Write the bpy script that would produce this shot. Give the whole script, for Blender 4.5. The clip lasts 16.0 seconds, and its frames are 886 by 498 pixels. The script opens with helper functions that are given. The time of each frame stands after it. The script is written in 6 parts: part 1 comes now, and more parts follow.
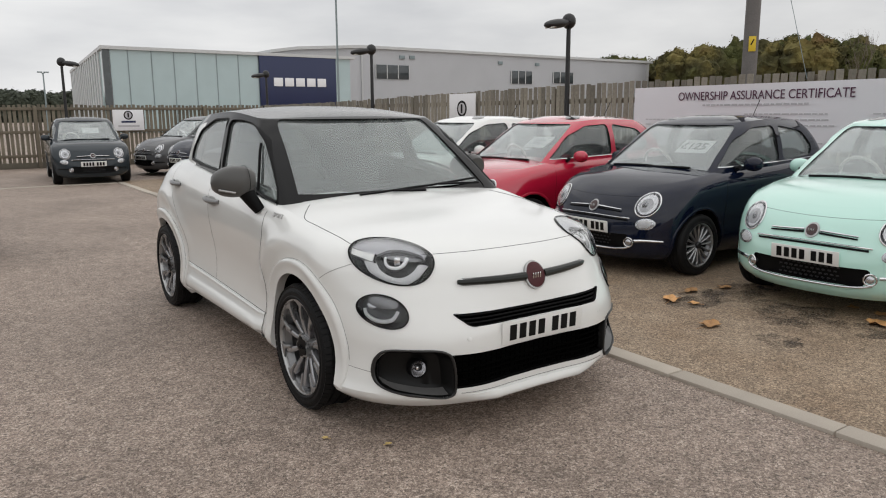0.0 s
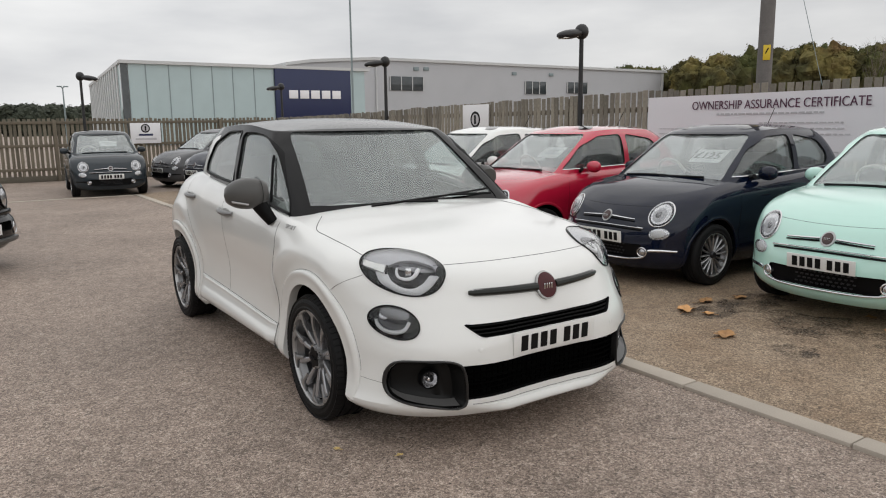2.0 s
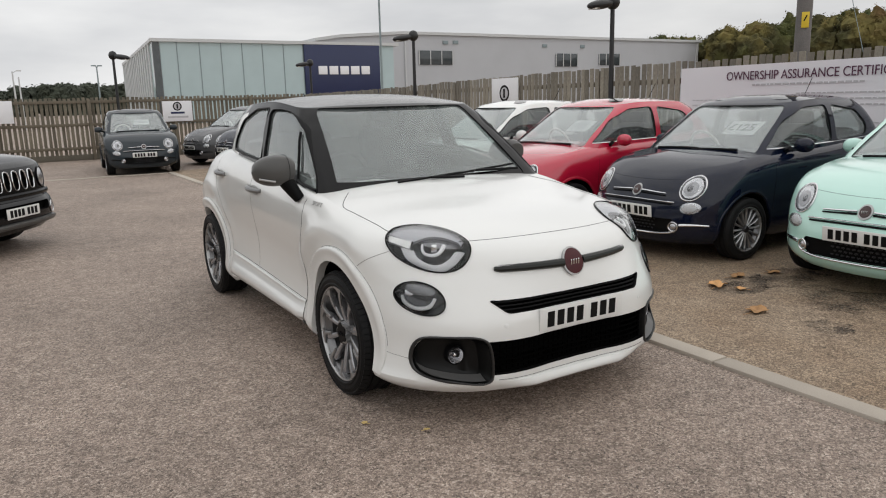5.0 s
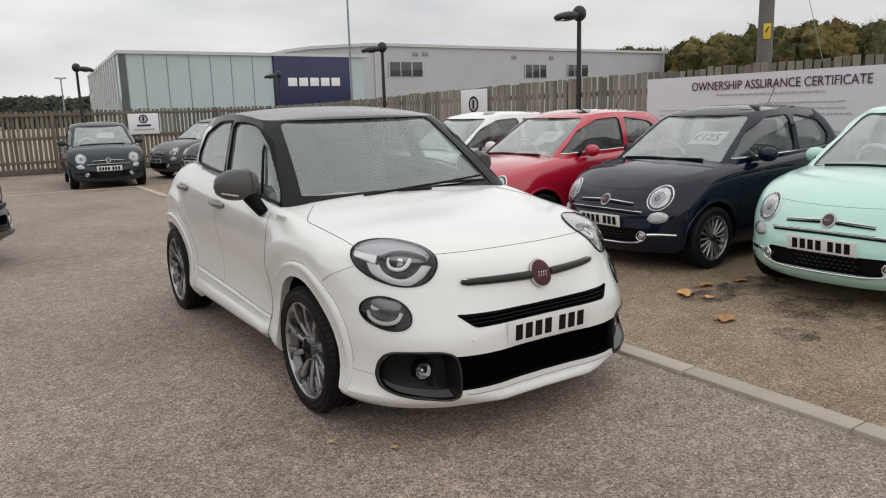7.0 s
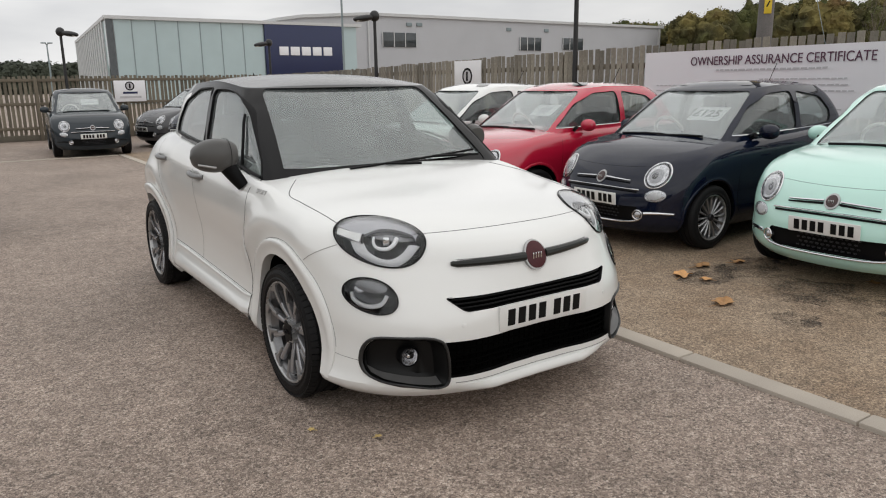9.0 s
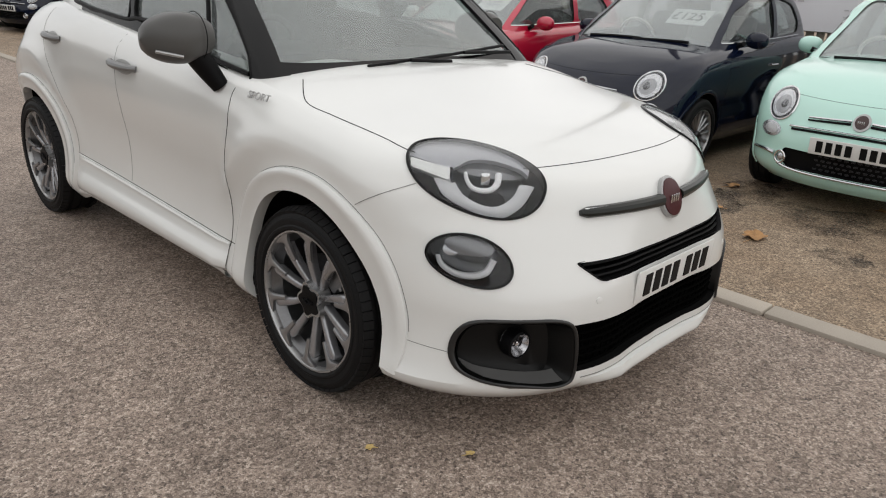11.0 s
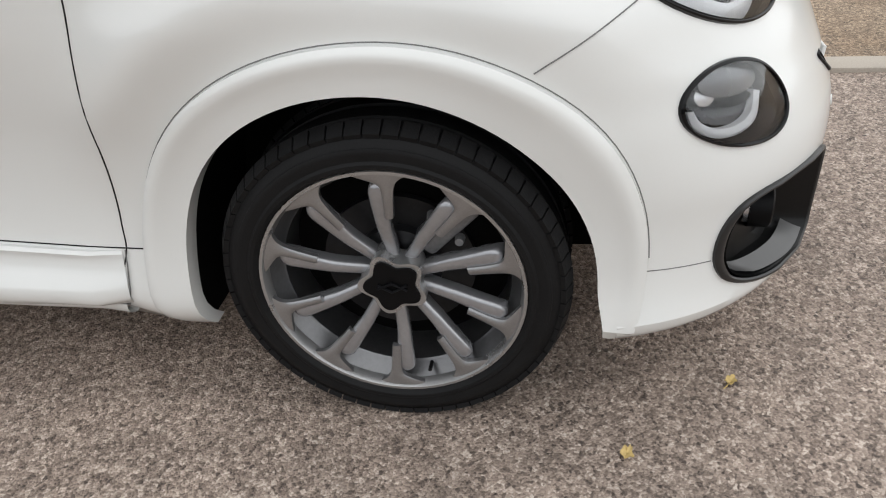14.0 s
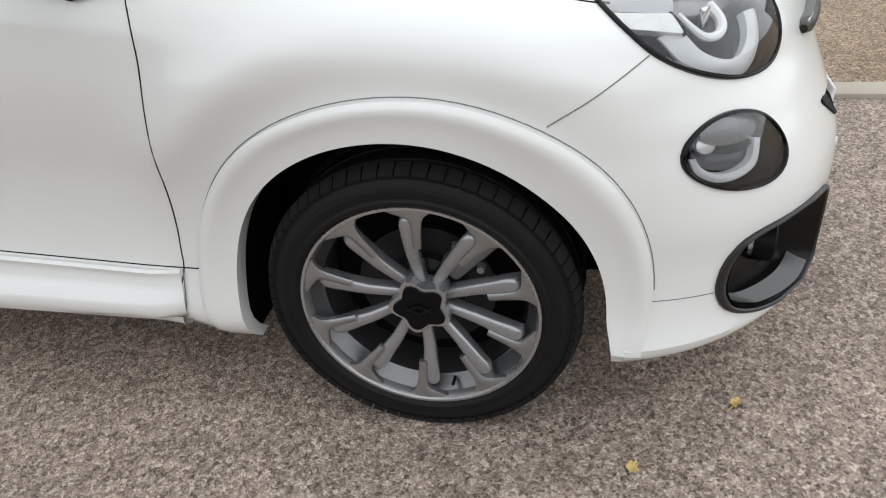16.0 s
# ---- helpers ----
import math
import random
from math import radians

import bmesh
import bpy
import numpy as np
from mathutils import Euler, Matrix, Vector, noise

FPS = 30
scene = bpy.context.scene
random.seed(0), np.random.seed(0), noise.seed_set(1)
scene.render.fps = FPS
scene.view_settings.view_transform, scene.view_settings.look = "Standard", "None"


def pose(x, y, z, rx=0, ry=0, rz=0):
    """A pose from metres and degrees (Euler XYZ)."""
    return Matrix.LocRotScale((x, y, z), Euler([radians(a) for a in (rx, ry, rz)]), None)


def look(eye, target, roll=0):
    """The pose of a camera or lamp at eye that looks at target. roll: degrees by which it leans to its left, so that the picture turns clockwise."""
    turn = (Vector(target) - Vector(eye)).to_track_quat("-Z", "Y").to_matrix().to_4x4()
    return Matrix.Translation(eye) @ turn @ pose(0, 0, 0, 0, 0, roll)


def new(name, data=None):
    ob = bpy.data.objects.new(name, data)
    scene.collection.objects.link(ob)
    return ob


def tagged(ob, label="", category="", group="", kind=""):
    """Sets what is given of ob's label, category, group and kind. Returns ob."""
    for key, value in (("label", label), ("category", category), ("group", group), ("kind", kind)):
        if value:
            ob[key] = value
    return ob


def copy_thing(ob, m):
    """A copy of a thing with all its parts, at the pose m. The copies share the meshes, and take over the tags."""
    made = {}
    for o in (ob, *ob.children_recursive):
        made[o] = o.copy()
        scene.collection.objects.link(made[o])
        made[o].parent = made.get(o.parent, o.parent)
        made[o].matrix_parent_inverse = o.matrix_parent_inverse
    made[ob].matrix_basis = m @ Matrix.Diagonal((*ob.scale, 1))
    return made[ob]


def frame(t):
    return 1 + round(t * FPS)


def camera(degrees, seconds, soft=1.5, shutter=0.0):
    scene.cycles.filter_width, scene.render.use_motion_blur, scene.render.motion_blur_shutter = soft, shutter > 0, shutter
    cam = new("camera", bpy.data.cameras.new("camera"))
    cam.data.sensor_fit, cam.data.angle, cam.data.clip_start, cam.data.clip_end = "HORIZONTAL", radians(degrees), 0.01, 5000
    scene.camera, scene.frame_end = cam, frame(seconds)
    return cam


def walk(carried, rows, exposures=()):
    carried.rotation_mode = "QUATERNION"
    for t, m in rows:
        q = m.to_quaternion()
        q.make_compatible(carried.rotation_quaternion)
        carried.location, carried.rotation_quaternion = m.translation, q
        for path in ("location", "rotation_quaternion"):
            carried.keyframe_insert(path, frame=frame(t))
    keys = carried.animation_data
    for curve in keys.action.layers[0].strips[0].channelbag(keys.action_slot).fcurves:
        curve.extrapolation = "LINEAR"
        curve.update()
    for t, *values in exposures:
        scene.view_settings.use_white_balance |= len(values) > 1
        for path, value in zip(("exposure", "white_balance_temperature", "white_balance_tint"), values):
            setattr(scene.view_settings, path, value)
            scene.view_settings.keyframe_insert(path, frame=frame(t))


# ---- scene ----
cam = camera(63.1, 16.0, soft=1.1)
PATH = [
    (0, (-2.332, -3.374, 1.514), (-1.206, -1.763, 1.146), -0.3),
    (0.5, (-2.329, -3.354, 1.501), (-1.117, -1.802, 1.15), 0.9),
    (1, (-2.305, -3.366, 1.509), (-1.163, -1.771, 1.118), -0.6),
    (1.5, (-2.321, -3.382, 1.515), (-1.215, -1.758, 1.142), -1.1),
    (2, (-2.321, -3.389, 1.516), (-1.225, -1.75, 1.177), -0.7),
    (2.5, (-2.319, -3.397, 1.516), (-1.224, -1.76, 1.17), -0.6),
    (3, (-2.317, -3.408, 1.514), (-1.213, -1.782, 1.146), -0.5),
    (3.5, (-2.319, -3.407, 1.52), (-1.237, -1.767, 1.147), -0.7),
    (4, (-2.315, -3.41, 1.516), (-1.276, -1.745, 1.13), -0.8),
    (4.2, (-2.304, -3.404, 1.517), (-1.282, -1.734, 1.113), -1.3),
    (6.3, (-2.291, -3.392, 1.52), (-1.277, -1.714, 1.124), -1.5),
    (6.5, (-2.281, -3.394, 1.523), (-1.255, -1.722, 1.133), -1.7),
    (7, (-2.247, -3.371, 1.522), (-1.162, -1.733, 1.144), -1.7),
    (7.5, (-2.202, -3.387, 1.52), (-1.082, -1.773, 1.144), -0.7),
    (8, (-2.131, -3.388, 1.51), (-1.089, -1.735, 1.086), -1.2),
    (8.2, (-2.131, -3.389, 1.511), (-1.106, -1.725, 1.084), -1.5),
    (10.3, (-2.115, -2.405, 1.437), (-0.87, -0.949, 0.862), 1.3),
    (10.5, (-2.132, -2.258, 1.414), (-0.885, -0.819, 0.804), 1.5),
    (11, (-2.189, -1.875, 1.384), (-0.834, -0.582, 0.683), 2.9),
    (11.5, (-2.139, -1.438, 1.312), (-0.741, -0.256, 0.506), 0.7),
    (12, (-2.141, -1.081, 1.254), (-0.658, -0.053, 0.391), 0.5),
    (12.5, (-2.047, -0.736, 1.206), (-0.428, 0.017, 0.305), 0.0),
    (13, (-1.97, -0.474, 1.174), (-0.327, 0.024, 0.147), -1.5),
    (13.5, (-1.969, -0.332, 1.152), (-0.314, 0.003, 0.081), -2.6),
    (14, (-1.919, -0.282, 1.136), (-0.292, 0.012, 0.011), -4.4),
    (14.5, (-1.934, -0.286, 1.155), (-0.296, 0.007, 0.046), -4.2),
    (15, (-1.962, -0.303, 1.169), (-0.307, 0.017, 0.093), -5.3),
    (15.5, (-1.977, -0.313, 1.176), (-0.339, 0.041, 0.084), -4.6),
    (16, (-1.995, -0.333, 1.253), (-0.384, 0.069, 0.139), -5.3),
]
walk(cam, [(t, look(eye, target, roll)) for t, eye, target, roll in PATH],
     [(0.0, 0.04, 6500, 10), (11.0, 0.07, 6550, 10), (12.2, 0.11, 6580, 10.5), (13.0, 0.31, 6480, 10), (14.0, 0.53, 6330, 9), (16.0, 0.52, 6220, 8)])

# ---- world, sun and exposure ----
world = bpy.data.worlds.new("overcast_sky")
scene.world = world
world.use_nodes = True
wn, wl = world.node_tree.nodes, world.node_tree.links
wn.clear()
sky = wn.new("ShaderNodeTexSky")
sky.sky_type, sky.sun_disc = "NISHITA", False
sky.sun_elevation, sky.sun_rotation = radians(46), radians(104)
sky.air_density, sky.dust_density = 1.0, 4.0
tc = wn.new("ShaderNodeTexCoord")
stretch = wn.new("ShaderNodeMapping")
stretch.inputs["Scale"].default_value = (1.6, 1.6, 6.0)
cloud = wn.new("ShaderNodeTexNoise")
cloud.inputs["Scale"].default_value, cloud.inputs["Detail"].default_value, cloud.inputs["Roughness"].default_value = 1.7, 5, 0.5
ramp = wn.new("ShaderNodeValToRGB")
ramp.color_ramp.elements[0].position, ramp.color_ramp.elements[0].color = 0.33, (7.2, 7.3, 7.5, 1)
ramp.color_ramp.elements[1].position, ramp.color_ramp.elements[1].color = 0.68, (10.6, 10.6, 10.5, 1)
mixsky = wn.new("ShaderNodeMix")
mixsky.data_type = "RGBA"
mixsky.inputs["Factor"].default_value = 0.93
back = wn.new("ShaderNodeBackground")
back.inputs["Strength"].default_value = 0.092
wout = wn.new("ShaderNodeOutputWorld")
wl.new(tc.outputs["Generated"], stretch.inputs["Vector"])
wl.new(stretch.outputs["Vector"], cloud.inputs["Vector"])
wl.new(cloud.outputs["Fac"], ramp.inputs["Fac"])
wl.new(sky.outputs["Color"], mixsky.inputs[6])
wl.new(ramp.outputs["Color"], mixsky.inputs[7])
# a greyer bank of cloud to the east
east = wn.new("ShaderNodeSeparateXYZ")
bank = wn.new("ShaderNodeMapRange")
bank.inputs["From Min"].default_value, bank.inputs["From Max"].default_value = 0.15, 0.85
bank.inputs["To Min"].default_value, bank.inputs["To Max"].default_value = 1.0, 0.86
shade = wn.new("ShaderNodeMix")
shade.data_type, shade.blend_type = "RGBA", "MULTIPLY"
shade.inputs["Factor"].default_value = 1.0
wl.new(tc.outputs["Generated"], east.inputs["Vector"])
wl.new(east.outputs["X"], bank.inputs["Value"])
wl.new(mixsky.outputs[2], shade.inputs[6])
wl.new(bank.outputs["Result"], shade.inputs[7])
wl.new(shade.outputs[2], back.inputs["Color"])
wl.new(back.outputs["Background"], wout.inputs["Surface"])

sun_data = bpy.data.lights.new("sun", "SUN")
sun_data.energy, sun_data.angle, sun_data.color = 0.95, radians(165), (1.0, 0.97, 0.93)
sun = new("sun", sun_data)
sun.matrix_world = look((6, -5, 13), (0, 0, 0))

# ---- materials ----


def mat(name, color, rough=0.5, metal=0.0, vary=0.15, scale=8.0, fine=120.0, bump=0.0, coat=0.0, tone=None, spec=0.5, island=0.0):
    """A surface with variation at two scales, gloss wear and fine relief."""
    m = bpy.data.materials.new(name)
    m.use_nodes = True
    n, l = m.node_tree.nodes, m.node_tree.links
    p = n["Principled BSDF"]
    p.inputs["Metallic"].default_value = metal
    p.inputs["Specular IOR Level"].default_value = spec
    p.inputs["Coat Weight"].default_value = coat
    p.inputs["Coat Roughness"].default_value = 0.12
    c = n.new("ShaderNodeTexCoord")
    big, small = n.new("ShaderNodeTexNoise"), n.new("ShaderNodeTexNoise")
    big.inputs["Scale"].default_value, big.inputs["Detail"].default_value = scale, 4
    small.inputs["Scale"].default_value, small.inputs["Detail"].default_value = fine, 3
    l.new(c.outputs["Object"], big.inputs["Vector"])
    l.new(c.outputs["Object"], small.inputs["Vector"])
    add = n.new("ShaderNodeMath")
    add.operation = "ADD"
    l.new(big.outputs["Fac"], add.inputs[0])
    l.new(small.outputs["Fac"], add.inputs[1])
    r = n.new("ShaderNodeMapRange")
    r.inputs["From Min"].default_value, r.inputs["From Max"].default_value = 0.6, 1.4
    l.new(add.outputs[0], r.inputs["Value"])
    mix = n.new("ShaderNodeMix")
    mix.data_type = "RGBA"
    dark = tone or [v * (1 - vary) for v in color]
    mix.inputs[6].default_value = (*dark, 1)
    mix.inputs[7].default_value = (*[min(v * (1 + vary * 0.5), 1) for v in color], 1)
    l.new(r.outputs["Result"], mix.inputs["Factor"])
    last = mix.outputs[2]
    if island:
        info = n.new("ShaderNodeObjectInfo")
        hsv = n.new("ShaderNodeHueSaturation")
        k = n.new("ShaderNodeMapRange")
        k.inputs["To Min"].default_value, k.inputs["To Max"].default_value = 1 - island, 1 + island
        l.new(info.outputs["Random"], k.inputs["Value"])
        l.new(k.outputs["Result"], hsv.inputs["Value"])
        l.new(last, hsv.inputs["Color"])
        last = hsv.outputs["Color"]
    l.new(last, p.inputs["Base Color"])
    rr = n.new("ShaderNodeMapRange")
    rr.inputs["To Min"].default_value, rr.inputs["To Max"].default_value = max(rough * 0.85, 0.02), min(rough * 1.15, 1)
    l.new(big.outputs["Fac"], rr.inputs["Value"])
    l.new(rr.outputs["Result"], p.inputs["Roughness"])
    if bump:
        b = n.new("ShaderNodeBump")
        b.inputs["Strength"].default_value, b.inputs["Distance"].default_value = min(bump, 1.0), 0.004
        l.new(small.outputs["Fac"], b.inputs["Height"])
        l.new(b.outputs["Normal"], p.inputs["Normal"])
    return m


def glass_mat(name, color, rough=0.0, clear=1.0, ior=1.6, film=(0.7, 0.74, 0.74)):
    m = bpy.data.materials.new(name)
    m.use_nodes = True
    p = m.node_tree.nodes["Principled BSDF"]
    p.inputs["Base Color"].default_value = (*color, 1)
    p.inputs["Transmission Weight"].default_value = 1.0
    p.inputs["Roughness"].default_value = rough
    p.inputs["IOR"].default_value = ior
    if clear < 1.0:
        n, l = m.node_tree.nodes, m.node_tree.links
        # pale film: some mist, and sky reflection put into the glass colour
        haze = n.new("ShaderNodeBsdfDiffuse")
        haze.inputs["Color"].default_value = (*film, 1)
        c, cloud = n.new("ShaderNodeTexCoord"), n.new("ShaderNodeTexNoise")
        cloud.inputs["Scale"].default_value, cloud.inputs["Detail"].default_value = 2.5, 4
        k, mix = n.new("ShaderNodeMapRange"), n.new("ShaderNodeMixShader")
        k.inputs["From Min"].default_value, k.inputs["From Max"].default_value = 0.3, 0.7
        k.inputs["To Min"].default_value, k.inputs["To Max"].default_value = (1 - clear) * 0.75, (1 - clear) * 1.25
        l.new(c.outputs["Object"], cloud.inputs["Vector"])
        l.new(cloud.outputs["Fac"], k.inputs["Value"])
        l.new(k.outputs["Result"], mix.inputs["Fac"])
        l.new(p.outputs["BSDF"], mix.inputs[1])
        l.new(haze.outputs["BSDF"], mix.inputs[2])
        l.new(mix.outputs["Shader"], n["Material Output"].inputs["Surface"])
    return m


def asphalt_mat():
    """Worn asphalt: pale and dark aggregate in a brown-grey binder, broad stains."""
    m = bpy.data.materials.new("asphalt")
    m.use_nodes = True
    n, l = m.node_tree.nodes, m.node_tree.links
    p = n["Principled BSDF"]
    c = n.new("ShaderNodeTexCoord")
    stones = n.new("ShaderNodeTexVoronoi")
    stones.inputs["Scale"].default_value = 205
    l.new(c.outputs["Object"], stones.inputs["Vector"])
    ramp = n.new("ShaderNodeValToRGB")
    e = ramp.color_ramp.elements
    e[0].position, e[0].color = 0.0, (0.046, 0.034, 0.028, 1)
    e[1].position, e[1].color = 1.0, (0.629, 0.546, 0.473, 1)
    for pos, col in ((0.35, (0.217, 0.166, 0.135, 1)), (0.72, (0.416, 0.330, 0.270, 1)), (0.88, (0.589, 0.496, 0.425, 1))):
        x = e.new(pos)
        x.color = col
    chips = n.new("ShaderNodeTexVoronoi")
    chips.inputs["Scale"].default_value = 95
    l.new(c.outputs["Object"], chips.inputs["Vector"])
    sep, sep2, pick = n.new("ShaderNodeSeparateColor"), n.new("ShaderNodeSeparateColor"), n.new("ShaderNodeMix")
    l.new(stones.outputs["Color"], sep.inputs["Color"])
    l.new(chips.outputs["Color"], sep2.inputs["Color"])
    pick.inputs["Factor"].default_value = 0.50
    l.new(sep.outputs["Red"], pick.inputs[2])
    l.new(sep2.outputs["Red"], pick.inputs[3])
    l.new(pick.outputs[0], ramp.inputs["Fac"])
    big = n.new("ShaderNodeTexNoise")
    big.inputs["Scale"].default_value, big.inputs["Detail"].default_value = 0.8, 7
    l.new(c.outputs["Object"], big.inputs["Vector"])
    mid = n.new("ShaderNodeTexNoise")
    mid.inputs["Scale"].default_value, mid.inputs["Detail"].default_value = 9, 5
    l.new(c.outputs["Object"], mid.inputs["Vector"])
    add = n.new("ShaderNodeMath")
    add.operation = "ADD"
    l.new(big.outputs["Fac"], add.inputs[0])
    l.new(mid.outputs["Fac"], add.inputs[1])
    k = n.new("ShaderNodeMapRange")
    k.inputs["From Min"].default_value, k.inputs["From Max"].default_value = 0.65, 1.35
    k.inputs["To Min"].default_value, k.inputs["To Max"].default_value = 0.66, 1.22
    l.new(add.outputs[0], k.inputs["Value"])
    hsv = n.new("ShaderNodeHueSaturation")
    l.new(ramp.outputs["Color"], hsv.inputs["Color"])
    l.new(k.outputs["Result"], hsv.inputs["Value"])
    # the bays beyond the kerb are an older, yellower and dirtier mix
    xyz = n.new("ShaderNodeSeparateXYZ")
    l.new(c.outputs["Object"], xyz.inputs["Vector"])
    bay, near, both = n.new("ShaderNodeMath"), n.new("ShaderNodeMath"), n.new("ShaderNodeMath")
    bay.operation, bay.inputs[1].default_value = "GREATER_THAN", 1.08
    near.operation, near.inputs[1].default_value = "LESS_THAN", 14.9
    both.operation = "MULTIPLY"
    l.new(xyz.outputs["X"], bay.inputs[0])
    l.new(xyz.outputs["Y"], near.inputs[0])
    l.new(bay.outputs[0], both.inputs[0])
    l.new(near.outputs[0], both.inputs[1])
    dirt = n.new("ShaderNodeTexNoise")
    dirt.inputs["Scale"].default_value, dirt.inputs["Detail"].default_value = 1.6, 5
    l.new(c.outputs["Object"], dirt.inputs["Vector"])
    dr = n.new("ShaderNodeMapRange")
    dr.inputs["From Min"].default_value, dr.inputs["From Max"].default_value = 0.42, 0.68
    l.new(dirt.outputs["Fac"], dr.inputs["Value"])
    tint = n.new("ShaderNodeMix")
    tint.data_type = "RGBA"
    tint.inputs[6].default_value, tint.inputs[7].default_value = (1.02, 0.97, 0.82, 1), (0.74, 0.66, 0.52, 1)
    l.new(dr.outputs["Result"], tint.inputs["Factor"])
    old = n.new("ShaderNodeMix")
    old.data_type, old.blend_type = "RGBA", "MULTIPLY"
    l.new(both.outputs[0], old.inputs["Factor"])
    l.new(hsv.outputs["Color"], old.inputs[6])
    l.new(tint.outputs[2], old.inputs[7])
    l.new(old.outputs[2], p.inputs["Base Color"])
    p.inputs["Roughness"].default_value = 0.68
    p.inputs["Specular IOR Level"].default_value = 0.45
    b = n.new("ShaderNodeBump")
    b.inputs["Strength"].default_value, b.inputs["Distance"].default_value = 0.7, 0.004
    l.new(stones.outputs["Distance"], b.inputs["Height"])
    b.invert = True
    l.new(b.outputs["Normal"], p.inputs["Normal"])
    return m


def stain_mat():
    m = bpy.data.materials.new("oil_stain")
    m.use_nodes = True
    n, l = m.node_tree.nodes, m.node_tree.links
    p = n["Principled BSDF"]
    p.inputs["Base Color"].default_value, p.inputs["Roughness"].default_value = (0.035, 0.028, 0.024, 1), 0.6
    c = n.new("ShaderNodeTexCoord")
    big, small = n.new("ShaderNodeTexNoise"), n.new("ShaderNodeTexNoise")
    big.inputs["Scale"].default_value, small.inputs["Scale"].default_value = 5, 60
    add = n.new("ShaderNodeMath")
    k = n.new("ShaderNodeMapRange")
    k.inputs["From Min"].default_value, k.inputs["From Max"].default_value = 0.85, 1.3
    k.inputs["To Min"].default_value, k.inputs["To Max"].default_value = 0.0, 0.75
    for t, i in ((big, 0), (small, 1)):
        l.new(c.outputs["Object"], t.inputs["Vector"])
        l.new(t.outputs["Fac"], add.inputs[i])
    l.new(add.outputs[0], k.inputs["Value"])
    l.new(k.outputs["Result"], p.inputs["Alpha"])
    return m


def foliage_mat():
    """Autumn leaves: crown by crown from dark green over olive to russet, lighter and darker in clumps."""
    m = bpy.data.materials.new("autumn_foliage")
    m.use_nodes = True
    n, l = m.node_tree.nodes, m.node_tree.links
    p = n["Principled BSDF"]
    p.inputs["Roughness"].default_value, p.inputs["Specular IOR Level"].default_value = 0.9, 0.15
    c = n.new("ShaderNodeTexCoord")
    crown, clump = n.new("ShaderNodeTexNoise"), n.new("ShaderNodeTexNoise")
    crown.inputs["Scale"].default_value, crown.inputs["Detail"].default_value = 0.11, 2
    clump.inputs["Scale"].default_value, clump.inputs["Detail"].default_value = 0.9, 3
    ramp = n.new("ShaderNodeValToRGB")
    e = ramp.color_ramp.elements
    e[0].position, e[0].color = 0.28, (0.052, 0.064, 0.026, 1)
    e[1].position, e[1].color = 0.72, (0.125, 0.082, 0.036, 1)
    for pos, col in ((0.42, (0.088, 0.092, 0.034, 1)), (0.50, (0.060, 0.056, 0.026, 1)), (0.60, (0.150, 0.128, 0.046, 1))):
        e.new(pos).color = col
    k, hsv = n.new("ShaderNodeMapRange"), n.new("ShaderNodeHueSaturation")
    k.inputs["From Min"].default_value, k.inputs["From Max"].default_value = 0.3, 0.7
    k.inputs["To Min"].default_value, k.inputs["To Max"].default_value = 0.75, 1.45
    for t in (crown, clump):
        l.new(c.outputs["Object"], t.inputs["Vector"])
    l.new(crown.outputs["Fac"], ramp.inputs["Fac"])
    l.new(clump.outputs["Fac"], k.inputs["Value"])
    l.new(k.outputs["Result"], hsv.inputs["Value"])
    l.new(ramp.outputs["Color"], hsv.inputs["Color"])
    l.new(hsv.outputs["Color"], p.inputs["Base Color"])
    return m


M_asphalt = asphalt_mat()
M_stain = stain_mat()
M_white = mat("white_car_paint", (0.752, 0.757, 0.738), 0.3, vary=0.025, scale=2, fine=900, coat=1.0, spec=0.35)
M_black_gloss = mat("gloss_black_paint", (0.004, 0.004, 0.0045), 0.08, vary=0.2, spec=0.22)
# lighter copy of the gloss black, with the roof's sky reflection in its colour
M_sheen_roof = mat("black_paint_with_sky_sheen", (0.09, 0.094, 0.097), 0.24, vary=0.35, scale=5, fine=180, bump=0.1, spec=0.6, coat=0.25)
M_trim = mat("black_plastic", (0.004, 0.004, 0.0045), 0.45, vary=0.2, fine=400, bump=0.15, spec=0.12)
M_gap = mat("panel_gap", (0.16, 0.16, 0.155), 0.8, vary=0.1)
M_darkgrey = mat("dark_grey_satin_paint", (0.075, 0.073, 0.07), 0.34, vary=0.1, fine=500, spec=0.4)
M_grille = mat("matt_black_grille", (0.0012, 0.0012, 0.0012), 0.9, vary=0.3, spec=0.02)
M_handle = mat("satin_silver_handle", (0.22, 0.22, 0.22), 0.3, metal=0.6, vary=0.1)
M_void = mat("wheel_well_black", (0.006, 0.006, 0.006), 0.95, vary=0.3, spec=0.05)
M_tyre = mat("tyre_rubber", (0.011, 0.011, 0.0115), 0.55, vary=0.3, scale=20, fine=300, bump=0.2, spec=0.14)
M_rim = mat("machined_alloy", (0.34, 0.34, 0.345), 0.30, metal=0.8, vary=0.15, scale=15, fine=300)
M_rimdark = mat("grey_painted_alloy", (0.05, 0.05, 0.053), 0.34, metal=0.7, vary=0.15)
M_rimgrey = mat("satin_grey_alloy", (0.36, 0.36, 0.373), 0.24, metal=0.65, vary=0.12)
M_satin = mat("satin_metal", (0.42, 0.42, 0.42), 0.3, metal=0.8, vary=0.1)
# white paint darkened to grey for the shade behind the door handles
M_recess_shade = mat("white_paint_recess_shade", (0.36, 0.36, 0.35), 0.3, vary=0.03)
M_lamp_white = mat("frosted_light_guide", (0.78, 0.78, 0.80), 0.3, vary=0.04)
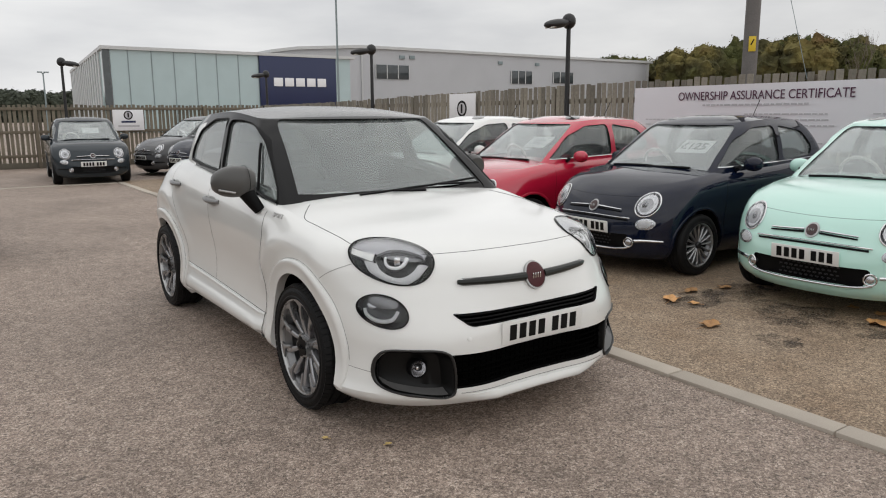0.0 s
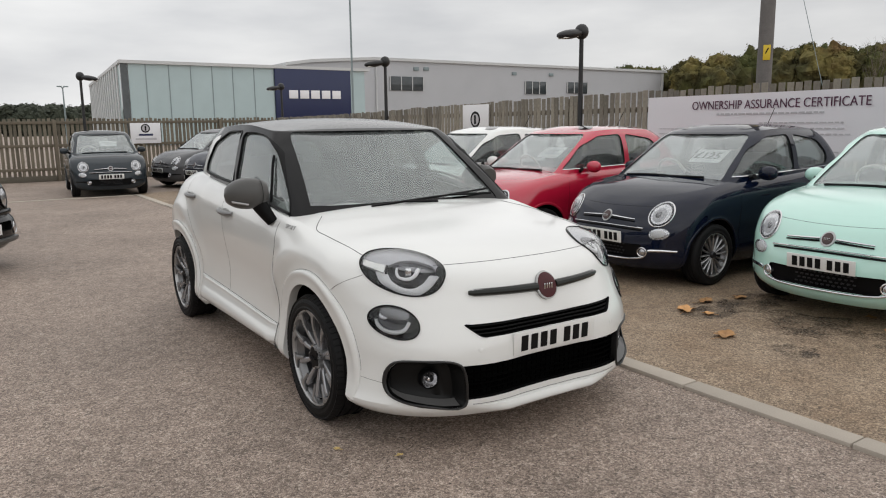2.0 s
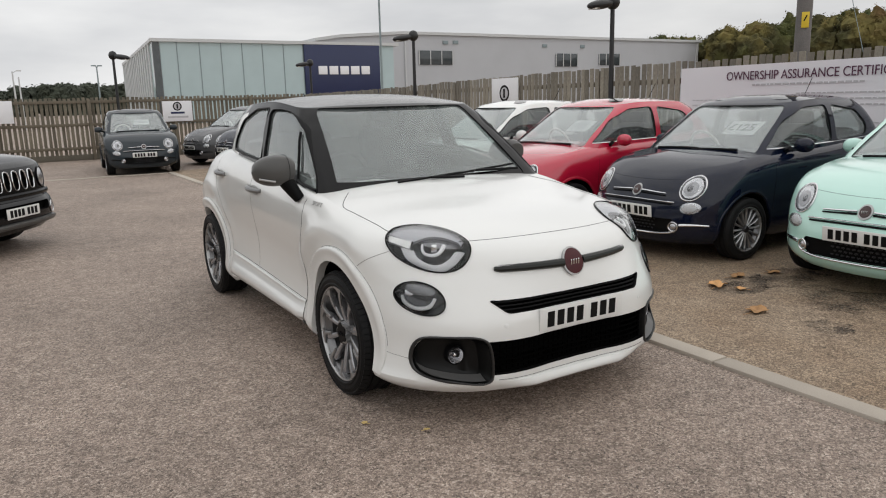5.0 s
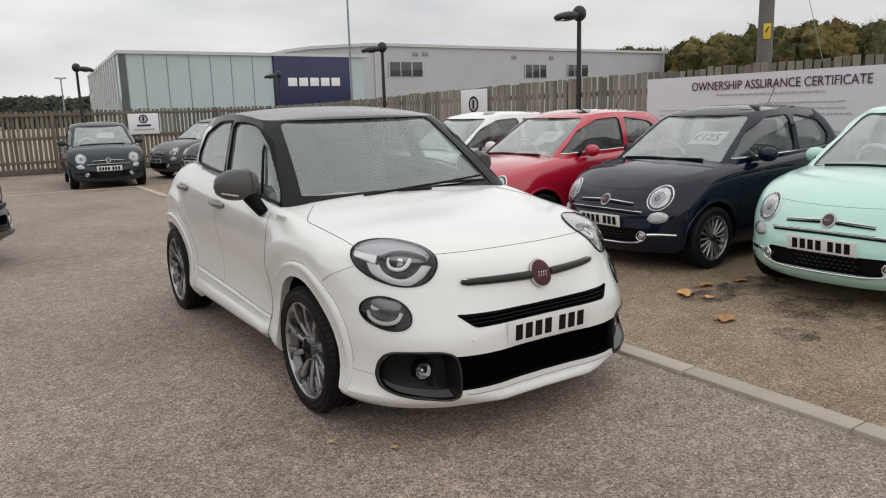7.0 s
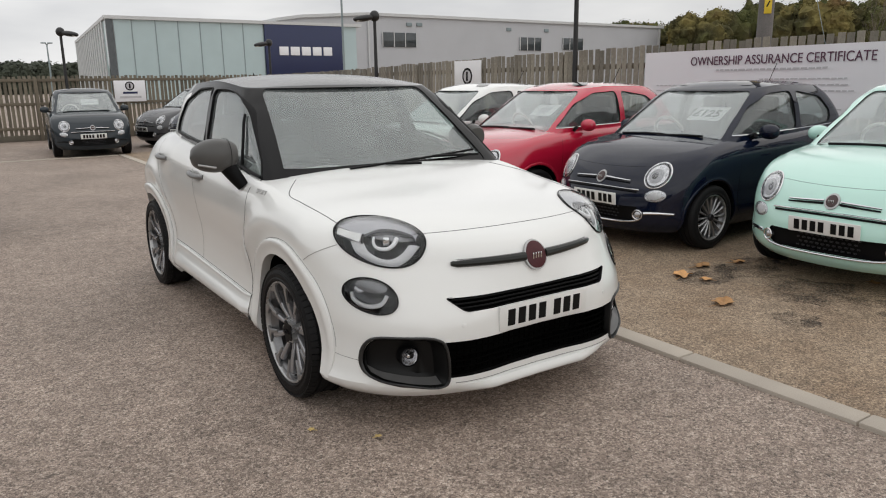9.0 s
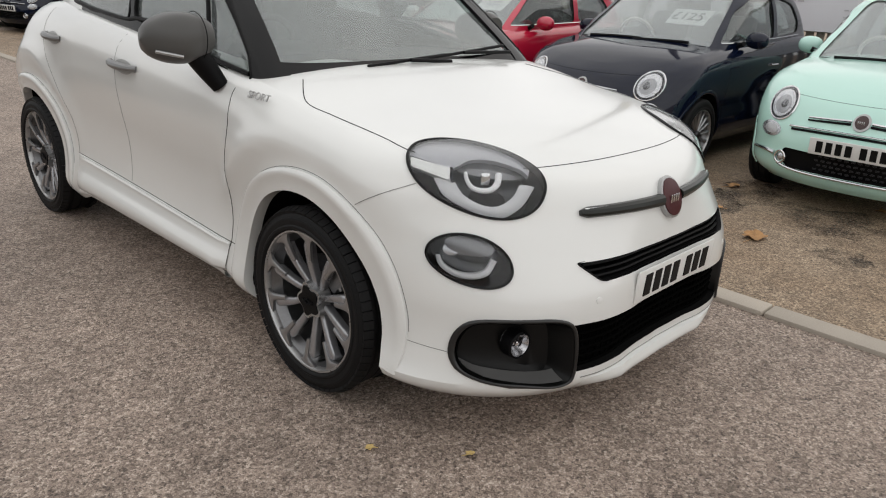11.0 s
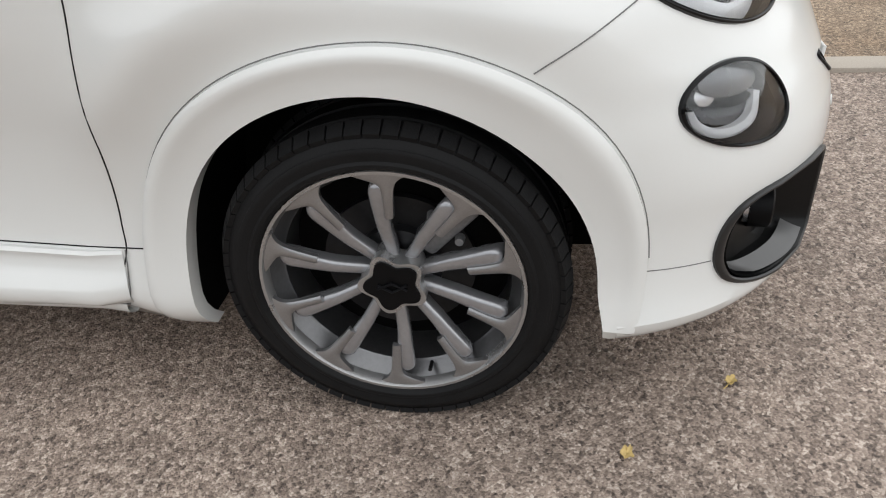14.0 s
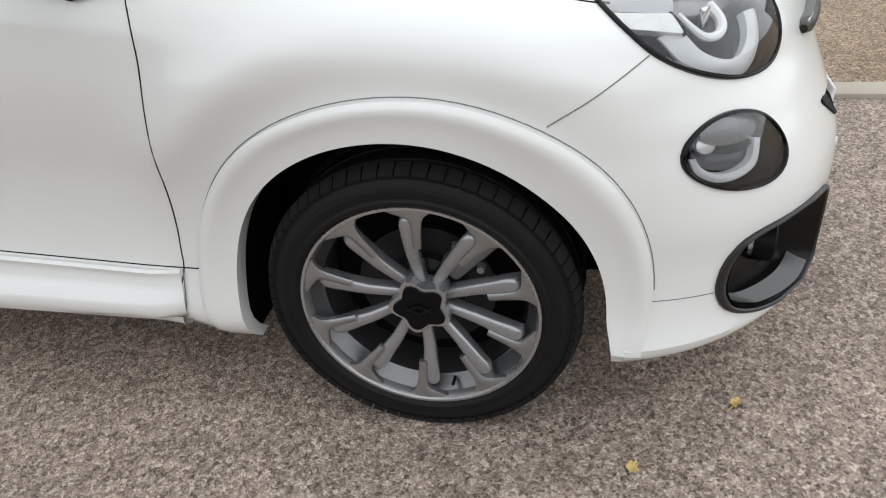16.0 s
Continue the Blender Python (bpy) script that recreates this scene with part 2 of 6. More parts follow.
M_lamp_shroud = mat("grey_lamp_shroud", (0.20, 0.20, 0.21), 0.25, metal=0.7, vary=0.15)
M_chrome = mat("chrome", (0.72, 0.72, 0.73), 0.1, metal=1.0, vary=0.05)
M_steel = mat("brake_steel", (0.03, 0.03, 0.032), 0.5, metal=0.6, vary=0.3, fine=80)
M_rimbarrel = mat("silver_rim_barrel", (0.19, 0.19, 0.194), 0.30, metal=0.8, vary=0.15)
M_pocket = mat("satin_dark_pocket", (0.006, 0.006, 0.006), 0.35, vary=0.2, spec=0.2)
M_indicator = mat("silvery_indicator", (0.66, 0.66, 0.65), 0.25, metal=0.4, vary=0.2, scale=40)
M_bezel = mat("satin_charcoal_bezel", (0.014, 0.014, 0.014), 0.34, vary=0.15)
M_nosebar = mat("dark_green_grey_bar", (0.011, 0.013, 0.011), 0.28, vary=0.2, spec=0.35)
M_badge_grey = mat("grey_badge_lettering", (0.48, 0.48, 0.48), 0.4, vary=0.1)
M_unseen_wall = mat("unseen_dark_wall", (0.10, 0.095, 0.085), 0.85, vary=0.25, scale=0.4, fine=8)
M_caliper = mat("grey_caliper", (0.26, 0.26, 0.265), 0.45, metal=0.5, vary=0.3)
# satin hood grey, made paler by the lens's sky reflection put into it
M_lamp_hood = mat("satin_hood_with_sky_sheen", (0.36, 0.36, 0.39), 0.35, metal=0.3, vary=0.12)
M_lamp_mid = mat("satin_lamp_reflector", (0.36, 0.36, 0.375), 0.3, metal=0.75, vary=0.3, scale=30)
M_lamp_frost = mat("frosted_lamp_ring", (0.58, 0.58, 0.60), 0.3, vary=0.12)
M_lamp_bowl = mat("smoked_lamp_bowl", (0.035, 0.035, 0.040), 0.22, metal=0.4, vary=0.3, scale=25)
M_lip = mat("bright_machined_alloy", (0.42, 0.42, 0.42), 0.28, metal=0.75, vary=0.12, scale=15, fine=300)
M_ledge = mat("satin_grey_ledge", (0.075, 0.074, 0.073), 0.3, vary=0.1, fine=500)
M_lens = glass_mat("clear_lens", (0.97, 0.98, 0.98), ior=1.33)
M_glass = glass_mat("tinted_glass", (0.70, 0.78, 0.76), clear=0.92, ior=1.72)
M_side_glass = glass_mat("clear_side_glass", (0.62, 0.68, 0.67), clear=0.97, ior=1.6)
# its strong film stands for mist and for the reflected sky
M_hazy = glass_mat("misted_sky_haze_glass", (0.80, 0.85, 0.84), clear=0.77)
M_privacy = glass_mat("dark_tinted_glass", (0.45, 0.48, 0.48), clear=0.80)
M_amber = mat("white_indicator", (0.75, 0.72, 0.66), 0.25, vary=0.08)
M_lamp_inner = mat("lamp_reflector", (0.58, 0.58, 0.60), 0.22, metal=0.8, vary=0.3, scale=22)
M_lamp_dark = mat("lamp_housing", (0.006, 0.006, 0.007), 0.45, vary=0.2, spec=0.08)
M_seat = mat("dark_seat_fabric", (0.016, 0.016, 0.018), 0.85, spec=0.1, vary=0.25, fine=300, bump=0.3)
M_dash = mat("dark_dashboard", (0.014, 0.014, 0.015), 0.6, vary=0.2, spec=0.12)
M_plate = mat("plate_white", (0.75, 0.75, 0.73), 0.35, vary=0.03)
M_ink = mat("black_ink", (0.008, 0.008, 0.008), 0.5, vary=0.1, spec=0.12)
M_red_badge = mat("dark_red_enamel", (0.060, 0.010, 0.013), 0.35, vary=0.3, spec=0.3)
M_emblem = mat("dark_bronze_enamel", (0.05, 0.025, 0.024), 0.25, vary=0.2)
M_card = mat("white_price_card", (0.72, 0.73, 0.73), 0.6, vary=0.03)
M_navy = mat("navy_car_paint", (0.004, 0.007, 0.020), 0.06, vary=0.15, scale=3, fine=900, spec=0.42)
M_mint = mat("mint_car_paint", (0.50, 0.78, 0.69), 0.2, vary=0.03, scale=3, fine=900, coat=1.0)
M_roof_glass = mat("dark_roof_glass", (0.012, 0.013, 0.014), 0.05, vary=0.1, spec=0.6)
M_red = mat("red_car_paint", (0.48, 0.010, 0.040), 0.18, vary=0.08, scale=3, fine=900, coat=1.0)
M_black_car = mat("black_car_paint", (0.005, 0.005, 0.006), 0.1, vary=0.15, scale=3, fine=900, spec=0.3)
M_greycar = mat("slate_car_paint", (0.030, 0.038, 0.045), 0.08, vary=0.1, scale=3, fine=900, spec=0.35)
M_greymetal = mat("mid_grey_car_paint", (0.085, 0.086, 0.09), 0.15, vary=0.1, scale=3, fine=900, spec=0.5)
M_fence = mat("weathered_fence_wood", (0.25, 0.226, 0.183), 0.85, vary=0.4, scale=3, fine=40, bump=0.4, island=0.28)
M_fence_old = mat("mossy_old_fence_wood", (0.185, 0.162, 0.122), 0.9, vary=0.4, scale=3, fine=40, bump=0.4, island=0.3)
M_rail = mat("weathered_rail_wood", (0.16, 0.135, 0.10), 0.85, vary=0.35, scale=3, fine=40, bump=0.4)
M_gravelboard = mat("gravel_board_concrete", (0.13, 0.115, 0.09), 0.9, vary=0.35, scale=2, fine=50, bump=0.3)
M_kerb = mat("kerb_concrete", (0.44, 0.39, 0.33), 0.85, vary=0.2, scale=4, fine=160, bump=0.4, island=0.12)
M_banner = mat("banner_vinyl", (0.74, 0.73, 0.76), 0.5, vary=0.04, scale=1.5)
M_plum = mat("dark_plum_ink", (0.085, 0.022, 0.055), 0.5, vary=0.1)
M_greyink = mat("grey_ink", (0.50, 0.49, 0.51), 0.5, vary=0.1)
M_lamppost = mat("black_painted_steel", (0.012, 0.012, 0.013), 0.45, vary=0.25)
M_pole = mat("grey_timber_pole", (0.16, 0.15, 0.145), 0.85, vary=0.3, scale=6, fine=60, bump=0.4)
M_yellow = mat("yellow_sign", (0.70, 0.50, 0.03), 0.5, vary=0.06)
M_cladding = mat("pale_grey_cladding", (0.46, 0.47, 0.49), 0.55, vary=0.08, scale=0.3)
M_roofedge = mat("light_roof_edge", (0.55, 0.56, 0.56), 0.5, vary=0.1)
M_signblue = mat("deep_blue_sign_panel", (0.012, 0.02, 0.075), 0.35, vary=0.1, scale=0.4)
M_signwhite = mat("sign_white", (0.8, 0.8, 0.82), 0.4, vary=0.03)
M_facade = mat("pale_blue_glazing", (0.40, 0.50, 0.51), 0.10, vary=0.08, scale=0.05, fine=0.6)
M_mullion = mat("grey_mullion", (0.22, 0.27, 0.28), 0.5, vary=0.1)
M_winpane = mat("dark_window_pane", (0.06, 0.07, 0.075), 0.1, vary=0.3, scale=0.5, fine=3)
M_leafpale = mat("pale_yellow_leaf", (0.60, 0.44, 0.17), 0.7, vary=0.3, scale=40, fine=150, bump=0.3)
M_leafdry = mat("dry_orange_leaf", (0.54, 0.29, 0.115), 0.7, vary=0.35, scale=20, fine=90, bump=0.3, island=0.3)
M_foliage = foliage_mat()
M_foliage_far = mat("dark_distant_foliage", (0.05, 0.06, 0.04), 0.85, vary=0.5, scale=0.1, fine=1.0)
M_twig = mat("pale_twig_bark", (0.17, 0.14, 0.115), 0.9, vary=0.3)
M_bark = mat("bark", (0.07, 0.055, 0.045), 0.9, vary=0.35)

# ---- building helpers ----
from mathutils.bvhtree import BVHTree


def curve(*pts):
    """A smooth function through (a, b) pairs, flat beyond its ends."""
    xs = [p[0] for p in pts]
    ys = [p[1] for p in pts]
    n = len(pts)
    d = [(ys[i + 1] - ys[i]) / (xs[i + 1] - xs[i]) for i in range(n - 1)]
    m = [d[0]] + [0.0 if d[i - 1] * d[i] <= 0 else 2 * d[i - 1] * d[i] / (d[i - 1] + d[i]) for i in range(1, n - 1)] + [d[-1]]

    def f(x):
        if x <= xs[0]:
            return ys[0]
        if x >= xs[-1]:
            return ys[-1]
        i = max(j for j in range(n - 1) if xs[j] <= x)
        h = xs[i + 1] - xs[i]
        t = (x - xs[i]) / h
        return ((1 + 2 * t) * (1 - t) ** 2 * ys[i] + t * (1 - t) ** 2 * h * m[i] + t * t * (3 - 2 * t) * ys[i + 1] + t * t * (t - 1) * h * m[i + 1])

    return f


def to_mesh(name, bm, materials, smooth=True, sharp=0.6):
    me = bpy.data.meshes.new(name)
    bm.normal_update()
    bm.to_mesh(me)
    bm.free()
    for m in materials if isinstance(materials, (list, tuple)) else [materials]:
        me.materials.append(m)
    if smooth:
        me.polygons.foreach_set("use_smooth", [True] * len(me.polygons))
        me.set_sharp_from_angle(angle=sharp)
    return me


def part(name, bm, material, parent=None, label="", smooth=True, sharp=0.6):
    """Links a bmesh as one mesh object under a thing or a part."""
    ob = new(name, to_mesh(name, bm, material, smooth, sharp))
    if parent:
        ob.parent = parent
    if label:
        ob["label"] = label
    return ob


def thing(name, label, category, group="", kind="", at=None):
    ob = new(name)
    ob.empty_display_size = 0.1
    if at:
        ob.matrix_basis = at
    return tagged(ob, label, category, group, kind)


def add_box(bm, c, s, bevel=0.0, m=None):
    r = bmesh.ops.create_cube(bm, size=1.0)
    vs = r["verts"]
    bmesh.ops.scale(bm, vec=s, verts=vs)
    if bevel:
        es = list({e for v in vs for e in v.link_edges})
        g = bmesh.ops.bevel(bm, geom=es, offset=bevel, segments=2, affect="EDGES", profile=0.5)
        vs = list({v for f in g["faces"] for v in f.verts} | {v for v in vs if v.is_valid})
    if m:
        bmesh.ops.transform(bm, matrix=m, verts=vs)
    bmesh.ops.translate(bm, vec=c, verts=vs)
    return vs


def box_bm(c, s, bevel=0.0, m=None):
    bm = bmesh.new()
    add_box(bm, c, s, bevel, m)
    return bm


def skin(bm, rings, closed=True):
    """Faces between rows of points of one length; returns the rows of verts."""
    rows = [[bm.verts.new(p) for p in r] for r in rings]
    for a, b in zip(rows, rows[1:]):
        n = len(a)
        for i in range(n if closed else n - 1):
            j = (i + 1) % n
            bm.faces.new((a[i], a[j], b[j], b[i]))
    return rows


def lathe(profile, n=48, axis="x", bm=None, closed=False):
    """Turns (along, radius) pairs about an axis."""
    bm = bm or bmesh.new()
    rings = []
    for a, r in profile:
        ring = []
        for i in range(n):
            t = 2 * math.pi * i / n
            c, s = r * math.cos(t), r * math.sin(t)
            ring.append({"x": (a, c, s), "y": (c, a, s), "z": (c, s, a)}[axis])
        rings.append(ring)
    if closed:
        rings.append(rings[0])
    skin(bm, rings)
    bmesh.ops.remove_doubles(bm, verts=bm.verts, dist=1e-6)
    bmesh.ops.recalc_face_normals(bm, faces=bm.faces)
    return bm


def tube(bm, pts, radius, n=8, ends=True):
    """A round bar along points; radius may be a function of the fraction along it."""
    pts = [Vector(p) for p in pts]
    rings, up = [], None
    for i, p in enumerate(pts):
        d = (pts[min(i + 1, len(pts) - 1)] - pts[max(i - 1, 0)]).normalized()
        if up is None:
            up = d.cross(Vector((0, 0, 1)) if abs(d.z) < 0.9 else Vector((1, 0, 0))).normalized()
        up = (up - d * up.dot(d)).normalized()
        side = d.cross(up)
        r = radius(i / (len(pts) - 1)) if callable(radius) else radius
        rings.append([p + (up * math.cos(2 * math.pi * k / n) + side * math.sin(2 * math.pi * k / n)) * r for k in range(n)])
    rows = skin(bm, rings)
    if ends:
        bm.faces.new(rows[0][::-1])
        bm.faces.new(rows[-1])
    return bm


def prism(outline, to3, a, b):
    """A closed solid: a 2D outline pushed from depth a to depth b by to3(u, v, depth)."""
    bm = bmesh.new()
    r0 = [bm.verts.new(to3(u, v, a)) for u, v in outline]
    r1 = [bm.verts.new(to3(u, v, b)) for u, v in outline]
    n = len(outline)
    for i in range(n):
        bm.faces.new((r0[i], r0[(i + 1) % n], r1[(i + 1) % n], r1[i]))
    bm.faces.new(r0[::-1])
    bm.faces.new(r1)
    bmesh.ops.recalc_face_normals(bm, faces=bm.faces)
    return bm


def carve(bm, materials, cutters):
    """Cuts solids out of a solid; cutters are (bmesh, material). Returns a bmesh with the cut faces in the cutter's material."""
    base = new("carving", to_mesh("carving", bm, materials, smooth=False))
    mats = list(materials)
    extra = []
    for cb, cm in cutters:
        co = new("cutter", to_mesh("cutter", cb, cm, smooth=False))
        extra.append(co)
        if cm not in mats:
            mats.append(cm)
        md = base.modifiers.new("cut", "BOOLEAN")
        md.operation, md.solver, md.object, md.material_mode = "DIFFERENCE", "EXACT", co, "TRANSFER"
    dg = bpy.context.evaluated_depsgraph_get()
    me = bpy.data.meshes.new_from_object(base.evaluated_get(dg))
    order = [mats.index(m) if m in mats else 0 for m in me.materials]
    out = bmesh.new()
    out.from_mesh(me)
    for f in out.faces:
        f.material_index = order[f.material_index] if f.material_index < len(order) else 0
    for o in (base, *extra):
        bpy.data.objects.remove(o)
    return out, mats


def oval(cx, cz, a, b, tilt=0.0, n=48, power=2.0):
    """A closed 2D outline: a superellipse turned by tilt degrees."""
    c, s = math.cos(radians(tilt)), math.sin(radians(tilt))
    pts = []
    for i in range(n):
        t = 2 * math.pi * i / n
        u = a * math.copysign(abs(math.cos(t)) ** (2 / power), math.cos(t))
        v = b * math.copysign(abs(math.sin(t)) ** (2 / power), math.sin(t))
        pts.append((cx + u * c - v * s, cz + u * s + v * c))
    return pts


def rounded(corners, r=0.03, k=6):
    """A closed 2D outline through corners, each rounded."""
    out, n = [], len(corners)
    for i in range(n):
        p, q, s = Vector(corners[i - 1]), Vector(corners[i]), Vector(corners[(i + 1) % n])
        a = q + (p - q).normalized() * min(r, (p - q).length * 0.45)
        b = q + (s - q).normalized() * min(r, (s - q).length * 0.45)
        for j in range(k + 1):
            t = j / k
            out.append(tuple(a * (1 - t) ** 2 + q * 2 * t * (1 - t) + b * t * t))
    return out


def mirror_x(pts):
    return [(-x, *rest) for x, *rest in pts]


class Surface:
    """A body's skin on which parts are laid: rays are sent at it from outside."""

    def __init__(self, bm):
        bm.faces.ensure_lookup_table()
        self.tree = BVHTree.FromBMesh(bm)

    def front(self, x, z):
        """From ahead: the point on the skin at (x, z), and its normal."""
        hit = self.tree.ray_cast(Vector((x, -4, z)), Vector((0, 1, 0)))
        return (hit[0], hit[1] if hit[1].y < 0 else -hit[1]) if hit[0] else (Vector((x, 0, z)), Vector((0, -1, 0)))

    def side(self, y, z, sx=-1):
        hit = self.tree.ray_cast(Vector((3 * sx, y, z)), Vector((-sx, 0, 0)))
        return (hit[0], hit[1] if hit[1].x * sx > 0 else -hit[1]) if hit[0] else (Vector((0.8 * sx, y, z)), Vector((sx, 0, 0)))

    def top(self, x, y):
        hit = self.tree.ray_cast(Vector((x, y, 4)), Vector((0, 0, -1)))
        return (hit[0], hit[1] if hit[1].z > 0 else -hit[1]) if hit[0] else (Vector((x, y, 1)), Vector((0, 0, 1)))

    def rear(self, x, z):
        hit = self.tree.ray_cast(Vector((x, 8, z)), Vector((0, -1, 0)))
        return (hit[0], hit[1] if hit[1].y > 0 else -hit[1]) if hit[0] else (Vector((x, 3, z)), Vector((0, 1, 0)))


def patch(where, outline, lift=0.004, dome=0.0, rings=10, skirt=0.02):
    """A pad laid on a skin inside a 2D outline, lifted, domed in its middle, with an edge turned down into the skin."""
    bm = bmesh.new()
    n = len(outline)
    cu, cv = sum(p[0] for p in outline) / n, sum(p[1] for p in outline) / n
    rows = []
    for k in range(1, rings + 1):
        r = k / rings
        row = []
        for u, v in outline:
            p, nn = where(cu + (u - cu) * r, cv + (v - cv) * r)
            row.append(p + nn * (lift + dome * (1 - r * r)))
        rows.append(row)
    p, nn = where(cu, cv)
    if skirt:
        rows.append([where(u, v)[0] - where(u, v)[1] * skirt for u, v in outline])
    vr = skin(bm, rows)
    c = bm.verts.new(p + nn * (lift + dome))
    for i in range(n):
        bm.faces.new((c, vr[0][(i + 1) % n], vr[0][i]))
    bmesh.ops.recalc_face_normals(bm, faces=bm.faces)
    return bm


def band(where, inner, outer, lift=0.01, steps=4, crown=0.004, skirt=0.03, ends=0, bias=1.0, shape=None):
    """A strip laid on a skin between two 2D lines of equal length, with turned-down edges; ends: over how many steps it sinks flush."""
    bm = bmesh.new()
    rows = []
    full = (lift, crown)
    for i, (a, b) in enumerate(zip(inner, outer)):
        k = min(1.0, (min(i, len(inner) - 1 - i) + 0.15) / ends) if ends else 1.0
        lift, crown = full[0] * k, full[1] * k
        row = []
        p, nn = where(*a)
        row.append(p - nn * skirt)
        for k in range(steps + 1):
            t = k / steps
            p, nn = where(a[0] + (b[0] - a[0]) * t, a[1] + (b[1] - a[1]) * t)
            row.append(p + nn * (shape(t) * (lift / full[0]) if shape else lift + crown * math.sin(math.pi * t**bias)))
        p, nn = where(*b)
        row.append(p - nn * 0.004)
        rows.append(row)
    skin(bm, rows, closed=False)
    bmesh.ops.recalc_face_normals(bm, faces=bm.faces)
    return bm


def seam(where, pts, radius=0.0028, lift=0.0, closed=False):
    """A panel gap: a thin dark line along a skin."""
    bm = bmesh.new()
    line = [where(*p) for p in pts]
    if closed:
        line.append(line[0])
    tube(bm, [p + n * lift for p, n in line], radius, 6, not closed)
    return bm


def between(a, b, n):
    return [(a[0] + (b[0] - a[0]) * i / n, a[1] + (b[1] - a[1]) * i / n) for i in range(n + 1)]


def bow(pts, n=24):
    """A smooth line through a few 2D points."""
    out, m = [], len(pts)
    P = [Vector(p) for p in pts]
    for i in range(m - 1):
        p0, p1, p2, p3 = P[max(i - 1, 0)], P[i], P[i + 1], P[min(i + 2, m - 1)]
        k = max(2, n // (m - 1))
        for j in range(k):
            t = j / k
            out.append(tuple(0.5 * (2 * p1 + (p2 - p0) * t + (2 * p0 - 5 * p1 + 4 * p2 - p3) * t * t + (3 * p1 - p0 - 3 * p2 + p3) * t**3)))
    out.append(tuple(P[-1]))
    return out


def words(name, text, size, at, material, parent=None, depth=0.001, align="LEFT", width=1.0):
    c = bpy.data.curves.new(name, "FONT")
    c.body, c.size, c.extrude, c.align_x = text, size, depth, align
    tmp = new("lettering", c)
    me = bpy.data.meshes.new_from_object(tmp.evaluated_get(bpy.context.evaluated_depsgraph_get()))
    bpy.data.objects.remove(tmp)
    me.materials.clear()
    me.materials.append(material)
    ob = new(name, me)
    ob.parent = parent
    ob.matrix_basis = at @ Matrix.Diagonal((width, 1, 1, 1))
    return ob


# ---- ground and setting ----
FENCE_X, FENCE_Y, FENCE_TOP = 7.0, 21.0, 2.0


def build_ground():
    bm = bmesh.new()
    steps = [-3000, -600, -150, -40, -12, -4, 0, 4, 8, 14, 24, 60, 150, 600, 3000]
    rows = [[(x, y, 0) for x in steps] for y in steps]
    skin(bm, rows, closed=False)
    bmesh.ops.recalc_face_normals(bm, faces=bm.faces)
    for f in bm.faces:
        if f.normal.z < 0:
            f.normal_flip()
    ob = part("ground", bm, M_asphalt)
    tagged(ob, "worn brown-grey asphalt car park with pale aggregate", "ground", kind="structure")


build_ground()


def build_kerb():
    """Edging stones, flush with the surface, along the parking bays and round their far end."""
    kerb = thing("kerb", "flush line of pale concrete edging stones", "kerb", kind="structure")
    L, gap = 0.951, 0.007
    base = box_bm((0, 0, 0), (0.135, L - gap, 0.10), 0.010)
    me = to_mesh("kerb_stone", base, M_kerb)
    rng = random.Random(4)
    for i in range(25):
        s = new("kerb_stone", me)
        s.parent = kerb
        s.matrix_basis = pose(1.088 + rng.uniform(-0.003, 0.003), -0.858 - 0.4755 + L * (i - 8), -0.026 + rng.uniform(-0.003, 0.003), 0, 0, rng.uniform(-0.3, 0.3))
    y = -0.858 - 0.4755 + L * 16.6
    for i in range(14):
        s = new("kerb_stone", me)
        s.parent = kerb
        s.matrix_basis = pose(0.54 - L * i, y - 0.05, -0.036 + rng.uniform(-0.003, 0.003), 0, 0, 90 + rng.uniform(-0.3, 0.3))


build_kerb()


def build_fence(name, label, length, at, top, step, board, wood, rails_front, post_step=2.4, fall=None):
    """Upright boards on rails and posts, with a concrete board at the foot; runs along local x, its face towards local -y."""
    f = thing(name, label, "fence", kind="structure", at=at)
    rng = random.Random(len(name))
    n = int(length / step)
    meshes = []
    for k in range(6):
        bm = bmesh.new()
        add_box(bm, (0, 0, 0), (board, 0.018, 1.0), 0.003)
        for v in bm.verts:
            v.co.x += 0.006 * noise.noise(Vector((k * 7, v.co.z * 2, 1))) + 0.004 * (v.co.z) * (k - 2.5) / 2.5
            v.co.y += 0.01 * noise.noise(Vector((k * 3, v.co.z * 1.5, 5)))
        meshes.append(to_mesh("board", bm, wood))
    lo = 0.17
    for i in range(n):
        b = new("board", meshes[i % 6])
        b.parent = f
        h = top - lo + rng.uniform(-0.022, 0.014) - (fall((i + 0.5) * step) if fall else 0.0)
        b.matrix_basis = pose((i + 0.5) * step + rng.uniform(-0.01, 0.01), rng.uniform(-0.004, 0.004), lo + h / 2, 0, rng.uniform(-0.7, 0.7), rng.uniform(-4, 4)) @ Matrix.Diagonal((1, 1, h, 1))
    side = -0.035 if rails_front else 0.035
    for z in (0.36, 1.05, 1.72):
        r = part("rail", box_bm((length / 2, side, z), (length, 0.045, 0.085), 0.006), M_rail, f)
    for i in range(int(length / post_step) + 1):
        x = min(i * post_step + 0.05, length - 0.05)
        h = top - 0.04 - (fall(x) if fall else 0.0)
        part("post", box_bm((x, side * 2.6, h / 2), (0.095, 0.095, h), 0.008), M_rail, f)
    part("gravel_board", box_bm((length / 2, 0, 0.085), (length, 0.05, 0.17), 0.006), M_gravelboard, f)
    return f


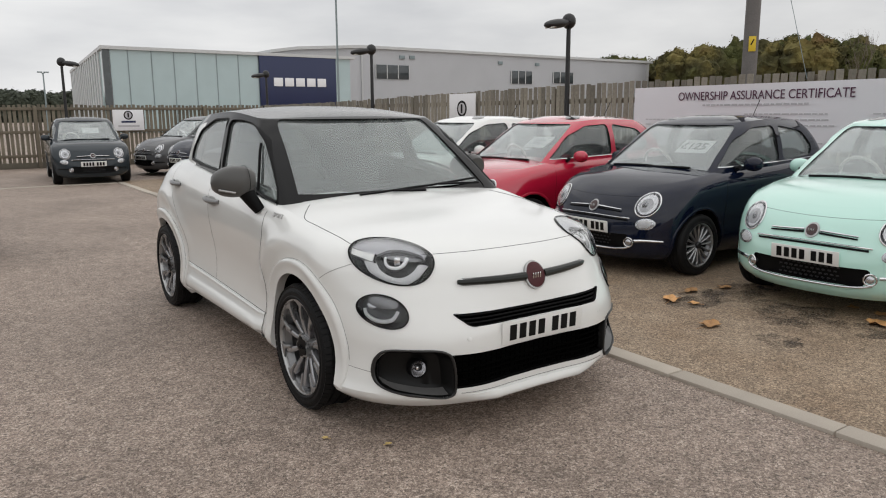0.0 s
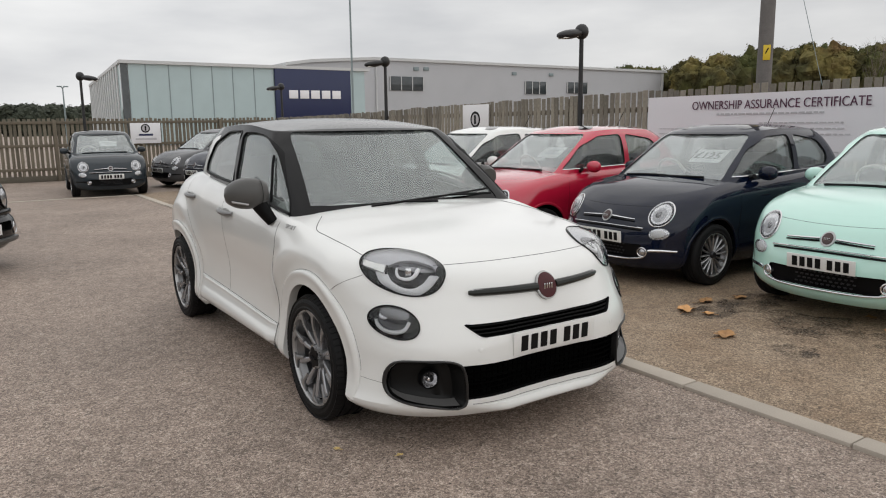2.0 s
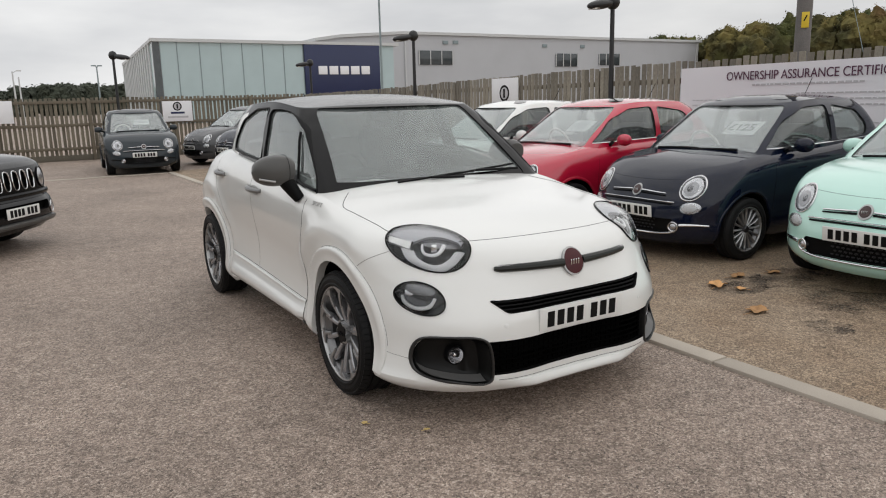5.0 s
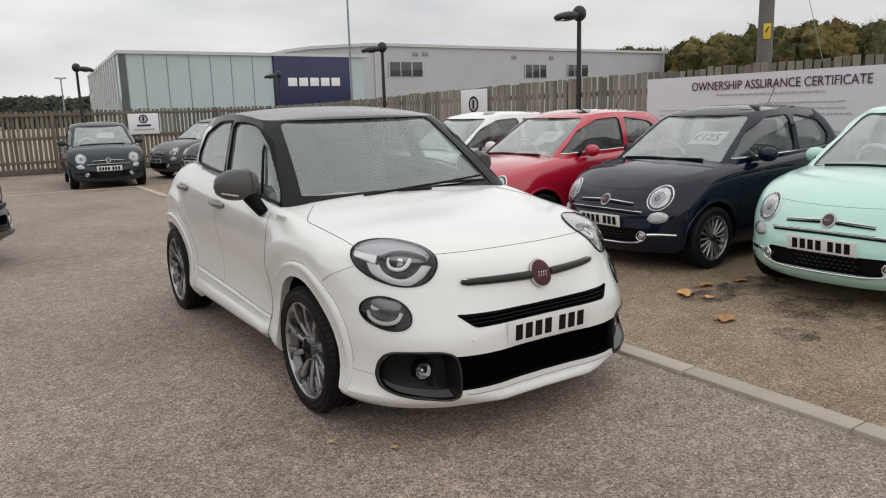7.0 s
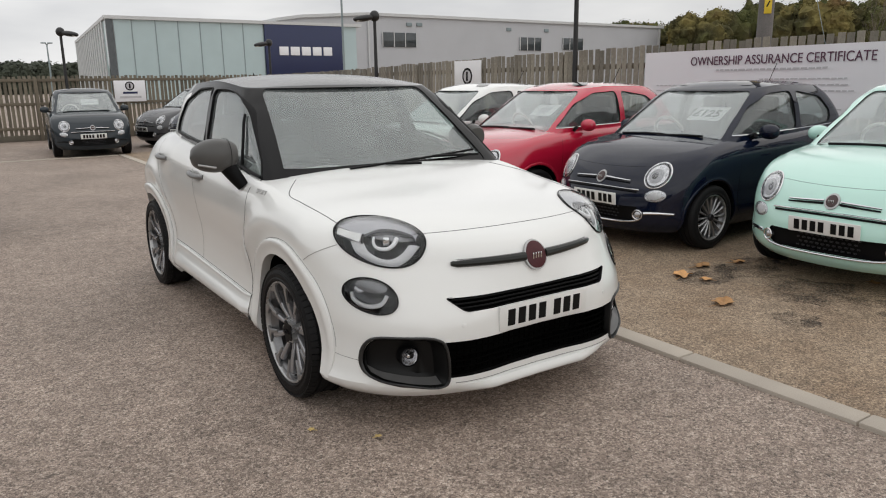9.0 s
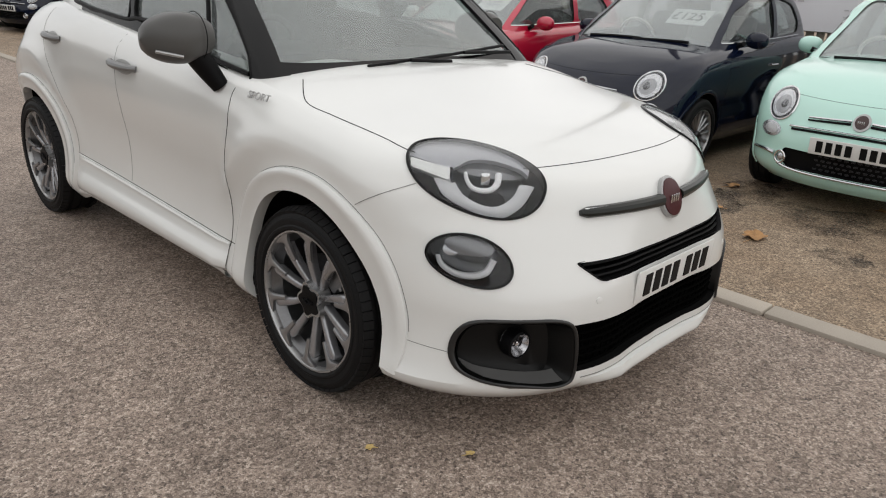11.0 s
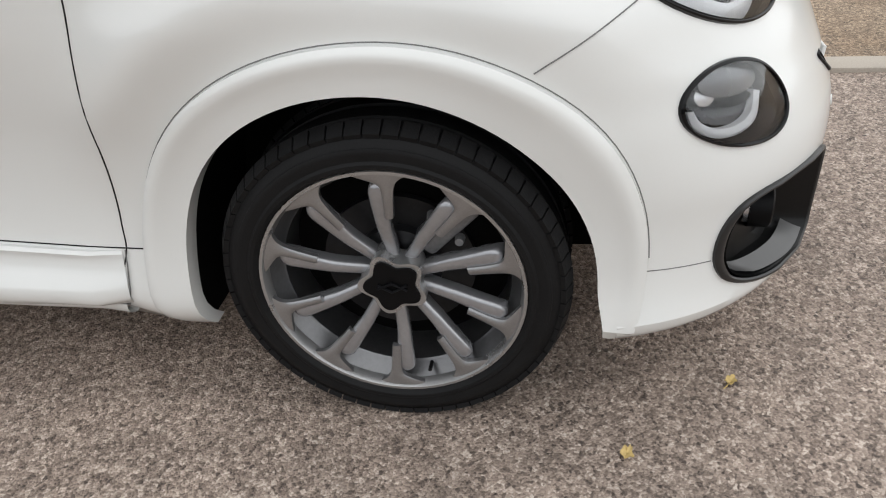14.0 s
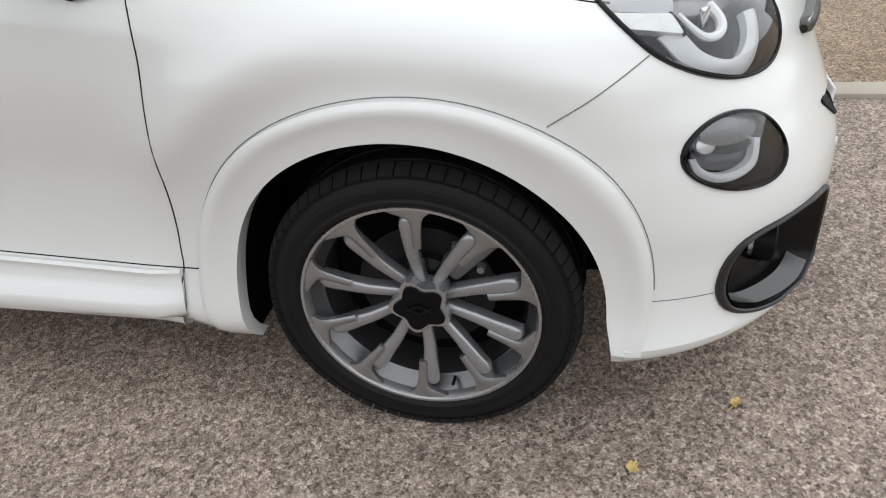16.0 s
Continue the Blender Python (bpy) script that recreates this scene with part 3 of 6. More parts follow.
build_fence("fence_east", "weathered grey-brown wooden board fence with uneven gaps", 29.0, pose(FENCE_X, -8.0, 0, 0, 0, 90), FENCE_TOP, 0.122, 0.090, M_fence, True, 2.4, curve((9.5, -0.03), (14, 0.0), (20, 0.08), (23.5, 0.14), (29, 0.17)))
build_fence("fence_north", "weathered wooden fence with front rails and gaps between boards", 24.0, pose(FENCE_X - 24.0, FENCE_Y, 0), 1.84, 0.125, 0.084, M_fence_old, True, 2.45)


def build_reflection_wall():
    """An added wall out of view to the west that darkens the car's reflections."""
    w = part("wall_west", box_bm((-17.4, 4.0, 1.4), (0.3, 60.0, 2.8), 0.02), M_unseen_wall)
    tagged(w, "added plain dark wall out of view that darkens reflections", "wall", kind="structure")


build_reflection_wall()


def build_banner():
    """A long printed banner on the fence."""
    b = thing("banner", "long pale vinyl banner with dark plum heading on the fence", "banner", at=pose(FENCE_X - 0.05, 4.52, 1.02, 0, 0, -90))
    L, H = 7.6, 0.88
    bm = bmesh.new()
    rows = []
    for j in range(9):
        rows.append([(L * i / 60, -0.008 + 0.006 * noise.noise(Vector((i * 0.35, j * 0.5, 2))), H * j / 8) for i in range(61)])
    skin(bm, rows, closed=False)
    r = bmesh.ops.extrude_face_region(bm, geom=bm.faces[:])
    bmesh.ops.translate(bm, vec=(0, 0.006, 0), verts=[v for v in r["geom"] if isinstance(v, bmesh.types.BMVert)])
    bmesh.ops.recalc_face_normals(bm, faces=bm.faces)
    part("sheet", bm, M_banner, b)
    words("heading", "OWNERSHIP ASSURANCE CERTIFICATE", 0.172, pose(0.84, -0.02, 0.672, 90, 0, 0), M_plum, b, depth=0.002, width=0.85)
    rng = random.Random(3)

    def line_of_words(name, x, z, w, h):
        bm, u = bmesh.new(), 0.0
        while u < w:
            k = rng.uniform(0.03, 0.10)
            add_box(bm, (x + u + k / 2, -0.0175, z + rng.uniform(-0.001, 0.001)), (k, 0.003, h))
            u += k + 0.02
        tagged(part(name, bm, M_greyink, b), kind="stuff")

    line_of_words("subheading", 1.27, 0.60, 1.55, 0.024)
    for col in range(4):
        for row in range(6):
            if rng.random() < 0.8:
                line_of_words("text_line", 0.25 + col * 1.7, 0.47 - row * 0.075, rng.uniform(0.6, 1.25), 0.016)


build_banner()


def build_sign(name, label, at, w, h, round_badge):
    s = thing(name, label, "sign", at=at)
    part("board", box_bm((0, 0, 0), (w, 0.02, h), 0.004), M_signwhite, s)
    part("emblem", lathe([(-0.014, 0.0), (-0.014, round_badge), (-0.008, round_badge)], 32, "y"), M_ink, s, "dark round emblem")
    part("emblem_centre", lathe([(-0.017, 0.0), (-0.017, round_badge * 0.72), (-0.012, round_badge * 0.74)], 32, "y"), M_greyink, s)
    part("emblem_mark", box_bm((0, -0.019, 0), (round_badge * 0.35, 0.004, round_badge * 1.1)), M_ink, s)
    return s


build_sign("fence_sign", "white square sign with a dark round emblem on the fence", pose(FENCE_X - 0.068, 9.14, 1.62, 0, 0, -90), 0.92, 0.62, 0.17)
sg2 = build_sign("fence_sign", "white sign with a dark emblem and lines of lettering", pose(2.72, FENCE_Y - 0.145, 1.375), 0.90, 0.63, 0.135)
for o in sg2.children:
    if o.name.startswith("emblem"):
        o.location.z = 0.15
copy_thing(sg2, pose(-2.24, FENCE_Y - 0.145, 1.47))
part("text_line", box_bm((0, -0.014, -0.05), (0.42, 0.004, 0.06)), M_signblue, sg2)
part("text_line", box_bm((0, -0.014, -0.18), (0.62, 0.004, 0.06)), M_greyink, sg2)


def build_street_lamp(at, height, turn):
    s = thing("street_lamp", "black post lamp with a tilted rounded lantern head", "street lamp", "lot lamps", at=at @ pose(0, 0, 0, 0, 0, turn))
    part("base", lathe([(0, 0.0), (0, 0.09), (0.28, 0.085), (0.34, 0.055), (0.36, 0.0)], 16, "z"), M_lamppost, s)
    part("pole", lathe([(0.3, 0.05), (1.2, 0.045), (height - 0.1, 0.036)], 16, "z"), M_lamppost, s)
    part("ball", lathe([(height - 0.16 + 0.26 * (1 - math.cos(math.pi * i / 12)) / 2, 0.12 * math.sin(math.pi * i / 12)) for i in range(13)], 20, "z"), M_lamppost, s)
    bm = lathe([(0.52 * (1 - math.cos(math.pi * i / 14)) / 2, 0.125 * math.sin(math.pi * i / 14) ** 0.8) for i in range(15)], 20, "x")
    bmesh.ops.scale(bm, vec=(1, 1.1, 0.62), verts=bm.verts)
    bmesh.ops.transform(bm, matrix=pose(0.02, 0, height - 0.05, 0, 8, 0), verts=bm.verts)
    part("lantern", bm, M_lamppost, s)
    bm = bmesh.new()
    add_box(bm, (0.31, 0, height - 0.140), (0.32, 0.17, 0.02), 0.008, pose(0, 0, 0, 0, 8, 0))
    part("diffuser", bm, M_amber, s, "pale diffuser")
    return s


build_street_lamp(pose(6.75, 5.85, 0), 3.08, 180)
build_street_lamp(pose(6.72, 12.6, 0), 3.10, 172)
build_street_lamp(pose(0.97, 20.6, 0), 3.08, -42)
build_street_lamp(pose(7.55, 21.6, 0), 2.95, 180)


def build_mast(at, height, label, arms, material):
    """A far lamp mast: a thin tapered pole with short arms and flat heads."""
    s = thing("lamp_mast", label, "street lamp", "far lamp masts", at=at)
    part("pole", lathe([(0, 0.0), (0, 0.09), (height * 0.5, 0.065), (height, 0.045), (height, 0.0)], 12, "z"), material, s)
    for dx in arms:
        part("arm", tube(bmesh.new(), [(0, 0, height - 0.12), (dx * 0.5, 0, height + 0.02), (dx, 0, height + 0.05)], 0.025, 6), material, s)
        part("head", box_bm((dx, 0, height + 0.06), (0.36, 0.2, 0.09), 0.03), material, s)


build_mast(pose(5.08, 60.0, 0), 4.72, "thin dark lamp mast with a short double head", (-0.22, 0.22), M_mullion)
build_mast(pose(-0.66, 60.0, 0), 4.35, "thin pale grey lamp mast beyond the fence", (0.42,), M_roofedge)
build_mast(pose(-0.2, 63.0, 0), 4.05, "thin pale grey lamp mast beyond the fence", (), M_roofedge)


def build_utility_pole():
    s = thing("utility_pole", "grey timber utility pole with a yellow warning plate", "utility pole", at=pose(10.29, 4.69, 0))
    part("shaft", lathe([(0, 0.0), (0, 0.14), (4, 0.128), (9.5, 0.10), (9.5, 0)], 20, "z"), M_pole, s)
    p = part("warning_plate", box_bm((0, 0, 0), (0.125, 0.006, 0.27), 0.004), M_yellow, s, "yellow warning plate")
    p.matrix_basis = pose(-0.11, -0.10, 2.75, 0, 0, -50)
    q = part("bolt_mark", box_bm((0, -0.005, 0.03), (0.022, 0.004, 0.11), 0, pose(0, 0, 0, 0, 25, 0)), M_ink, s)
    q.matrix_basis = p.matrix_basis.copy()
    top, foot = Vector((0, 0, 5.83)), Vector((0, -1.75, 0.0))
    part("stay_wire", tube(bmesh.new(), [top + (foot - top) * i / 12 for i in range(13)], 0.006, 6), M_mullion, s, "thin steel stay wire")


build_utility_pole()

flag = thing("flagpole", "tall thin grey flagpole beyond the fence", "pole", at=pose(14.65, 30.0, 0))
part("mast", lathe([(0, 0), (0, 0.06), (12, 0.035), (12, 0)], 12, "z"), M_mullion, flag)


def build_showroom():
    """Glazed box with a blue sign panel, beyond the fence."""
    s = thing("showroom", "glazed pale-blue car showroom with a dark blue sign panel", "building")
    x0, x1, y0, y1, top = 10.3, 34.0, 64.8, 104.0, 7.15
    lean = 0.085  # the side wall runs back a little askew
    plan = lambda g: [(x0 + 0.15 - g, y0 + 0.15 - g), (x1 - 0.15 + g, y0 + 0.15 - g), (x1 - 0.15 + g, y1 - 0.15 + g), (x0 + 0.15 - g + lean * (y1 - y0), y1 - 0.15 + g)]
    part("wall", prism(plan(0.0), lambda u, v, d: (u, v, d), 0, top - 0.02), M_cladding, s, smooth=False)
    part("roof", prism(plan(0.4), lambda u, v, d: (u, v, d), top - 0.08, top + 0.20), M_roofedge, s, smooth=False)
    edges = [x0 + 0.5, 12.27, 14.22, 16.13, 18.05, 19.96, 22.0, 23.95]
    for a, b in zip(edges, edges[1:]):
        part("window", box_bm(((a + b) / 2, y0 + 0.08, top / 2), (b - a - 0.05, 0.06, top - 0.1)), M_facade, s)
        part("mullion", box_bm((b - 0.02, y0 + 0.055, top / 2), (0.06, 0.10, top - 0.1)), M_mullion, s)
    part("corner_post", box_bm((x0 + 0.17, y0 + 0.1, top / 2), (0.55, 0.3, top - 0.04)), M_winpane, s)
    for i in range(16):
        ya = y0 + 0.6 + i * 2.4
        part("window", box_bm((x0 + 0.08 + lean * (ya + 1.1 - y0), ya + 1.1, top / 2), (0.2, 2.0, top - 0.1)), M_facade, s)
        part("mullion", box_bm((x0 + 0.03 + lean * (ya + 2.25 - y0), ya + 2.25, top / 2), (0.5, 0.55, top - 0.1)), M_roofedge, s)
    sign = part("sign_panel", box_bm((28.0, y0 - 0.05, 4.27), (8.05, 0.3, 5.6), 0.03), M_signblue, s, "deep blue sign panel")
    for i in range(5):
        part("letter_block", box_bm((25.78 + i * 1.15, y0 - 0.24, 4.64), (0.92, 0.08, 0.80), 0.02), M_signwhite, sign)
    part("window", box_bm((32.95, y0 + 0.08, top / 2), (1.6, 0.06, top - 0.1)), M_facade, s)


build_showroom()


def build_warehouse():
    s = thing("warehouse", "long pale-grey clad warehouse with a low-pitched roof edge", "building")
    y0 = 90.0
    bm = bmesh.new()
    out = [(35.3, 0), (35.3, 9.55), (39, 10.1), (48.6, 10.75), (111.0, 10.75), (111.0, 0)]
    bm = prism(out, lambda u, v, d: (u, d, v), y0, y0 + 40)
    part("wall", bm, M_cladding, s, smooth=False)
    for (a, za), (b, zb) in (((35.3, 9.55), (39, 10.1)), ((39, 10.1), (48.6, 10.75)), ((48.6, 10.75), (111.6, 10.75))):
        bm = prism([(a, za), (b, zb), (b, zb + 0.4), (a, za + 0.4)], lambda u, v, d: (u, d, v), y0 - 0.35, y0 + 40)
        part("roof_edge", bm, M_roofedge, s, smooth=False)
    for x, z, w, h, k in ((54.0, 7.57, 5.7, 2.0, 3), (79.0, 7.4, 4.6, 2.05, 3), (88.5, 7.55, 4.8, 1.9, 3)):
        win = part("window", box_bm((x, y0 - 0.06, z), (w, 0.2, h), 0.02), M_winpane, s, "dark strip window")
        for i in range(k + 1):
            part("window_bar", box_bm((x - w / 2 + w * i / k, y0 - 0.18, z), (0.12, 0.08, h)), M_roofedge, win)
    for x, z in ((55.7, 9.75), (57.45, 9.8), (74.4, 9.58), (82.4, 9.6)):
        part("vent", box_bm((x, y0 - 0.08, z), (0.9, 0.2, 0.5), 0.02), M_mullion, s)
    part("downpipe", lathe([(0, 0.12), (10.6, 0.12)], 10, "z"), M_roofedge, s).matrix_basis = pose(48.9, y0 - 0.15, 0)
    part("corner_trim", box_bm((110.6, y0 - 0.05, 5.3), (0.5, 0.3, 10.6)), M_roofedge, s)


build_warehouse()


def build_woodland(name, label, path, skyline, depth, trees, leaves, leaf, material, seed):
    """A far wood: crowns of many leaf sprays over thin trunks, with an uneven skyline."""
    rng = random.Random(seed)
    ico = bmesh.new()
    bmesh.ops.create_icosphere(ico, subdivisions=3, radius=1.0)
    core, tris = [v.co.copy() for v in ico.verts], [tuple(v.index for v in f.verts) for f in ico.faces]
    ico.free()
    verts, faces = [], []
    (xa, ya), (xb, yb) = path
    dx, dy = xb - xa, yb - ya
    ln = math.hypot(dx, dy)
    ox, oy = -dy / ln, dx / ln
    if ox * xa + oy * ya < 0:
        ox, oy = -ox, -oy
    for i in range(trees):
        t, d = rng.random(), rng.random() ** 1.3
        x, y = xa + dx * t + ox * d * depth, ya + dy * t + oy * d * depth
        top = (skyline(t) - 1.5) * (1 + d * depth / math.hypot(x, y)) * rng.uniform(0.80, 1.03) + 1.5
        rad = rng.uniform(2.2, 4.4)
        tall = rad * rng.uniform(0.9, 1.4)
        sparse = rng.random() < 0.07
        if not sparse:
            n = len(verts)
            for u in core:
                q = 0.86 * (0.75 + 0.45 * noise.noise(u * 2.2 + Vector((i, 0, 0)))) * (1 + 0.22 * noise.noise(u * 7 + Vector((0, i, 0))))
                verts.append(Vector((x + u.x * rad * q, y + u.y * rad * q, top - tall + u.z * tall * q)))
            faces += [(n + a, n + b, n + c) for a, b, c in tris]
        for k in range(leaves // 4 if sparse else leaves):
            u = Vector((rng.gauss(0, 1), rng.gauss(0, 1), rng.gauss(0, 1))).normalized()
            q = rng.uniform(0.72, 1.0) * (0.75 + 0.45 * noise.noise(u * 2.2 + Vector((i, 0, 0))))
            c = Vector((x + u.x * rad * q, y + u.y * rad * q, top - tall + u.z * tall * q))
            s = leaf * rng.uniform(0.6, 1.4)
            face = (u + Vector((rng.gauss(0, 0.3), rng.gauss(0, 0.3), 0.25 + rng.gauss(0, 0.3)))).normalized()
            a = face.cross(Vector((rng.gauss(0, 1), rng.gauss(0, 1), rng.gauss(0, 1)))).normalized()
            b = face.cross(a)
            n = len(verts)
            verts += [c + a * s, c + b * s * 0.8, c - a * s, c - b * s * 0.8]
            faces.append((n, n + 1, n + 2, n + 3))
        n = len(verts)
        verts += [Vector((x - 0.15, y, 0)), Vector((x + 0.15, y, 0)), Vector((x + 0.08, y, top - tall * 0.6)), Vector((x - 0.08, y, top - tall * 0.6))]
        faces.append((n, n + 1, n + 2, n + 3))
    me = bpy.data.meshes.new(name)
    me.from_pydata(verts, [], faces)
    me.materials.append(material)
    return tagged(new(name, me), label, "woodland", kind="stuff")


build_woodland("woodland", "autumn wooded hillside in dull green and brown", ((88, 135), (150, -20)), curve((0, 12.0), (0.21, 12.4), (0.31, 13.2), (0.36, 14.2), (0.46, 14.7), (0.49, 14.5), (0.52, 12.8), (0.56, 11.5), (0.7, 12.2), (1, 13)), 34, 430, 1000, 0.17, M_foliage, 7)
build_woodland("woodland", "dark distant tree belt on the skyline", ((-60, 190), (36, 195)), curve((0, 8), (0.6, 7.2), (0.70, 7.9), (0.84, 8.3), (0.94, 8.6), (1, 6.5)), 24, 300, 240, 0.40, M_foliage_far, 11)
build_woodland("woodland", "distant treetops behind the warehouse roof", ((94, 150), (136, 120)), curve((0, 15.6), (0.3, 16.6), (0.5, 15.6), (0.75, 15.6), (1, 15.0)), 8, 60, 700, 0.16, M_foliage, 13)


def build_bare_tree(at, height, spread, seed):
    """A leafless tree: a forked trunk that splits again and again into fine twigs."""
    rng = random.Random(seed)
    t = thing("bare_tree", "leafless grey-brown autumn tree with fine twigs", "tree", at=at)
    wood, twigs = bmesh.new(), bmesh.new()

    def grow_limb(p, d, length, r, depth):
        pts, q = [p], p.copy()
        for i in range(4):
            d = (d + Vector((rng.gauss(0, 0.10), rng.gauss(0, 0.10), 0.05))).normalized()
            q = q + d * length / 4
            pts.append(q.copy())
        tube(wood if depth > 2 else twigs, pts, lambda k: r * (1 - 0.45 * k), 6 if depth > 2 else 4)
        if depth == 0:
            return
        for k in range(3 if depth > 1 else 4):
            a = rng.uniform(0, 2 * math.pi)
            side = Vector((math.cos(a) * spread, math.sin(a) * spread, rng.uniform(0.25, 0.8)))
            grow_limb(pts[rng.choice((2, 3, 4, 4))], (d * 0.75 + side).normalized(), length * rng.uniform(0.55, 0.78), r * 0.52, depth - 1)

    grow_limb(Vector((0, 0, 0)), Vector((0, 0, 1)), height * 0.40, height * 0.011, 5)
    part("trunk", wood, M_bark, t)
    tagged(part("twig_mass", twigs, M_twig, t), kind="stuff")


build_bare_tree(pose(60, 22.4, 0), 10.2, 0.55, 3)
build_bare_tree(pose(62, 26.9, 0), 8.2, 0.35, 8)
build_bare_tree(pose(61, 19.6, 0), 9.8, 0.6, 14)


def build_slope():
    """Rising ground under the wood."""
    bm = bmesh.new()
    rows = []
    for j in range(7):
        d = j / 6
        rows.append([(92 + 66 * t / 20 + d * 40, 137 - 165 * t / 20 + d * 16, 0.2 + 13.5 * d**0.7) for t in range(21)])
    skin(bm, rows, closed=False)
    tagged(part("hillside", bm, M_foliage), "rough green hillside under the wood", "hill", kind="structure")


build_slope()


def leaf_bm(rng, size):
    """A dry maple-like leaf with curled lobes."""
    bm = bmesh.new()
    tips = []
    for i in range(20):
        a = 2 * math.pi * i / 20
        lobe = 0.55 + 0.45 * abs(math.cos(2.5 * a + 0.3)) ** 0.8
        r = size * lobe * rng.uniform(0.85, 1.1)
        tips.append((r * math.cos(a), 0.8 * r * math.sin(a), 0.012 + 0.25 * size * (abs(math.sin(a * 1.5 + 1)) ** 2) * rng.uniform(0.3, 1.0)))
    c = bm.verts.new((0, 0, 0.008))
    vs = [bm.verts.new(p) for p in tips]
    for i in range(20):
        bm.faces.new((c, vs[i], vs[(i + 1) % 20]))
    r = bmesh.ops.extrude_face_region(bm, geom=bm.faces[:])
    bmesh.ops.translate(bm, vec=(0, 0, 0.0015), verts=[v for v in r["geom"] if isinstance(v, bmesh.types.BMVert)])
    tube(bm, [(size * 0.1, 0, 0.01), (-size * 0.9, 0.1 * size, 0.006), (-size * 1.5, 0.3 * size, 0.004)], 0.0015, 5)
    bmesh.ops.recalc_face_normals(bm, faces=bm.faces)
    return bm


def build_stains():
    """Oil and damp stains on the asphalt: thin uneven films."""
    rng = random.Random(21)
    for x, y, a, b, t in ((2.19, -0.87, 0.16, 0.20, 0), (2.53, 0.10, 0.28, 0.24, -12), (2.8, 0.2, 0.30, 0.2, 30), (3.2, 0.1, 0.5, 0.3, 5), (2.9, -0.6, 0.5, 0.4, 40), (3.1, -1.3, 0.5, 0.4, 10)):
        bm = bmesh.new()
        c = bm.verts.new((0, 0, 0.003))
        vs = []
        for i in range(40):
            g = 2 * math.pi * i / 40
            k = 0.75 + 0.5 * noise.noise(Vector((math.cos(g) * 2 + x * 9, math.sin(g) * 2, y)))
            vs.append(bm.verts.new((a * k * math.cos(g), b * k * math.sin(g), 0.003)))
        for i in range(40):
            bm.faces.new((c, vs[i], vs[(i + 1) % 40]))
        ob = part("oil_stain", bm, M_stain)
        ob.matrix_basis = pose(x, y, 0, 0, 0, t)
        tagged(ob, "faint dark oil stain soaked into the asphalt", "stain", kind="structure")


build_stains()


def build_leaves():
    rng = random.Random(9)
    spots = [(2.124, -0.366, 0.10), (2.49, 0.262, 0.10), (2.859, 0.348, 0.085), (3.203, 0.247, 0.07), (3.12, -1.06, 0.10), (3.40, -0.98, 0.08), (3.42, -0.74, 0.05), (-0.966, -0.437, 0.018), (-0.755, -0.665, 0.016),
             (2.53, 0.07, 0.05), (1.95, -2.0, 0.05)]
    for x, y, s in spots:
        ob = part("fallen_leaf", leaf_bm(rng, s), M_leafdry if s > 0.03 else M_leafpale)
        ob.matrix_basis = pose(x, y, 0.001, 0, 0, rng.uniform(0, 360))
        tagged(ob, "curled dry orange-brown leaf lying on the asphalt", "leaf", "fallen leaves")


build_leaves()

# ---- cars ----


def plan_loop(W, Yf, Lf, nf, Yr, Lr, nr, NN=72, NS=130, NR=36):
    """A car's outline in plan: rounded nose, straight flanks, rounded tail."""
    pts = []
    for i in range(NN):
        a = radians(-90 + 180 * i / NN)
        s, c = math.sin(a), max(math.cos(a), 0.0)
        pts.append((W * math.copysign(abs(s) ** (2 / nf), s), Yf + Lf - Lf * c ** (2 / nf)))
    for i in range(NS):
        pts.append((W, Yf + Lf + (Yr - Lr - Yf - Lf) * i / NS))
    for i in range(NR):
        a = radians(90 - 180 * i / NR)
        s, c = math.sin(a), max(math.cos(a), 0.0)
        pts.append((W * math.copysign(abs(s) ** (2 / nr), s), Yr - Lr + Lr * c ** (2 / nr)))
    for i in range(NS):
        pts.append((-W, Yr - Lr - (Yr - Lr - Yf - Lf) * i / NS))
    return pts


def volume(z0, top, W, Yf, Lf, nf, Yr, Lr, nr, levels, spine, crown, inset=0.0, waist=None):
    """A closed body: plan loops stacked from z0(y) up to top(y), closed over by a crowned cap."""
    rings = []
    for v in levels:
        ring = []
        for x, y in plan_loop(W(v) - inset, Yf(v) + inset, Lf(v), nf(v), Yr(v) - inset, Lr, nr):
            z = z0(y) + (top(y) - inset * 0.8 - z0(y)) * v
            if waist:
                x += math.copysign(1.0, x) * waist(y, v) * min(1.0, abs(x) / 0.5)
            ring.append((x, y, z))
        rings.append(ring)
    bm = bmesh.new()
    rows = skin(bm, rings)
    bm.faces.new(rows[0][::-1])
    # cap: cross rows between mirrored points of the last loop
    NN, NS, NR = 72, 130, 36
    edge = rows[-1]
    pairs = [(NN // 2 - m, NN // 2 + m) for m in range(1, NN // 2 + 1)]
    pairs += [((-k) % len(edge), NN + k) for k in range(1, NS + 1)]
    pairs += [(NN + NS + NR - m, NN + NS + m) for m in range(1, NR // 2)]
    ya, yb = Yf(1) + inset, Yr(1) - inset
    cols = 22

    def cross(a, b):
        va, vb = edge[a], edge[b]
        y, w = va.co.y, max(abs(va.co.x), 1e-5)
        ends = max(0.0, min((y - ya) / 0.3, (yb - y) / 0.3, 1.0))
        ends = ends * (2 - ends)
        line = [va]
        for c in range(1, cols):
            s = -math.cos(math.pi * c / cols)
            line.append(bm.verts.new((s * w, y, top(y) - inset * 0.8 + crown(y) * (1 - abs(s) ** 2.6) * ends)))
        return line + [vb]

    first, last = edge[NN // 2], edge[NN + NS + NR // 2]
    lines = [cross(a, b) for a, b in pairs]
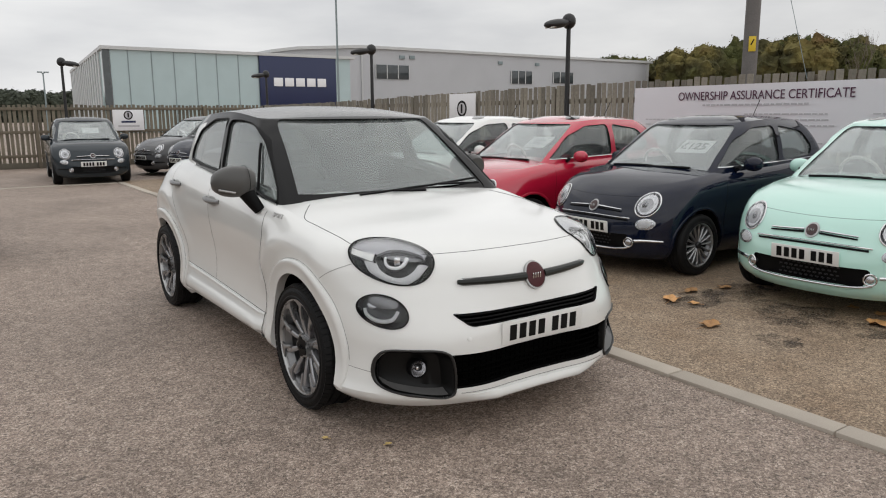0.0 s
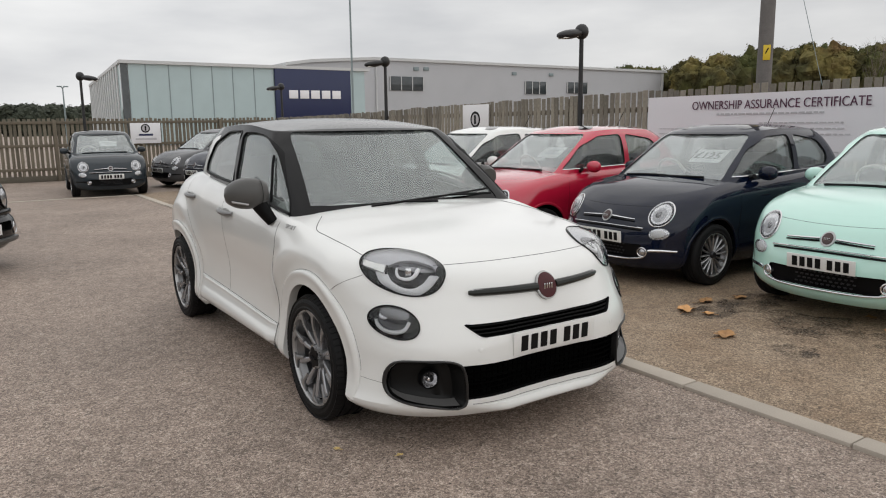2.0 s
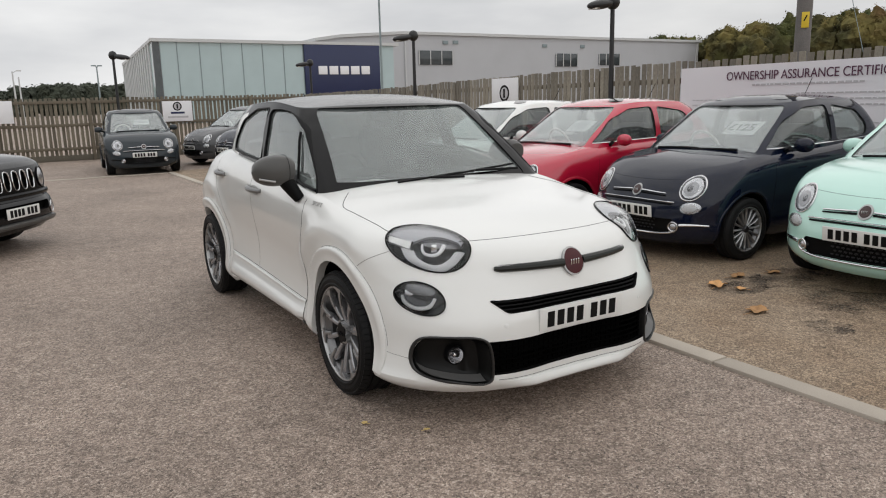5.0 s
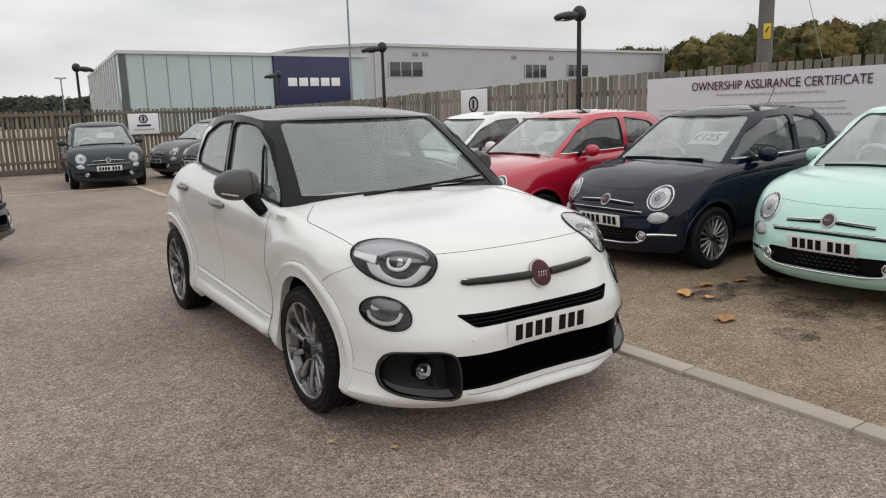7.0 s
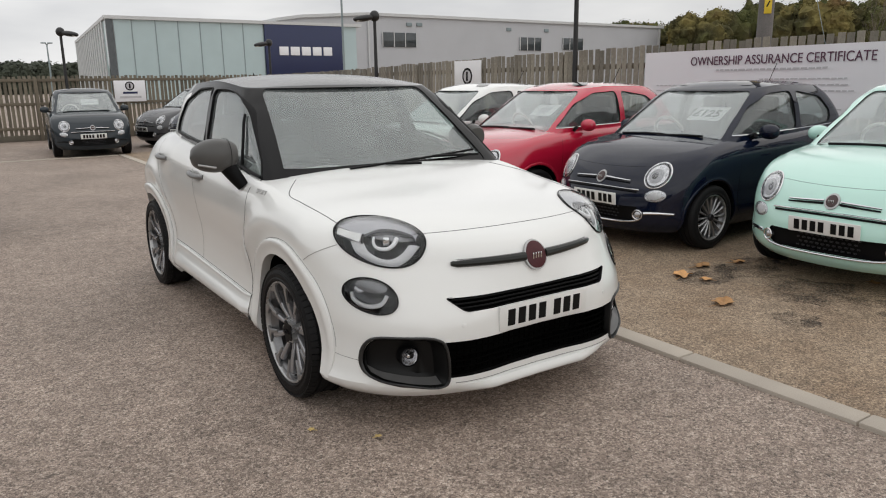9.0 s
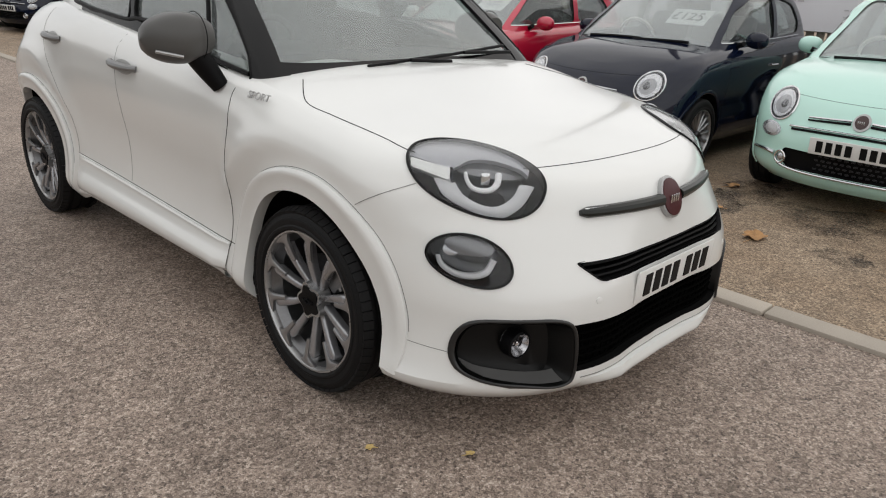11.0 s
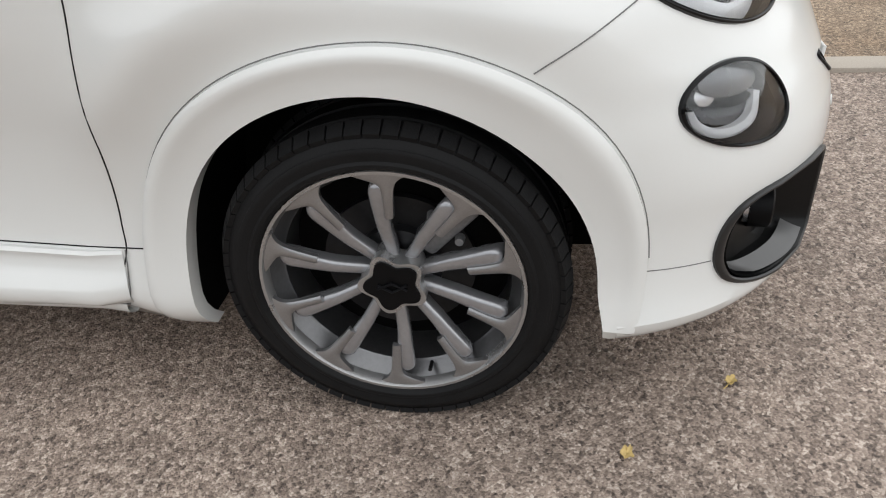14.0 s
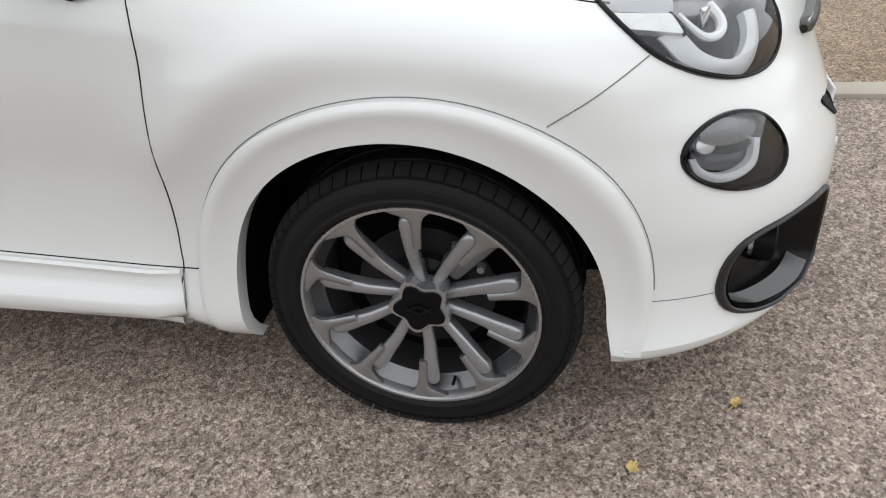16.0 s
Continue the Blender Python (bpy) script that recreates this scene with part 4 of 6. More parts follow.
    for a, b in zip(lines, lines[1:]):
        for c in range(cols):
            bm.faces.new((a[c], a[c + 1], b[c + 1], b[c]))
    for c in range(cols):
        bm.faces.new((first, lines[0][c + 1], lines[0][c]))
        bm.faces.new((last, lines[-1][c], lines[-1][c + 1]))
    bmesh.ops.recalc_face_normals(bm, faces=bm.faces)
    return bm


def const(v):
    return lambda *_: v


def wheel_well(y, z, r, x0, x1):
    bm = bmesh.new()
    n = 40
    ring = lambda x: [(x, y + r * math.cos(2 * math.pi * i / n), z + r * math.sin(2 * math.pi * i / n)) for i in range(n)]
    a, b = [bm.verts.new(p) for p in ring(x0)], [bm.verts.new(p) for p in ring(x1)]
    for i in range(n):
        bm.faces.new((a[i], a[(i + 1) % n], b[(i + 1) % n], b[i]))
    bm.faces.new(a[::-1])
    bm.faces.new(b)
    bmesh.ops.recalc_face_normals(bm, faces=bm.faces)
    return bm


def sheet(rows_pts, thick, where_in):
    """A pane from rows of points, thickened inwards towards where_in."""
    bm = bmesh.new()
    skin(bm, rows_pts, closed=False)
    bm.normal_update()
    c = Vector(where_in)
    for f in bm.faces:
        if f.normal.dot(f.calc_center_median() - c) < 0:
            f.normal_flip()
    bm.normal_update()
    r = bmesh.ops.extrude_face_region(bm, geom=bm.faces[:])
    vs = [v for v in r["geom"] if isinstance(v, bmesh.types.BMVert)]
    bmesh.ops.translate(bm, vec=(0, 0, 0), verts=vs)
    for v in vs:
        v.co += (c - v.co).normalized() * thick
    bmesh.ops.recalc_face_normals(bm, faces=bm.faces)
    return bm


def pane_from(where, outline, depth, thick, rings=8):
    """A glass pane set back behind a skin inside an outline."""
    n = len(outline)
    cu, cv = sum(p[0] for p in outline) / n, sum(p[1] for p in outline) / n
    bm = bmesh.new()
    layers = []
    for d in (depth, depth + thick):
        rows = []
        for k in range(1, rings + 1):
            r = k / rings
            row = []
            for u, v in outline:
                p, nn = where(cu + (u - cu) * r, cv + (v - cv) * r)
                row.append(p - nn * d)
            rows.append(row)
        vr = skin(bm, rows)
        p, nn = where(cu, cv)
        c = bm.verts.new(p - nn * d)
        for i in range(n):
            bm.faces.new((c, vr[0][(i + 1) % n], vr[0][i]))
        layers.append(vr[-1])
    a, b = layers
    for i in range(n):
        bm.faces.new((a[i], a[(i + 1) % n], b[(i + 1) % n], b[i]))
    bmesh.ops.recalc_face_normals(bm, faces=bm.faces)
    return bm


def grow(outline, k):
    n = len(outline)
    cu, cv = sum(p[0] for p in outline) / n, sum(p[1] for p in outline) / n
    out = []
    for u, v in outline:
        d = math.hypot(u - cu, v - cv)
        out.append((u + (u - cu) / d * k, v + (v - cv) / d * k))
    return out


def tyre_bm(R, width, r_in):
    w = width / 2
    prof = [(-w * 0.82, r_in), (-w * 0.965, r_in + 0.010), (-w * 1.015, r_in + 0.015), (-w * 1.02, r_in + 0.022), (-w * 0.985, r_in + 0.027), (-w, r_in + (R - r_in) * 0.5), (-w * 1.005, r_in + (R - r_in) * 0.56), (-w * 0.985, r_in + (R - r_in) * 0.62), (-w * 0.97, R - 0.03), (-w * 0.90, R - 0.012), (-w * 0.78, R - 0.003),
            (-w * 0.52, R), (-w * 0.50, R - 0.007), (-w * 0.44, R - 0.007), (-w * 0.42, R), (-w * 0.06, R), (-w * 0.04, R - 0.007)]
    prof = prof + [(-a, r) for a, r in prof[::-1]]
    return lathe(prof, 72, "x", closed=True)


def tread_bm(R, width):
    """Shoulder blocks of the tread."""
    bm = bmesh.new()
    w = width / 2
    for sx in (-1, 1):
        for i in range(64):
            a = 2 * math.pi * i / 64
            m = pose(0, 0, 0, math.degrees(a), 0, 0) @ pose(sx * w * 0.80, 0, R - 0.004, 0, sx * 24, 0)
            add_box(bm, (0, 0, 0), (w * 0.30, 2 * math.pi * R / 64 * 0.88, 0.010), 0, m)
    return bm


def spoke_width(t, w0, w1):
    return w0 + (w1 - w0) * t**2.2 + 0.015 * (max(0, t - 0.78) / 0.22) ** 2


def spoke_bm(r0, r1, w0, w1, face, depth, rise):
    """One spoke up local z, its face towards -x: a rounded ridge from the hub that spreads at the rim."""
    bm = bmesh.new()
    rings = []
    for k in range(15):
        t = k / 14
        r = r0 + (r1 - r0) * t
        w = spoke_width(t, w0, w1)
        x = face + rise * (1 - t) ** 1.5
        fall = 0.015 * (1 - 0.7 * max(0.0, (t - 0.6) / 0.4))
        ring = [(x + fall * (1 - math.cos(math.pi * a / 2)) * 1.0, w * a, r) for a in (-1, -0.82, -0.6, -0.35, 0, 0.35, 0.6, 0.82, 1)]
        rings.append(ring + [(x + fall + depth, w * 0.8, r), (x + fall + depth, -w * 0.8, r)])
    rows = skin(bm, rings)
    bm.faces.new(rows[0][::-1])
    bm.faces.new(rows[-1])
    bmesh.ops.recalc_face_normals(bm, faces=bm.faces)
    return bm


def tube_spoke_bm(r0, r1, face, rise):
    """One rounded spoke up local z, set to one side of its line: slim at the hub, fuller outwards, ending in a blunt nose before the rim."""
    bm = bmesh.new()
    wide = curve((0, 0.012), (0.35, 0.0135), (0.65, 0.0165), (0.85, 0.0185), (0.94, 0.0150), (0.985, 0.008), (1, 0.002))
    rings = []
    for k in range(25):
        t = 1 - (1 - k / 24) ** 1.6
        r, w = r0 + (r1 - r0) * t, wide(t)
        x = face + rise * (1 - t) ** 1.5 + 0.0065 + max(0.0, 0.018 - w) * 0.9 * (t > 0.85)
        c = 0.007 * min(1.0, t / 0.4)
        rings.append([(x - 0.010 * math.sin(math.pi * a / 10) ** 0.8 + 0.010, c - w * math.cos(math.pi * a / 10), r) for a in range(11)] + [(x + 0.034, c + w * 0.7, r), (x + 0.034, c - w * 0.7, r)])
    rows = skin(bm, rings)
    bm.faces.new(rows[0][::-1])
    bm.faces.new(rows[-1])
    bmesh.ops.recalc_face_normals(bm, faces=bm.faces)
    return bm


def build_wheel(parent, at, R, width, rim_r, spokes, style):
    """A road wheel: tyre with tread blocks, barrel, lip, spokes, centre cap, brake disc. Its outside is local -x."""
    w = part("wheel", tyre_bm(R, width, rim_r - 0.006), M_tyre, parent, "black tyre on alloy wheel")
    w.matrix_basis = at
    f = -width / 2
    if style == "sport":
        tagged(part("tread", tread_bm(R, width), M_tyre, w, smooth=False), kind="stuff")
    part("rim_barrel", lathe([(f + 0.012, rim_r), (f + 0.03, rim_r - 0.012), (f + 0.06, rim_r - 0.026), (f + 0.064, rim_r - 0.031), (f + 0.09, rim_r - 0.033), (-f - 0.02, rim_r - 0.033)], 56, "x"), M_rimbarrel, w)
    part("rim_lip", lathe([(f + 0.016, rim_r + 0.002), (f + 0.006, rim_r), (f + 0.006, rim_r - 0.006), (f + 0.014, rim_r - 0.010), (f + 0.03, rim_r - 0.012)], 72, "x"), M_lip, w)
    part("brake_disc", lathe([(f + 0.105, 0.06), (f + 0.10, 0.15), (f + 0.115, 0.15), (f + 0.118, 0.06)], 40, "x", closed=True), M_steel, w)
    part("hub_backing", lathe([(f + 0.085, 0.0), (f + 0.085, 0.085), (f + 0.13, 0.09)], 32, "x"), M_rimdark, w)
    part("dust_shield", lathe([(f + 0.125, 0.0), (f + 0.125, 0.15), (f + 0.15, rim_r - 0.031)], 40, "x"), M_void, w)
    if style == "sport":
        me_face = to_mesh("spoke", tube_spoke_bm(0.050, rim_r - 0.029, f + 0.012, 0.030), M_rimgrey)
        # the machined face: broad where it meets the rim, then a tongue along one edge that stops in a step
        me_cut = bmesh.new()
        half = curve((0.50, 0.72), (0.72, 0.92), (0.84, 1.10), (0.91, 1.40), (0.96, 2.05), (1.0, 3.0))
        inner = curve((0.50, -0.02), (0.72, -0.10), (0.82, -0.08), (0.87, 0.15), (0.905, 0.75), (0.93, 1.35), (0.96, 2.05), (1.0, 3.0))
        rings = []
        for k in range(17):
            t = 0.50 + 0.50 * k / 16
            r = 0.052 + (rim_r - 0.058) * t
            wd = 0.0225
            a, b = -half(t) * wd, inner(t) * wd
            x = f + 0.0125 + 0.030 * (1 - t) ** 1.5
            rings.append([(x + 0.001 - 0.0035 * (1 - q * q), (a + b) / 2 + (b - a) / 2 * q, r) for q in (-1.0, -0.7, -0.35, 0.0, 0.35, 0.7, 1.0)])
        skin(me_cut, rings, closed=False)
        r_ = bmesh.ops.extrude_face_region(me_cut, geom=me_cut.faces[:])
        bmesh.ops.translate(me_cut, vec=(0.010, 0, 0), verts=[v for v in r_["geom"] if isinstance(v, bmesh.types.BMVert)])
        bmesh.ops.recalc_face_normals(me_cut, faces=me_cut.faces)
        me_cut = to_mesh("spoke_face", me_cut, M_rim)
        for i in range(spokes):
            s = new("spoke", me_face)
            s.parent = w
            s.matrix_basis = pose(0, 0, 0, 360 * i / spokes, 0, 0)
            c = new("spoke_face", me_cut)
            c.parent = w
            c.matrix_basis = pose(0, 0, 0, 360 * i / spokes, 0, 0)
        star = [(0.060 + 0.009 * math.cos(5 * t - 1.93)) for t in [2 * math.pi * i / 60 for i in range(60)]]
        bm = prism([(star[i] * math.sin(2 * math.pi * i / 60), star[i] * math.cos(2 * math.pi * i / 60)) for i in range(60)], lambda u, v, d: (d, u, v), f + 0.024, f + 0.075)
        part("hub_star", bm, M_lip, w, sharp=0.5)
        bm = prism([(star[i] * 0.84 * math.sin(2 * math.pi * i / 60), star[i] * 0.84 * math.cos(2 * math.pi * i / 60)) for i in range(60)], lambda u, v, d: (d, u, v), f + 0.020, f + 0.06)
        part("centre_cap", bm, M_trim, w, "black star-shaped centre cap", sharp=0.5)
        bm = bmesh.new()
        for k in (-1, 1):
            tube(bm, [(f + 0.018, -0.028, -0.006 * k), (f + 0.016, 0.0, 0.010 * k), (f + 0.018, 0.028, -0.004 * k)], 0.003, 6)
        part("cap_emblem", bm, M_lamp_dark, w)
        part("valve", tube(bmesh.new(), [(f + 0.05, -0.055, -0.214), (f + 0.022, -0.055, -0.210)], 0.004, 8), M_ink, w)
        cal = part("caliper", box_bm((f + 0.10, -0.10, 0.10), (0.06, 0.055, 0.14), 0.014, pose(0, 0, 0, 45, 0, 0)), M_caliper, w)
        for k in (-0.035, 0.035):
            part("caliper_bolt", lathe([(f + 0.060, 0.0), (f + 0.062, 0.008), (f + 0.080, 0.010)], 12, "x"), M_caliper, cal).matrix_basis = pose(0, -0.10 + k * 0.7, 0.10 + k * 0.7)
    else:
        me_face = to_mesh("spoke", spoke_bm(0.03, rim_r - 0.004, 0.008, 0.013, f + 0.014, 0.02, 0.012), M_rim)
        for i in range(spokes):
            s = new("spoke", me_face)
            s.parent = w
            s.matrix_basis = pose(0, 0, 0, 360 * i / spokes, 0, 0)
        part("centre_cap", lathe([(f + 0.006, 0.0), (f + 0.008, 0.026), (f + 0.02, 0.034), (f + 0.05, 0.036)], 28, "x"), M_rimdark, w)
    return w


def seat_bm(w, d, back, base):
    bm = bmesh.new()
    add_box(bm, (0, 0, base + 0.07), (w, d, 0.15), 0.05)
    add_box(bm, (0, d * 0.45, base + 0.12 + back / 2), (w * 0.94, 0.13, back), 0.05, pose(0, 0, 0, -14, 0, 0))
    return bm


def number_plate(parent, where, cx, cz, tilt=0.0, lift=0.012):
    """A white plate whose characters are plain dark bars."""
    p, n = where(cx, cz)
    pl = part("number_plate", box_bm((0, 0, 0), (0.52, 0.008, 0.111), 0.003), M_plate, parent, "white number plate with plain dark bars")
    pl.matrix_basis = Matrix.Translation(p + Vector((0, -lift, 0))) @ pose(0, 0, 0, tilt, 0, 0)
    for i, x in enumerate((-0.187, -0.127, -0.067, -0.007, 0.083, 0.143, 0.203)):
        part("plate_mark", box_bm((x - 0.008, -0.0055, 0), (0.040, 0.003, 0.075), 0.0), M_ink, pl)
    return pl


# ---- the white crossover ----
WB = 2.57
w_top = curve((-0.9, 0.83), (-0.64, 0.866), (-0.3, 0.91), (0, 0.945), (0.4, 1.012), (1.0, 1.072), (1.5, 1.115), (2.4, 1.17), (3.0, 1.12), (3.42, 1.0))
w_flank = curve((0, 0.828), (0.05, 0.868), (0.10, 0.882), (0.16, 0.872), (0.24, 0.860), (0.32, 0.857), (0.45, 0.862), (0.6, 0.876), (0.74, 0.885), (0.84, 0.882), (0.92, 0.862), (0.97, 0.828), (1.0, 0.785))
w_nose = curve((0, -0.82), (0.09, -0.84), (0.32, -0.85), (0.48, -0.852), (0.63, -0.842), (0.78, -0.82), (0.87, -0.80), (0.94, -0.765), (0.975, -0.72), (1, -0.65))
w_tail = curve((0, 3.28), (0.15, 3.37), (0.4, 3.40), (0.7, 3.36), (0.9, 3.30), (1, 3.2))
w_roof = curve((0.9, 1.475), (1.05, 1.492), (1.6, 1.535), (2.2, 1.515), (3.0, 1.40))


def w_waist(y, v):
    """Flanks drawn in between the wheels, fuller over them."""
    front, rear = math.exp(-((y / 0.55) ** 2)), math.exp(-(((y - WB) / 0.6) ** 2))
    mid = math.exp(-(((v - 0.42) / 0.22) ** 2))
    z = 0.178 + (w_top(y) - 0.178) * v
    flare = 0.0
    for y0, k in ((0.0, 1.0), (WB, 0.6)):
        r = math.hypot(y - y0, z - 0.328)
        body = 0.0
        for q in (-0.018, -0.009, 0.0, 0.009, 0.018):
            out = min(max((0.70 - r - q) / 0.115, 0.0), 1.0)
            body += 0.2 * (out**1.25 if r + q > 0.585 else 1 - min((0.585 - r - q) / 0.09, 1.0))
        side_fade = min(max((0.78 - abs(y - y0)) / 0.40, 0.0), 1.0)
        body *= side_fade * side_fade * (3 - 2 * side_fade)
        fade = min(max((z - 0.45) / 0.25, 0.0), 1.0) * min(max((1.0 - v) / 0.22, 0.0), 1.0) * min(max((y + 0.42) / 0.2, 0.0), 1.0)
        flare = max(flare, 0.033 * k * body * fade)
    ledge = math.exp(-(((z - 0.236) / (0.030 if z > 0.236 else 0.06)) ** 2)) * min(max((-0.28 - y) / 0.12, 0.0), 1.0)
    haunch = 0.16 * min(max((y - 1.9) / 1.1, 0.0), 1.0) ** 1.2 * min(max((v - 0.6) / 0.4, 0.0), 1.0) ** 1.3
    return flare + 0.013 * ledge - haunch + 0.014 * rear - 0.016 * mid * (1 - max(front, rear)) - 0.13 * max(0.0, (y - 2.68) / 0.5) ** 1.4


# the cabin's half width, front line, corner depth and squareness by height
w_glass = (curve((0, 0.795), (0.4, 0.752), (0.8, 0.692), (1, 0.634)), curve((0, 0.335), (0.5, 0.655), (0.9, 0.915), (1, 0.99)), curve((0, 0.13), (1, 0.15)), curve((0, 4.6), (1, 3.8)))


def w_cabin(y, v):
    """The cabin narrows towards the tail."""
    return -0.055 * max(0.0, (y - 1.2) / 1.8) ** 1.6 - 0.21 * max(0.0, (y - 2.05) / 0.95) ** 1.5


w_push_x = curve((0, 0.10), (0.15, 0.25), (0.30, 0.75), (0.42, 0.98), (0.55, 0.95), (0.66, 0.75), (0.78, 0.38), (0.88, 0.0))
w_push_z = curve((0.17, 0.030), (0.24, 0.054), (0.34, 0.056), (0.52, 0.054), (0.60, 0.040), (0.68, 0.018), (0.76, 0.0), (0.9, 0.0))


def head_outline(s):
    """The headlight's edge, in its own slanting plane."""
    return oval(s * 0.022, -0.019, 0.212, 0.134, s * 22, 56, 2.15)


def low_frame(s):
    """The lower lamp's slanting plane: centre, normal and two axes."""
    n = Vector((s * 0.62, -0.78, 0.06)).normalized()
    u = Vector((0, 0, 1)).cross(n).normalized()
    return Vector((s * 0.722, -0.565, 0.629)), n, u, n.cross(u)


def low_outline(surface, s):
    c, n, u, v = low_frame(s)
    pts = [surface.front(x, z)[0] - c for x, z in oval(s * 0.723, 0.625, 0.081, 0.071, s * 17, 44, 2.1)]
    return [(p.dot(u), p.dot(v)) for p in pts]


def build_crossover():
    car = thing("crossover_car", "white compact crossover with black roof on dark alloy wheels", "car")
    levels = [0, 0.02, 0.05, 0.075, 0.1, 0.13] + [0.16 + 0.02 * i for i in range(38)] + [0.92, 0.94, 0.955, 0.97, 0.98, 0.99, 1.0]
    solid = volume(curve((-1, 0.178), (0.45, 0.178), (0.62, 0.220), (1.95, 0.220), (2.12, 0.178)), w_top, w_flank, w_nose, curve((0, 0.55), (0.42, 0.55), (0.58, 0.60), (0.69, 0.64), (0.88, 0.65), (1, 0.58)), curve((0, 2.3), (0.40, 2.3), (0.58, 2.12), (0.70, 2.02), (0.85, 1.96), (1, 1.96)), w_tail, 0.42, 2.8, levels, (0.2, 2.9), const(0.035), waist=w_waist)
    # the middle of the bumper stands proud of its swept-back corners
    for v in solid.verts:
        if v.co.y < -0.3:
            v.co.y -= w_push_x(min(abs(v.co.x), 0.88)) * w_push_z(min(v.co.z, 0.9)) * min(1.0, (-0.3 - v.co.y) / 0.15)
    skin_ = Surface(solid)
    gtop = volume(lambda y: w_top(y) - 0.03, w_roof, *w_glass,
                  curve((0, 3.30), (0.5, 3.2), (0.9, 3.02), (1, 2.93)), 0.4, 2.6, [0.02 + 0.04 * i for i in range(23)] + [0.93, 0.96, 0.98, 1.0], (1.5, 2.5), const(0.04), waist=w_cabin)
    ginner = volume(lambda y: w_top(y) - 0.30, w_roof, *w_glass,
                    curve((0, 3.30), (0.5, 3.2), (0.9, 3.02), (1, 2.93)), 0.4, 2.6, [0.02 + 0.08 * i for i in range(12)] + [0.95, 1.0], (1.5, 2.5), const(0.03), inset=0.045, waist=w_cabin)
    top_ = Surface(gtop)
    # window outlines, in side view (y, z) and front view (x, z)
    front_win = rounded([(0.445, 1.005), (1.405, 1.160), (1.480, 1.480), (1.30, 1.480), (1.14, 1.464), (1.00, 1.430), (0.854, 1.353), (0.656, 1.206), (0.515, 1.090)], 0.04)
    rear_win = rounded([(1.465, 1.152), (1.85, 1.168), (2.16, 1.195), (2.185, 1.26), (2.08, 1.402), (1.84, 1.482), (1.545, 1.492)], 0.04)
    screen = rounded([(-0.672, 1.02), (0.672, 1.02), (0.548, 1.486), (-0.548, 1.486)], 0.05)
    back = rounded([(-0.55, 1.19), (0.55, 1.19), (0.46, 1.385), (-0.46, 1.385)], 0.06)
    cuts = [(ginner, M_dash)]
    cuts += [(prism(o, lambda u, v, d: (d, u, v), -1.2, 1.2), M_trim) for o in (front_win, rear_win)]
    cuts += [(prism(screen, lambda u, v, d: (u, d, v), 0.0, 1.3), M_trim), (prism(back, lambda u, v, d: (u, d, v), 2.75, 3.8), M_trim)]
    # the rear pillars are painted white below the roof line
    for co, no in (((0, 2.02, 0), (0, 1, 0)), ((0, 2.02, 1.462), (0, 0.11, 0.99))):
        bmesh.ops.bisect_plane(gtop, geom=gtop.verts[:] + gtop.edges[:] + gtop.faces[:], plane_co=co, plane_no=no)
    for f in gtop.faces:
        c = f.calc_center_median()
        if c.y > 2.02 and (c.z - 1.462) * 0.99 + (c.y - 2.02) * 0.11 < 0:
            f.material_index = 1
        # upward roof faces take the colour with the painted sky sheen
        elif f.normal.z > 0.90 and c.z > 1.40 and c.y > 1.03:
            f.material_index = 2
    shell, mats = carve(gtop, [M_black_gloss, M_white, M_sheen_roof], cuts)
    part("cabin_shell", shell, mats, car, "gloss black roof and pillars", sharp=0.5)
    wells = [(wheel_well(y + 0.010, 0.328, 0.418, s * 0.5, s * 1.2), M_void) for y in (0, WB) for s in (-1, 1)]
    wells += [(box_bm((s * 0.851, y + 0.010, 0.2), (0.698, 0.834, 0.26)), M_void) for y in (0, WB) for s in (-1, 1)]
    grille = rounded([(-0.53, 0.432), (0.53, 0.432), (0.51, 0.270), (-0.51, 0.270)], 0.02)
    slot = rounded([(-0.47, 0.612), (0.47, 0.612), (0.40, 0.552), (-0.40, 0.552)], 0.02)
    pocket = rounded([(-0.772, 0.338), (-0.761, 0.405), (-0.734, 0.448), (-0.56, 0.450), (-0.506, 0.425), (-0.492, 0.345), (-0.494, 0.254), (-0.530, 0.238), (-0.715, 0.264), (-0.763, 0.291)], 0.05)
    cabin = box_bm((0, 1.72, 0.95), (1.36, 2.36, 0.8))
    cuts = wells + [(cabin, M_dash)]
    for o, d in ((grille, -0.66), (slot, -0.70), (grow(pocket, 0.006), -0.50), (grow(mirror_x(pocket)[::-1], 0.006), -0.50)):
        cuts.append((prism(o, lambda u, v, dd: (u, dd, v), -1.2, d), M_void))
    for s in (-1, 1):
        n_ = Vector((s * 0.45, -0.60, 0.66)).normalized()
        u_ = Vector((0, 0, 1)).cross(n_).normalized()
        v_ = n_.cross(u_)
        cuts.append((prism(grow(head_outline(s), -0.001), lambda u, v, d: Vector((s * 0.585, -0.487, 0.847)) + u_ * u + v_ * v + n_ * d, -0.17, 0.12), M_lamp_dark))
    for s in (-1, 1):
        c_, n_, u_, v_ = low_frame(s)
        cuts.append((prism(grow(low_outline(skin_, s), -0.001), lambda u, v, d: c_ + u_ * u + v_ * v + n_ * d, -0.13, 0.10), M_lamp_dark))
    body, mats = carve(solid, [M_white], cuts)
    part("body", body, mats, car, sharp=0.45)
    for y in (0, WB):
        for s in (-1, 1):
            build_wheel(car, pose(s * 0.783, y + 0.008, 0.324, 0, 0, 180 if s > 0 else 0) @ pose(0, 0, 0, y * 9, 0, 0), 0.326, 0.222, 0.252, 10, "sport")
